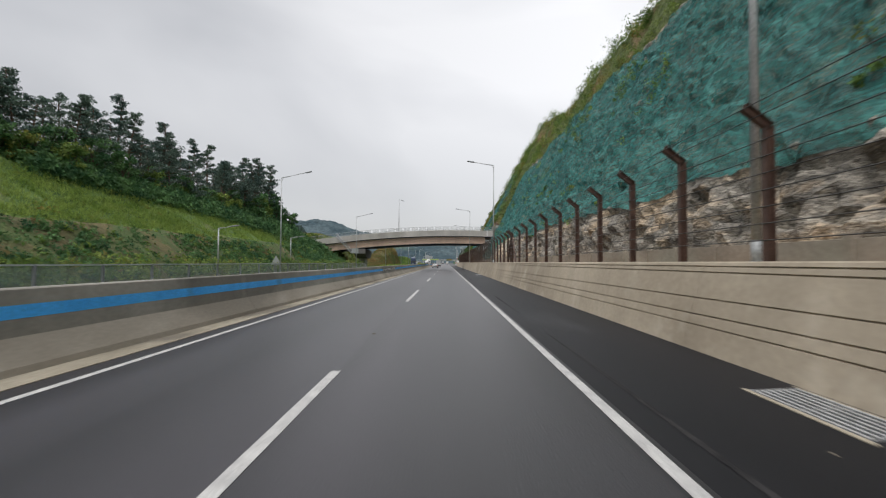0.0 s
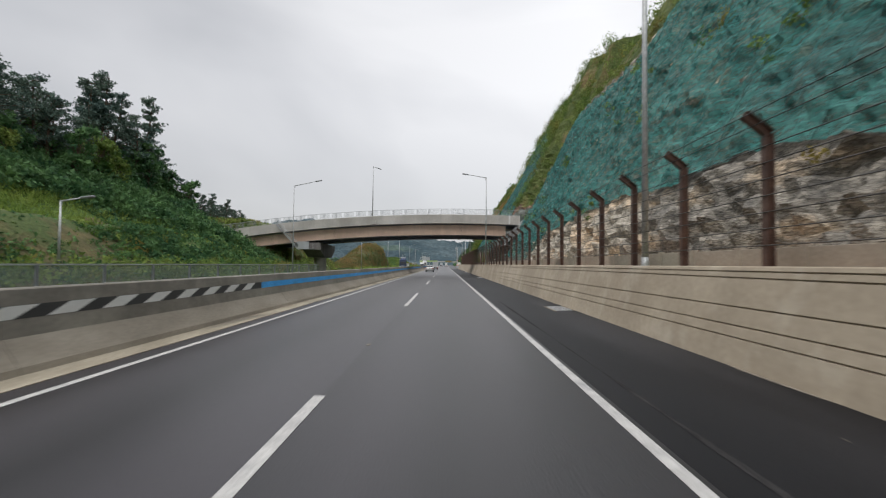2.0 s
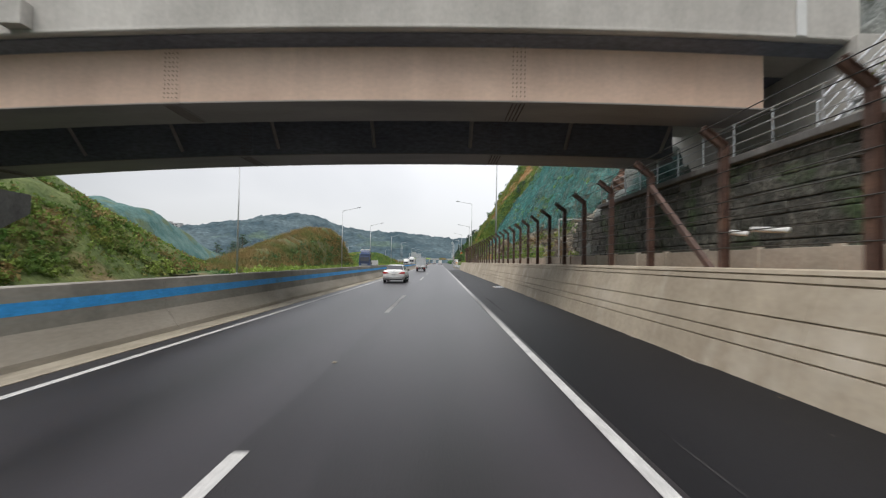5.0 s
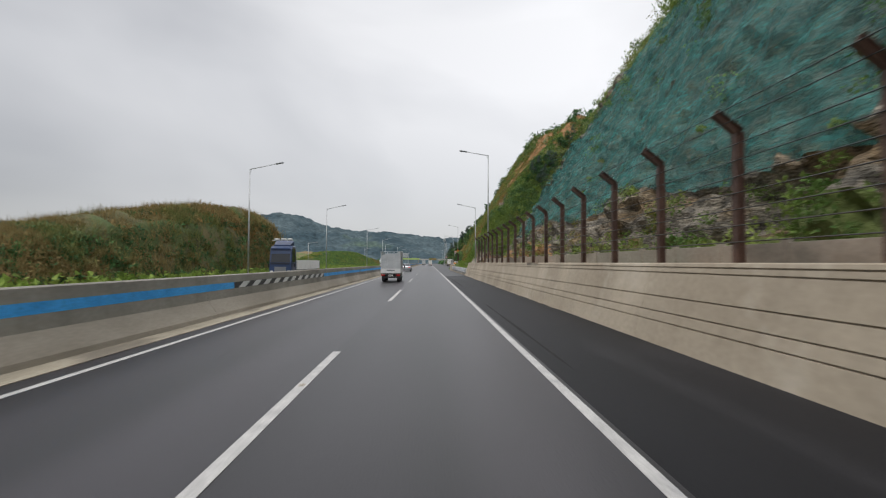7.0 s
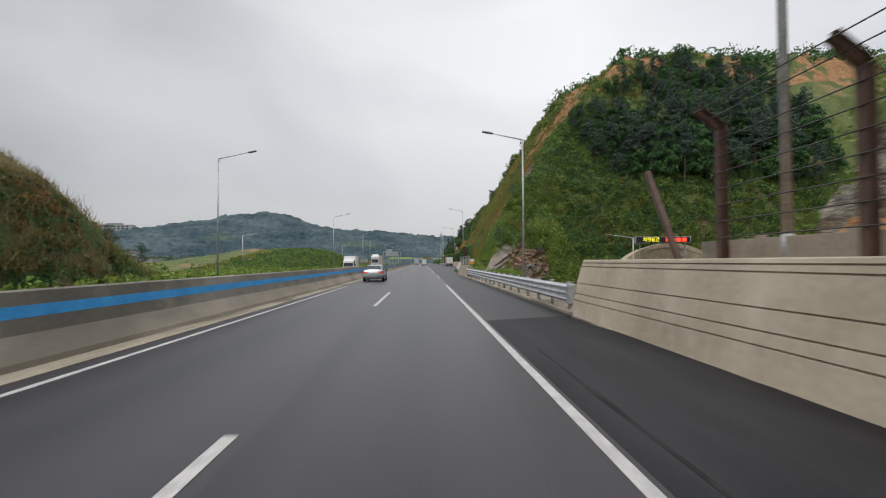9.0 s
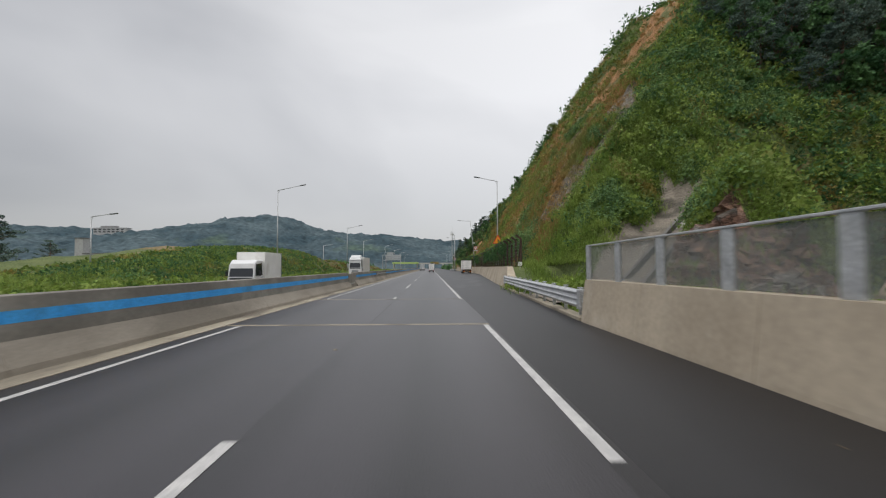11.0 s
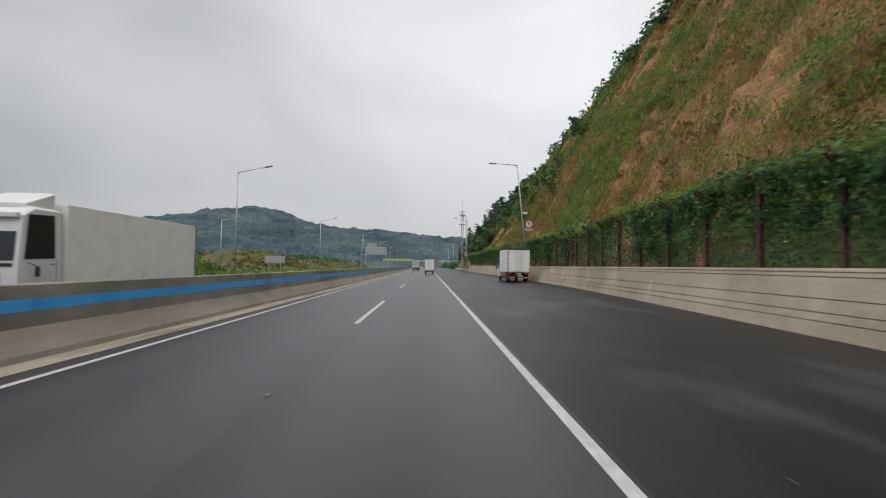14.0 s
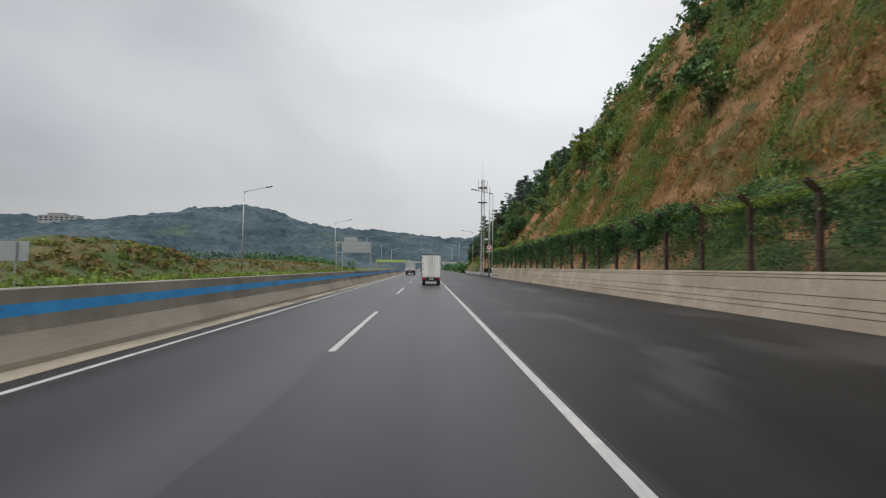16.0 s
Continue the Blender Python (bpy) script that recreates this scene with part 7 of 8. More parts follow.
def building(name, label, loc, parts, windows):
    b = thing(name, label, "building", loc)
    for (x0, x1, y0, y1, z0, z1) in parts:
        part("wall_block", one(box, x0, x1, y0, y1, z0, z1), BUILDING, b)
        part("roof", one(box, x0 - 0.3, x1 + 0.3, y0 - 0.3, y1 + 0.3, z1, z1 + 0.4), CONC_DARK, b)
    wm = {}
    for (x, z, w, h, y) in windows:
        if (w, h) not in wm:
            wm[(w, h)] = mesh_of("window", one(box, -w / 2, w / 2, -0.15, 0.05, 0, h), GLASS_DARK)
        part("window", wm[(w, h)], GLASS_DARK, b).location = (x, y, z)
    return b


hz_at = lambda x, y: float(FZ[int(round((x + 2100) / 9)), int(round((y - 560) / 8))])
building("hilltop_building", "long pale low building on the wooded hill", (-585, 1130, hz_at(-585, 1130) + 1), [(-30, 30, 0, 14, -14, 9), (-18, 8, 2, 12, 9, 12.5)], [(x, z, 5, 2, 0) for x in range(-26, 28, 8) for z in (1, 5)])
church = building("church", "small pale church with a tower and spire", (-318, 700, hz_at(-318, 700) + 1), [(-4, 10, 0, 16, -8, 10), (-9, -4, 0, 6, -8, 19)], [(q, 4, 1.6, 2.6, 0) for q in (0, 4, 8)])
church.scale = (1.5, 1.5, 1.6)
building("farm_house", "low grey farm building in the field", (-118, 400, -0.35), [(-9, 9, 0, 8, 0, 4.5)], [(q, 1.5, 1.6, 1.4, 0) for q in (-6, -1, 4)])


# ---- trees ----
def pine(seed, height, spread, bare):
    """Trunk with limbs, and a crown of needle pads with gaps between."""
    r = np.random.default_rng(seed)
    bm = bmesh.new()
    p, lean = Vector((0, 0, -0.3)), Vector((r.normal() * 0.04, r.normal() * 0.04, 1))
    pts = [p.copy()]
    n = 8
    for i in range(n):
        p = p + (lean + Vector((r.normal() * 0.05, r.normal() * 0.05, 0))) * ((height + 0.3) / n)
        pts.append(p.copy())
    for i in range(n):
        tube(bm, pts[i], pts[i + 1], 0.2 * (1 - i / (n + 1)) + 0.03, 0.2 * (1 - (i + 1) / (n + 1)) + 0.03, 7, False)
    centres, rads = [], []
    k = 0
    for t in np.linspace(bare, 0.99, 13):
        f = t * n
        base = pts[int(min(f, n - 1))].lerp(pts[int(min(f, n - 1)) + 1], f - int(min(f, n - 1)))
        reach = spread * (1.12 - t) ** 0.5 * (0.45 + 0.85 * r.random())
        for _ in range(3 if t < 0.9 else 2):
            a = r.random() * 6.28
            tip = base + Vector((math.cos(a) * reach, math.sin(a) * reach, reach * (0.12 + 0.3 * r.random())))
            tube(bm, base, tip, 0.05, 0.015, 5, False)
            for u in (0.5, 0.78, 1.0):
                centres.append(tuple(base.lerp(tip, u) + Vector((0, 0, 0.1))))
                rads.append(0.36 + 0.30 * r.random() + 0.12 * spread / 2.5)
    return mesh_of("trunk", bm, BARK, True), leaf_mesh("crown", centres, rads, 46, 0.115, NEEDLE, 0.42, seed)


def bushy(seed, height, spread, material):
    r = np.random.default_rng(seed)
    bm = bmesh.new()
    tube(bm, (0, 0, -0.3), (0.1, 0, height * 0.5), 0.14, 0.09, 7, False)
    centres, rads = [], []
    for i in range(22):
        a, t = r.random() * 6.28, r.random()
        q = spread * (1 - 0.5 * abs(t - 0.4)) * (0.4 + 0.6 * r.random())
        tip = Vector((math.cos(a) * q, math.sin(a) * q, height * (0.35 + 0.62 * t)))
        tube(bm, (0.05, 0, height * (0.25 + 0.25 * t)), tip, 0.05, 0.015, 5, False)
        centres.append(tuple(tip))
        rads.append(0.5 + 0.45 * r.random())
    return mesh_of("trunk", bm, BARK, True), leaf_mesh("crown", centres, rads, 90, 0.17, material, 0.85, seed)


def tree(kind_name, meshes, x, y, z, scale, turn, label, group):
    t = thing(kind_name, label, "tree", (x, y, z), turn, group)
    t.scale = (scale, scale, scale)
    part("trunk", meshes[0], BARK, t)
    part("crown", meshes[1], NEEDLE, t)
    return t


PINES = [pine(1, 10.5, 3.1, 0.30), pine(2, 9.0, 3.4, 0.22), pine(3, 12.5, 2.6, 0.5), pine(4, 8.0, 3.3, 0.15)]
BUSHY = [bushy(11, 6.0, 2.0, LEAF_DARK), bushy(12, 5.0, 2.2, LEAF), bushy(13, 6.5, 1.8, LEAF_DARK), bushy(14, 6.0, 2.1, LEAF_MID)]
rt = np.random.default_rng(55)
zb = lambda x: float(np.interp(-x, [22.5, 28.6, 30.2, 38.5, 46, 70, 110], [-0.3, 4.6, 4.8, 10.4, 13.5, 18, 20]))
for i in range(110):
    y = -22 + 1.3 * i + rt.normal() * 1.0
    x = -38.5 - abs(rt.normal()) * 6.0
    fade = float(smooth(-80, -64, np.array(y)) * (1 - smooth(106, 128, np.array(y))))
    tree("pine_tree", PINES[int(rt.integers(4))], x, y, zb(x) * (0.02 + 0.98 * fade) - 0.3, (0.56 + 0.32 * rt.random()) * (1.12 if 84 < y < 108 else 1.0), float(rt.random() * 360), "dark green pine tree on the grass bank", "pines on the bank")
for i in range(70):
    y = -20 + 1.95 * i + rt.normal() * 1.0
    x = -37.5 - abs(rt.normal()) * 2.5
    fade = float(smooth(-80, -64, np.array(y)) * (1 - smooth(106, 128, np.array(y))))
    tree("broadleaf_tree", BUSHY[int(rt.integers(3))], x, y, zb(x) * (0.02 + 0.98 * fade) - 0.5, 0.45 + 0.35 * rt.random(), float(rt.random() * 360), "dark bushy undergrowth tree below the pines", "undergrowth on the bank")
for i in range(46):
    y, x = 139 + 17 * rt.random(), -46 - 15 * rt.random()
    tree("pine_tree", PINES[int(rt.integers(4))], x, y, 9.0 * float(smooth(122, 131, np.array(y)) * (1 - smooth(157, 166, np.array(y)))) - 0.5, 0.34 + 0.4 * rt.random() * min(1, (-36 - x) / 20), float(rt.random() * 360), "dark pine standing behind the bridge approach", "pines behind the bridge")
for i in range(14):
    y = 92 + 1.6 * i + rt.normal() * 0.8
    x = -36 - abs(rt.normal()) * 4
    fade = float(1 - smooth(106, 128, np.array(y)))
    tree("broadleaf_tree", BUSHY[int(rt.integers(3))], x, y, zb(x) * (0.02 + 0.98 * fade) - 0.2, 0.55 + 0.5 * rt.random(), float(rt.random() * 360), "dark bushy tree at the end of the bank", "trees beside the bridge")
for i in range(16):
    x, y = -60 - 14 * rt.random(), 126 + 24 * rt.random()
    tree("pine_tree", PINES[(0, 2, 2, 1)[int(rt.integers(4))]], x, y, float(zk(np.array(x), np.array(y))) - 0.4, 0.45 + 0.4 * rt.random() * min(1.0, (-54 - x) / 10), float(rt.random() * 360), "tall dark pine on the knoll behind the bridge", "pines on the knoll")
for x, y, sc_ in ((-42.0, 109.5, 1.02), (-44.5, 104.0, 0.95), (-41.0, 99.0, 0.85), (-46.0, 111.5, 0.9)):
    tree("pine_tree", PINES[2], x, y, zb(x) * (0.02 + 0.98 * float(1 - smooth(106, 128, np.array(y)))) - 0.3, sc_, 40 * y, "tall slender pine with a bare trunk above the bank", "pines on the bank")
# dark pines high over the tunnel, and trees along the hill's crest
hill_at = lambda x, y: float(HZ[int(round((x - 9.2) / 0.9)), int(round((y - 206) / 0.9))])
for i in range(290):
    x = 31 + 51 * rt.random()
    low_ = float(np.interp(x, [31, 34, 38, 46, 82], [298, 294.7, 292, 290.6, 290.6]))
    y = low_ + 1.2 * float(vnoise(np.array(x), np.array(0.0), 6, 91)) + float(np.interp(x, [31, 36, 46, 60], [2.5, 9, 21, 25])) * rt.random() ** 1.15
    turn_, big_ = float(rt.random() * 360), (float(np.interp(x, [31, 42, 50], [0.32, 0.62, 0.95])) + 0.3 * rt.random()) * (0.62 if y > low_ + 9 else 1.0)
    if i % 5 < 3:
        tree("broadleaf_tree", BUSHY[0 if i % 2 else 2], x, y, hill_at(x, y) - 0.4, big_, turn_, "dark leafy tree in the wood above the tunnel", "trees above the tunnel")
    else:
        tree("pine_tree", PINES[int(rt.integers(4))], x, y, hill_at(x, y) - 0.3, big_ * 0.8, turn_, "dark pine on the hillside above the tunnel", "pines above the tunnel")
for i in range(20):
    y = 380 + 6.9 * i + rt.normal() * 2
    x = float(np.interp(y, [380, 430, 470, 520], [34, 30, 28, 31])) + rt.normal() * 2
    tree("broadleaf_tree", BUSHY[(1, 3, 0)[int(rt.integers(3))]], x, y, hill_at(x, y) - 0.5, 0.4 + 0.5 * rt.random(), float(rt.random() * 360), "small tree on the hill's crest", "trees on the crest")
toe_at = lambda y: float(np.interp(y, [380, 430, 446, 460, 478, 502, 530], [13.7, 16.6, 17.2, 15.2, 11.6, 11.6, 15]))
for i in range(26):
    y = 396 + 4.6 * i + rt.normal() * 1.2
    x = toe_at(y) + 5.0 + 5.0 * rt.random()
    tree("broadleaf_tree", BUSHY[(1, 3, 3)[int(rt.integers(3))]], x, y, hill_at(x, y) - 0.4, 0.45 + 0.55 * rt.random(), float(rt.random() * 360), "leafy tree standing out on the hill's shoulder", "trees on the hill's shoulder")
for i in range(95):    # wooded spur past the bare slope
    y = 462 + 46 * rt.random()
    x = toe_at(y) + 1.5 + 26 * rt.random() ** 1.1
    turn_, big_ = float(rt.random() * 360), 0.5 + 0.5 * rt.random()
    if i % 4:
        tree("broadleaf_tree", BUSHY[(0, 3, 2)[i % 3]], x, y, hill_at(x, y) - 0.4, big_, turn_, "leafy tree in the wood on the hill's spur", "trees on the spur")
    else:
        tree("pine_tree", PINES[i % 3], x, y, hill_at(x, y) - 0.3, big_ * 0.8, turn_, "slender open-crowned tree on the hill's spur", "trees on the spur")
for x, y, s in ((-105, 367, 1.6), (-112, 372, 1.2), (-99, 375, 1.0), (-118, 364, 1.1), (-58, 196, 0.8), (-52, 190, 0.6), (-70, 210, 0.9), (-62, 215, 0.8), (-48, 226, 0.5)):
    tree("pine_tree", PINES[1], x, y, -0.4, s, float(rt.random() * 360), "dark conifer standing in the field", "conifers in the field")


# ---- vehicles ----
def wheel(name, parent, x, y, r, w, rim=None, share=0.70):
    bm = bmesh.new()
    n = 28
    prof = [(-w / 2, r * (share - 0.02)), (-w / 2, r * 0.9), (-w / 2 + 0.03, r), (w / 2 - 0.03, r), (w / 2, r * 0.9), (w / 2, r * (share - 0.02))]
    rings = [[bm.verts.new((px, pr * math.cos(2 * math.pi * i / n), pr * math.sin(2 * math.pi * i / n))) for i in range(n)] for px, pr in prof]
    for a, b in zip(rings, rings[1:]):
        for i in range(n):
            bm.faces.new((a[i], a[(i + 1) % n], b[(i + 1) % n], b[i]))
    bmesh.ops.recalc_face_normals(bm, faces=bm.faces)
    wh = part(name, bm, RUBBER, parent, smooth=True)
    wh.location = (x, y, r)
    bm = one(tube, (-w / 2 + 0.022, 0, 0), (w / 2 - 0.022, 0, 0), r * share, r * share, 24)
    side = 1 if x > 0 else -1
    for k in range(7):
        m = Matrix.Rotation(2 * math.pi * k / 7, 4, "X")
        box(bm, side * (w / 2 - 0.05) - 0.015, side * (w / 2 - 0.05) + 0.03, -0.035 * r / 0.33, 0.035 * r / 0.33, 0.08, r * 0.6, 0, m)
    part("rim", bm, rim or RIM, wh)
    return wh


def loft(bm, stations):
    """A closed skin through cross-sections (y, half outline of (x, z) from bottom centre to top centre)."""
    rings = []
    for y, half in stations:
        full = half + [(-x, z) for x, z in half[::-1] if x > 1e-6]
        rings.append([bm.verts.new((x, y, z)) for x, z in full])
    k = len(rings[0])
    for a, b in zip(rings, rings[1:]):
        for i in range(k):
            bm.faces.new((a[i], a[(i + 1) % k], b[(i + 1) % k], b[i]))
    bm.faces.new(rings[0][::-1])
    bm.faces.new(rings[-1])
    bmesh.ops.recalc_face_normals(bm, faces=bm.faces)
    return bm


def sedan(label, paint, loc, turn, lit):
    """A four-door saloon; rear bumper at y 0, nose at y 4.85."""
    c = thing("car", label, "car", loc, turn)

    def lower(y, w, zb, zs, zt):
        return (y, [(w * 0.55, zb), (w * 0.9, zb + 0.05), (w, zb + 0.25), (w * 1.0, zs), (w * 0.955, zt - 0.05), (w * 0.90, zt), (w * 0.5, zt + 0.03)])
    st = [lower(0.0, 0.80, 0.36, 0.62, 0.96), lower(0.10, 0.87, 0.26, 0.66, 1.01), lower(0.45, 0.915, 0.22, 0.68, 1.04), lower(0.95, 0.918, 0.22, 0.69, 1.03), lower(1.6, 0.918, 0.2, 0.70, 0.97),
          lower(2.6, 0.918, 0.2, 0.70, 0.95), lower(3.4, 0.915, 0.2, 0.69, 0.93), lower(4.1, 0.90, 0.22, 0.66, 0.86), lower(4.6, 0.84, 0.26, 0.60, 0.76), lower(4.82, 0.70, 0.34, 0.54, 0.64)]
    part("body", one(loft, st), paint, c, smooth=True)

    def cab(y, wb, wt, z0, z1):
        return (y, [(wb * 0.6, z0), (wb, z0), (wb * 0.985, z0 + 0.03), (wt + (wb - wt) * 0.12, z1 - 0.09), (wt, z1 - 0.03), (wt * 0.6, z1)])
    cs = [cab(0.72, 0.80, 0.62, 0.99, 1.07), cab(1.45, 0.82, 0.60, 0.96, 1.41), cab(1.95, 0.83, 0.61, 0.95, 1.485), cab(2.6, 0.83, 0.61, 0.94, 1.485), cab(2.95, 0.83, 0.60, 0.93, 1.44), cab(3.75, 0.80, 0.60, 0.91, 0.97)]
    part("cabin_shell", one(loft, cs), paint, c, smooth=True)
    # glass panes set just proud of the cabin skin
    bm = bmesh.new()
    for s_, e_ in (((0.70, 1.06), (1.36, 1.395)),):
        q = [bm.verts.new(v) for v in ((-0.70, s_[0] + 0.06, s_[1] + 0.05), (0.70, s_[0] + 0.06, s_[1] + 0.05), (0.555, e_[0], e_[1] + 0.02), (-0.555, e_[0], e_[1] + 0.02))]
        bm.faces.new(q)
        q2 = [bm.verts.new(v.co + Vector((0, 0.05, -0.03))) for v in q]
        for i in range(4):
            bm.faces.new((q[i], q2[i], q2[(i + 1) % 4], q[(i + 1) % 4]))
    part("rear_window", bm, GLASS_DARK, c, "dark tinted rear window")
    for sgn in (-1, 1):
        for y0, y1, y2, y3 in ((1.05, 2.12, 2.12, 1.55), (2.2, 3.42, 2.98, 2.2)):
            bm = bmesh.new()
            q = [bm.verts.new((sgn * x, y, z)) for x, y, z in ((0.832, y0, 0.99), (0.832, y1, 0.985), (0.665, y2, 1.385), (0.665, y3, 1.37))]
            bm.faces.new(q)
            q2 = [bm.verts.new(v.co + Vector((-sgn * 0.05, 0, 0))) for v in q]
            for i in range(4):
                bm.faces.new((q[i], q2[i], q2[(i + 1) % 4], q[(i + 1) % 4]))
            bmesh.ops.recalc_face_normals(bm, faces=bm.faces)
            part("side_window", bm, GLASS_DARK, c, "dark tinted side window")
        part("mirror", one(box, sgn * 0.98 - 0.09, sgn * 0.98 + 0.09, 3.15, 3.3, 0.95, 1.09, 0.03), DARK, c)
        for yh in (1.62, 2.75):
            part("door_handle", one(box, sgn * 0.925 - 0.012, sgn * 0.925 + 0.012, yh, yh + 0.2, 0.8, 0.83, 0.008), STEEL, c, "chrome handle")
        for yd in (1.22, 2.16, 3.42):
            part("door_seam", one(box, sgn * 0.921 - 0.003, sgn * 0.921 + 0.003, yd, yd + 0.012, 0.32, 0.93), DARK, c)
        part("sill_trim", one(box, sgn * 0.915 - 0.012, sgn * 0.915 + 0.012, 1.25, 3.5, 0.24, 0.275), STEEL, c, "chrome sill strip")
        bm = one(prism, [(0.40, 0.815), (0.50, 0.77), (0.83, 0.755), (0.83, 0.90), (0.62, 0.90)], -0.02, 0.14)
        box(bm, 0.74, 0.905, 0.06, 0.34, 0.765, 0.90, 0.03)
        if sgn < 0:
            bmesh.ops.transform(bm, matrix=Matrix.Diagonal((-1, 1, 1, 1)), verts=bm.verts)
            bmesh.ops.reverse_faces(bm, faces=bm.faces)
        part("tail_light", bm, RED_LIGHT, c, "red tail light")
        if lit:
            part("brake_lamp", one(box, sgn * 0.62 - 0.15, sgn * 0.62 + 0.15, -0.024, -0.014, 0.775, 0.82), RED_LIT, c, "lit brake lamp")
        part("arch", one(disc, 0.375, 0, 0.02), DARK, c).matrix_basis = Matrix.Translation((sgn * 0.912, 0.98, 0.36)) @ Matrix.Rotation(radians(90), 4, "Z")
        part("arch", one(disc, 0.375, 0, 0.02), DARK, c).matrix_basis = Matrix.Translation((sgn * 0.908, 3.78, 0.36)) @ Matrix.Rotation(radians(90), 4, "Z")
    for x in (-0.80, 0.80):
        for y in (0.98, 3.78):
            wheel("wheel", c, x * 1.045, y, 0.335, 0.225)
    part("bumper_trim", one(box, -0.78, 0.78, -0.02, 0.05, 0.50, 0.525, 0.008), STEEL, c, "chrome bumper strip")
    part("diffuser", one(box, -0.70, 0.70, -0.004, 0.3, 0.22, 0.31, 0.03), DARK, c)
    part("boot_seam", one(box, -0.40, 0.40, -0.012, 0.01, 0.885, 0.897), DARK, c)
    part("number_plate", one(box, -0.20, 0.20, -0.03, -0.012, 0.66, 0.80), PLATE, c, "white plate")
    part("plate_bar", one(box, -0.15, 0.15, -0.036, -0.031, 0.70, 0.755), SIGN_BACK, c)
    part("badge", one(disc, 0.05, -0.025, -0.005, 0.92), STEEL, c)
    return c


def truck(label, loc, turn, w, h, length, cab_paint, box_paint, kind_="box", cab_h=2.05, wheel_r=0.33, plate=None, trim=None):
    """A cab-over truck; the rear of the load bed at y 0."""
    t = thing("truck", label, "truck", loc, turn)
    fl = 0.78 if wheel_r < 0.4 else 1.0
    hw = w / 2
    part("chassis", one(box, -hw * 0.45, hw * 0.45, 0.1, length + 1.2, fl - 0.32, fl - 0.08), DARK, t)
    if kind_ == "box":
        part("cargo_box", one(box, -hw, hw, 0.0, length, fl - 0.05, h, 0.015), box_paint, t, "white insulated cargo box")
        for s in (-1, 1):
            part("rear_door", one(box, min(s * 0.012, s * (hw - 0.05)), max(s * 0.012, s * (hw - 0.05)), -0.035, -0.003, fl + 0.02, h - 0.08, 0.008), box_paint, t)
            for q in (0.10, 0.30):
                part("lock_rod", one(tube, (s * q, -0.055, fl + 0.04), (s * q, -0.055, h - 0.1), 0.016, 0.016, 6), STEEL, t)
            for z in np.linspace(fl + 0.25, h - 0.3, 4):
                part("hinge", one(box, s * (hw - 0.09) - 0.06, s * (hw - 0.09) + 0.06, -0.05, -0.036, z - 0.025, z + 0.025), trim or GREYMETAL, t)
            part("corner_post", one(box, s * hw - 0.03, s * hw + 0.03, -0.012, 0.05, fl - 0.05, h + 0.005), trim or GREYMETAL, t)
        part("top_frame", one(box, -hw - 0.01, hw + 0.01, -0.02, 0.06, h - 0.05, h + 0.03), DARK, t)
    else:
        part("drop_side", one(box, -hw, hw, -0.02, 0.03, fl, fl + 0.4, 0.01), CAR_WHITE, t, "white tailboard")
        for s in (-1, 1):
            part("drop_side", one(box, s * hw - 0.025, s * hw + 0.025, 0.04, length, fl, fl + 0.4, 0.01), CAR_WHITE, t)
        part("bed", one(box, -hw + 0.03, hw - 0.03, 0.04, length, fl - 0.06, fl - 0.003), GREYMETAL, t)
        for i in range(3):
            for j in range(2):
                x0 = -hw + 0.04 + i * (w - 0.08) / 3
                part("cage_panel", one(box, x0 + 0.03, x0 + (w - 0.08) / 3 - 0.03, -0.012, 0.0, fl + 0.45 + j * 0.58, fl + 0.98 + j * 0.58), BOX_GREY, t)
        for i in range(4):
            x = -hw + 0.03 + i * (w - 0.06) / 3
            part("cage_post", one(box, x - 0.025, x + 0.025, -0.025, 0.02, fl + 0.4, h), STEEL, t)
        for z in (fl + 0.43, fl + 1.0, h - 0.03):
            part("cage_rail", one(box, -hw, hw, -0.022, 0.015, z, z + 0.04), STEEL, t)
        for s in (-1, 1):
            part("cage_side", one(box, s * hw - 0.015, s * hw + 0.005, 0.03, length, fl + 0.42, h - 0.05), BOX_GREY, t)
            for y in np.linspace(0.2, length - 0.1, 5):
                part("cage_post", one(box, s * hw - 0.03, s * hw + 0.03, y - 0.025, y + 0.025, fl + 0.4, h), STEEL, t)
            part("cage_rail", one(box, s * hw - 0.03, s * hw + 0.03, 0, length, h - 0.04, h), STEEL, t)
        part("front_board", one(box, -hw, hw, length - 0.04, length, fl, h - 0.1), BOX_GREY, t)
        part("badge_bar", one(box, -0.36, 0.36, -0.03, -0.021, fl + 0.2, fl + 0.28), GREYMETAL, t)
    cw = min(hw, 0.92 if wheel_r < 0.4 else 1.15) * 0.96
    wb = max(1.14, cab_h * 0.5)
    y0, y1 = length + 0.08, length + 1.65
    bm = bmesh.new()
    loft(bm, [(y0, [(cw * 0.9, 0.45), (cw, 0.5), (cw, wb + 0.05), (cw * 0.93, cab_h - 0.08), (cw * 0.85, cab_h)]), (y1 - 0.55, [(cw * 0.9, 0.42), (cw, 0.48), (cw, wb + 0.05), (cw * 0.93, cab_h - 0.06), (cw * 0.85, cab_h + 0.02)]),
              (y1 - 0.18, [(cw * 0.9, 0.36), (cw * 0.99, 0.42), (cw * 0.98, wb), (cw * 0.9, cab_h - 0.3), (cw * 0.8, cab_h - 0.22)]), (y1, [(cw * 0.85, 0.36), (cw * 0.95, 0.42), (cw * 0.94, wb - 0.14), (cw * 0.9, wb - 0.02), (cw * 0.8, wb)])])
    part("cab", bm, cab_paint, t, smooth=False)
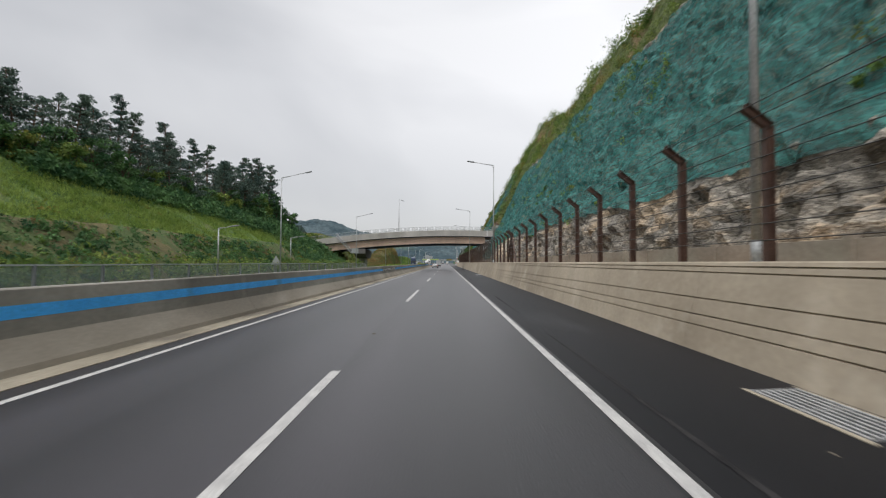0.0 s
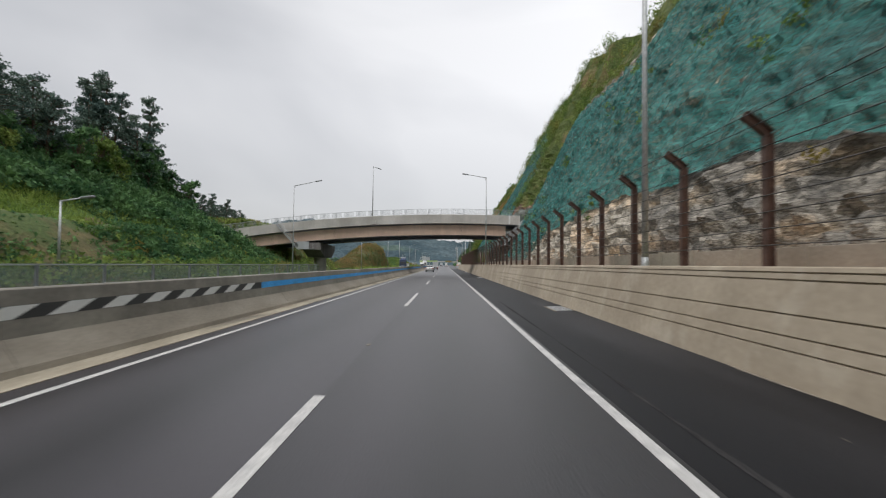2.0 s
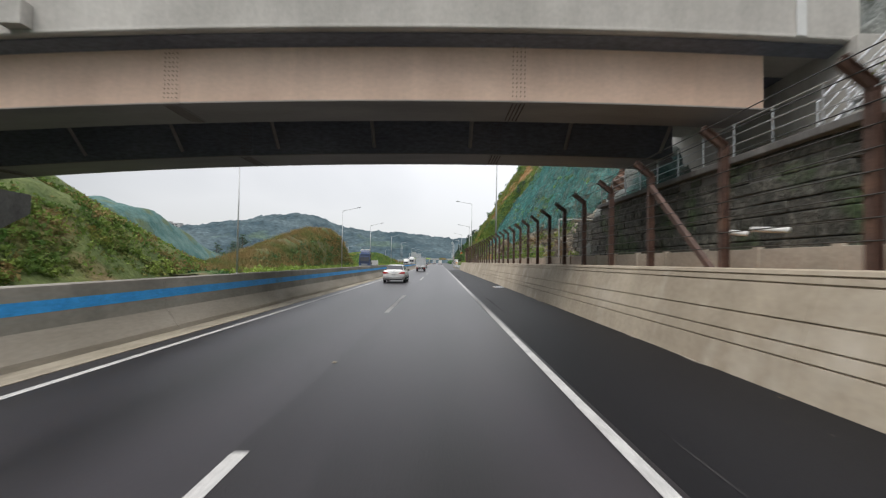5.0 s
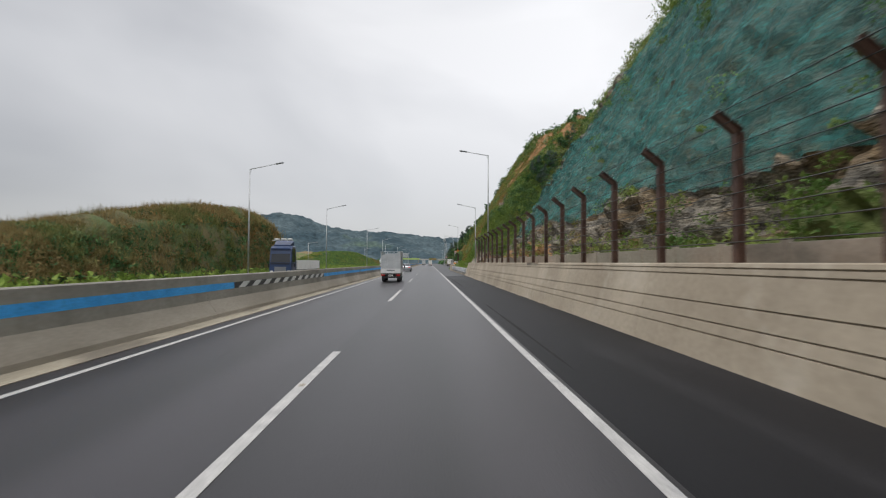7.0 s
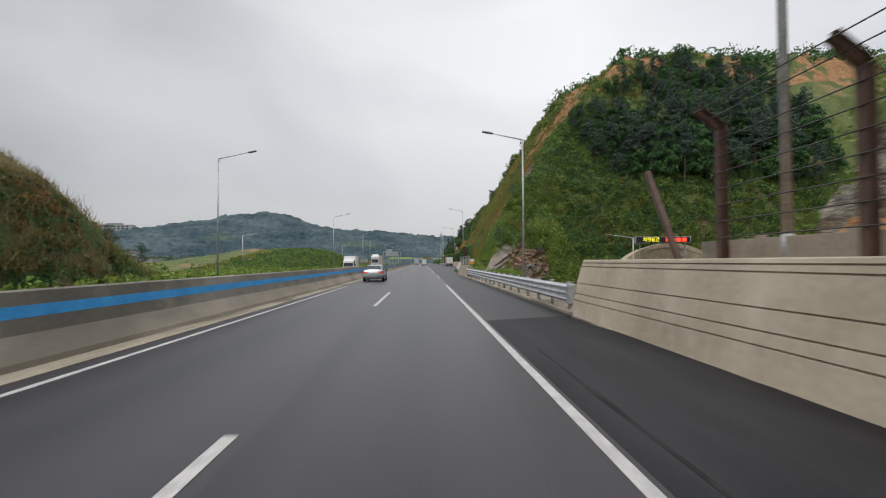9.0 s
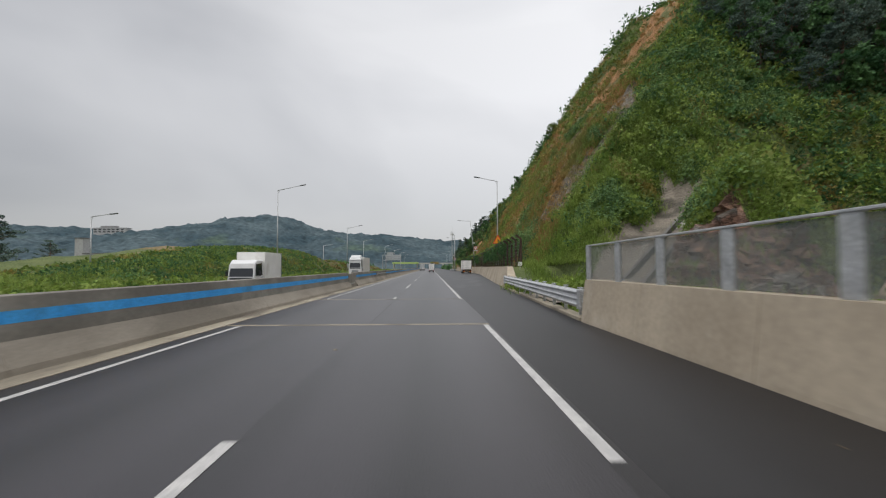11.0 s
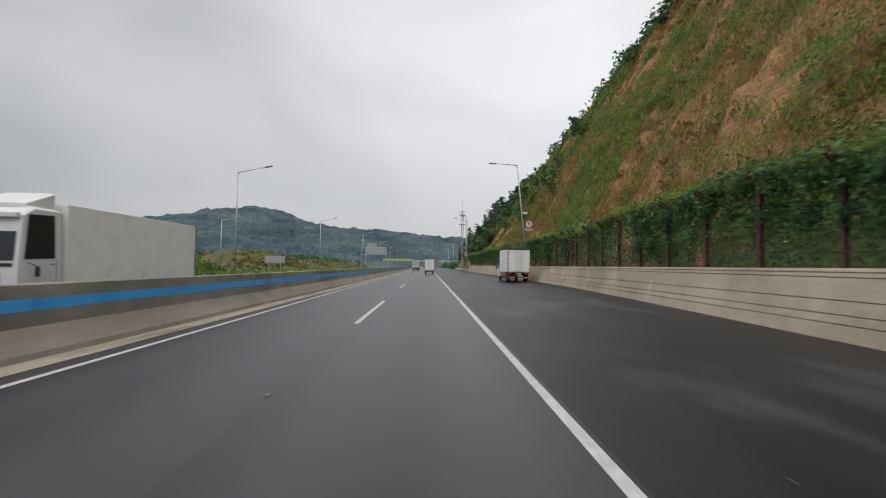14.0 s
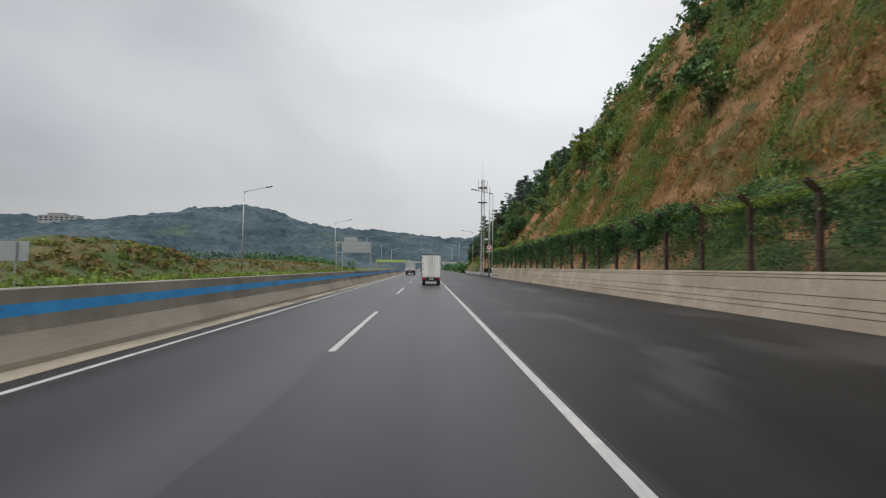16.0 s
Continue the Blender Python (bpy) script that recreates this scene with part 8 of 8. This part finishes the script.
    for s in (-1, 1):
        bm = bmesh.new()
        q = [bm.verts.new((s * (cw * kx + 0.008), yy_, zz_)) for kx, yy_, zz_ in ((1.0, y0 + 0.28, wb + 0.1), (0.99, y1 - 0.16, wb + 0.06), (0.94, y1 - 0.34, cab_h - 0.24), (0.945, y0 + 0.28, cab_h - 0.2))]
        q2 = [bm.verts.new(v.co + Vector((-s * 0.06, 0, 0))) for v in q]
        bm.faces.new(q)
        for i in range(4):
            bm.faces.new((q[i], q2[i], q2[(i + 1) % 4], q[(i + 1) % 4]))
        bmesh.ops.recalc_face_normals(bm, faces=bm.faces)
        part("side_window", bm, GLASS_DARK, t)
        part("door_seam", one(box, s * cw - 0.004, s * cw + 0.004, y0 + 0.2, y0 + 0.22, 0.6, wb + 0.05), DARK, t)
        part("door_handle", one(box, s * cw - 0.012, s * cw + 0.018, y0 + 0.3, y0 + 0.45, wb - 0.1, wb - 0.06, 0.006), DARK, t)
        part("mirror_arm", one(tube, (s * cw * 0.97, y1 - 0.3, 1.62), (s * (cw + 0.17), y1 - 0.41, 1.5), 0.015, 0.015, 6), DARK, t)
        part("side_skirt", one(box, s * (hw - 0.08) - 0.02, s * (hw - 0.08) + 0.02, 1.9, length - 0.3, fl - 0.42, fl - 0.07, 0.01), GREYMETAL, t)
        part("mirror", one(box, s * (cw + 0.17) - 0.06, s * (cw + 0.17) + 0.06, y1 - 0.45, y1 - 0.38, 1.2, 1.5, 0.02), DARK, t)
        part("tail_light", one(box, s * (hw - 0.2) - 0.16, s * (hw - 0.2) + 0.16, -0.05, 0.0, fl - 0.24, fl - 0.1, 0.015), RED_LIGHT, t, "red tail light")
        part("mud_flap", one(box, s * (hw - 0.2) - 0.14, s * (hw - 0.2) + 0.14, 0.42, 0.44, 0.15, fl - 0.2), DARK, t)
        wheel("wheel", t, s * (hw - 0.2), 1.0 if length < 3.6 else 1.3, wheel_r, 0.3, GREYMETAL, 0.55)
        wheel("wheel", t, s * (cw - 0.16), length + 0.75, wheel_r, 0.22, GREYMETAL, 0.55)
    tall = 0.66 if cab_h > 3 else 1.0
    ws = bmesh.new()
    q = [ws.verts.new(v) for v in ((-cw * 0.84, y1 + 0.012, wb + 0.02), (cw * 0.84, y1 + 0.012, wb + 0.02), (cw * 0.80, y1 + 0.012 - 0.177 * tall, wb + 0.02 + (cab_h - 0.34 - wb) * tall), (-cw * 0.80, y1 + 0.012 - 0.177 * tall, wb + 0.02 + (cab_h - 0.34 - wb) * tall))]
    ws.faces.new(q)
    part("windscreen", ws, GLASS_DARK, t)
    part("wiper_panel", one(box, -cw * 0.8, cw * 0.8, y1 - 0.02, y1 + 0.015, wb - 0.16, wb - 0.06), DARK, t)
    part("grille", one(box, -cw * 0.5, cw * 0.5, y1 - 0.02, y1 + 0.02, 0.62, max(0.86, wb - 0.4), 0.01), GREYMETAL, t)
    if cab_h > 3:
        part("sun_visor", one(box, -cw * 0.82, cw * 0.82, y1 - 0.2, y1 - 0.05, cab_h - 0.36, cab_h - 0.2, 0.03), cab_paint, t)
        part("roof_deflector", one(loft, [(y0 + 0.1, [(cw * 0.8, cab_h), (cw * 0.8, cab_h + 0.5), (cw * 0.6, cab_h + 0.55)]), (y1 - 0.5, [(cw * 0.7, cab_h), (cw * 0.7, cab_h + 0.1), (cw * 0.5, cab_h + 0.12)])]), cab_paint, t)
    part("front_bumper", one(box, -cw * 0.96, cw * 0.96, y1 - 0.05, y1 + 0.06, 0.3, 0.55, 0.03), GREYMETAL, t)
    for s in (-1, 1):
        part("headlight", one(box, s * cw * 0.75 - 0.13, s * cw * 0.75 + 0.13, y1 - 0.02, y1 + 0.025, 0.66, 0.86, 0.02), SIGN_WHITE, t)
    part("rear_bumper", one(box, -hw * 0.92, hw * 0.92, -0.02, 0.05, fl - (0.42 if plate is None else 0.62), fl - (0.3 if plate is None else 0.5), 0.01), DARK, t)
    if plate:
        for s in (-1, 1):
            part("hazard_plate", one(box, s * hw * 0.7 - 0.26, s * hw * 0.7 + 0.26, -0.03, -0.021, fl - 0.6, fl - 0.5), ORANGE, t, "orange hazard plate")
    part("number_plate", one(box, -0.2, 0.2, -0.06, -0.045, fl - 0.27, fl - 0.13), plate or PLATE, t)
    part("plate_bar", one(box, -0.15, 0.15, -0.066, -0.061, fl - 0.23, fl - 0.17), GREYMETAL, t)
    return t


truck("white box truck with closed rear doors in the lane", (0.6, 408.0, 0), 0, 1.86, 2.95, 3.2, CAR_WHITE, BOX_WHITE, "box", 2.05, 0.33)
truck("white box truck with a yellow plate parked on the shoulder", (8.93, 360.4, 0.21), 0.4, 2.1, 3.1, 5.0, CAR_WHITE, BOX_WHITE, "box", 2.35, 0.40, PLATE_YELLOW, RUST)
truck("white pickup truck with a grey cage on its bed", (-3.3, 199.0, 0), 0, 1.72, 2.65, 2.9, CAR_WHITE, BOX_GREY, "cage", 2.0, 0.32)
truck("grey cage truck far ahead in the inner lane", (-3.6, 468.0, 0), 0, 2.2, 3.2, 4.4, CAR_WHITE, BOX_GREY, "cage", 2.4, 0.4)
silver_car = sedan("silver saloon car with red tail lights in the inner lane", CAR_SILVER, (-4.3, 245.8, 0), 0, True)
silver_car.scale.y = 1.04
sedan("white saloon car in the inner lane", CAR_WHITE, (-3.6, 151.0, 0), 0, False)
truck("white oncoming box truck beyond the median barrier", (-11.6, 283.5, 0), 180, 1.86, 2.75, 3.4, CAR_WHITE, BOX_WHITE, "box", 2.2, 0.34)
truck("white oncoming lorry with a long cargo box", (-12.6, 340.0, 0), 180, 2.4, 3.5, 8.5, CAR_WHITE, BOX_WHITE, "box", 3.3, 0.5)
lorry = truck("navy blue oncoming lorry with a low white flatbed", (-14.3, 214.8, 0), 180, 2.4, 1.9, 9.5, TRUCK_BLUE, BOX_WHITE, "box", 3.25, 0.5)
for k, q in enumerate((-0.7, -0.1, 0.55)):
    part("roof_lamp", one(box, q - 0.22, q + 0.22, 10.2, 10.6, 3.83, 4.0, 0.04), SIGN_WHITE, lorry, "white lamp on the roof bar")
part("roof_bar", one(tube, (-1.0, 10.4, 3.8), (1.0, 10.4, 3.8), 0.03, 0.03, 8), STEEL, lorry)
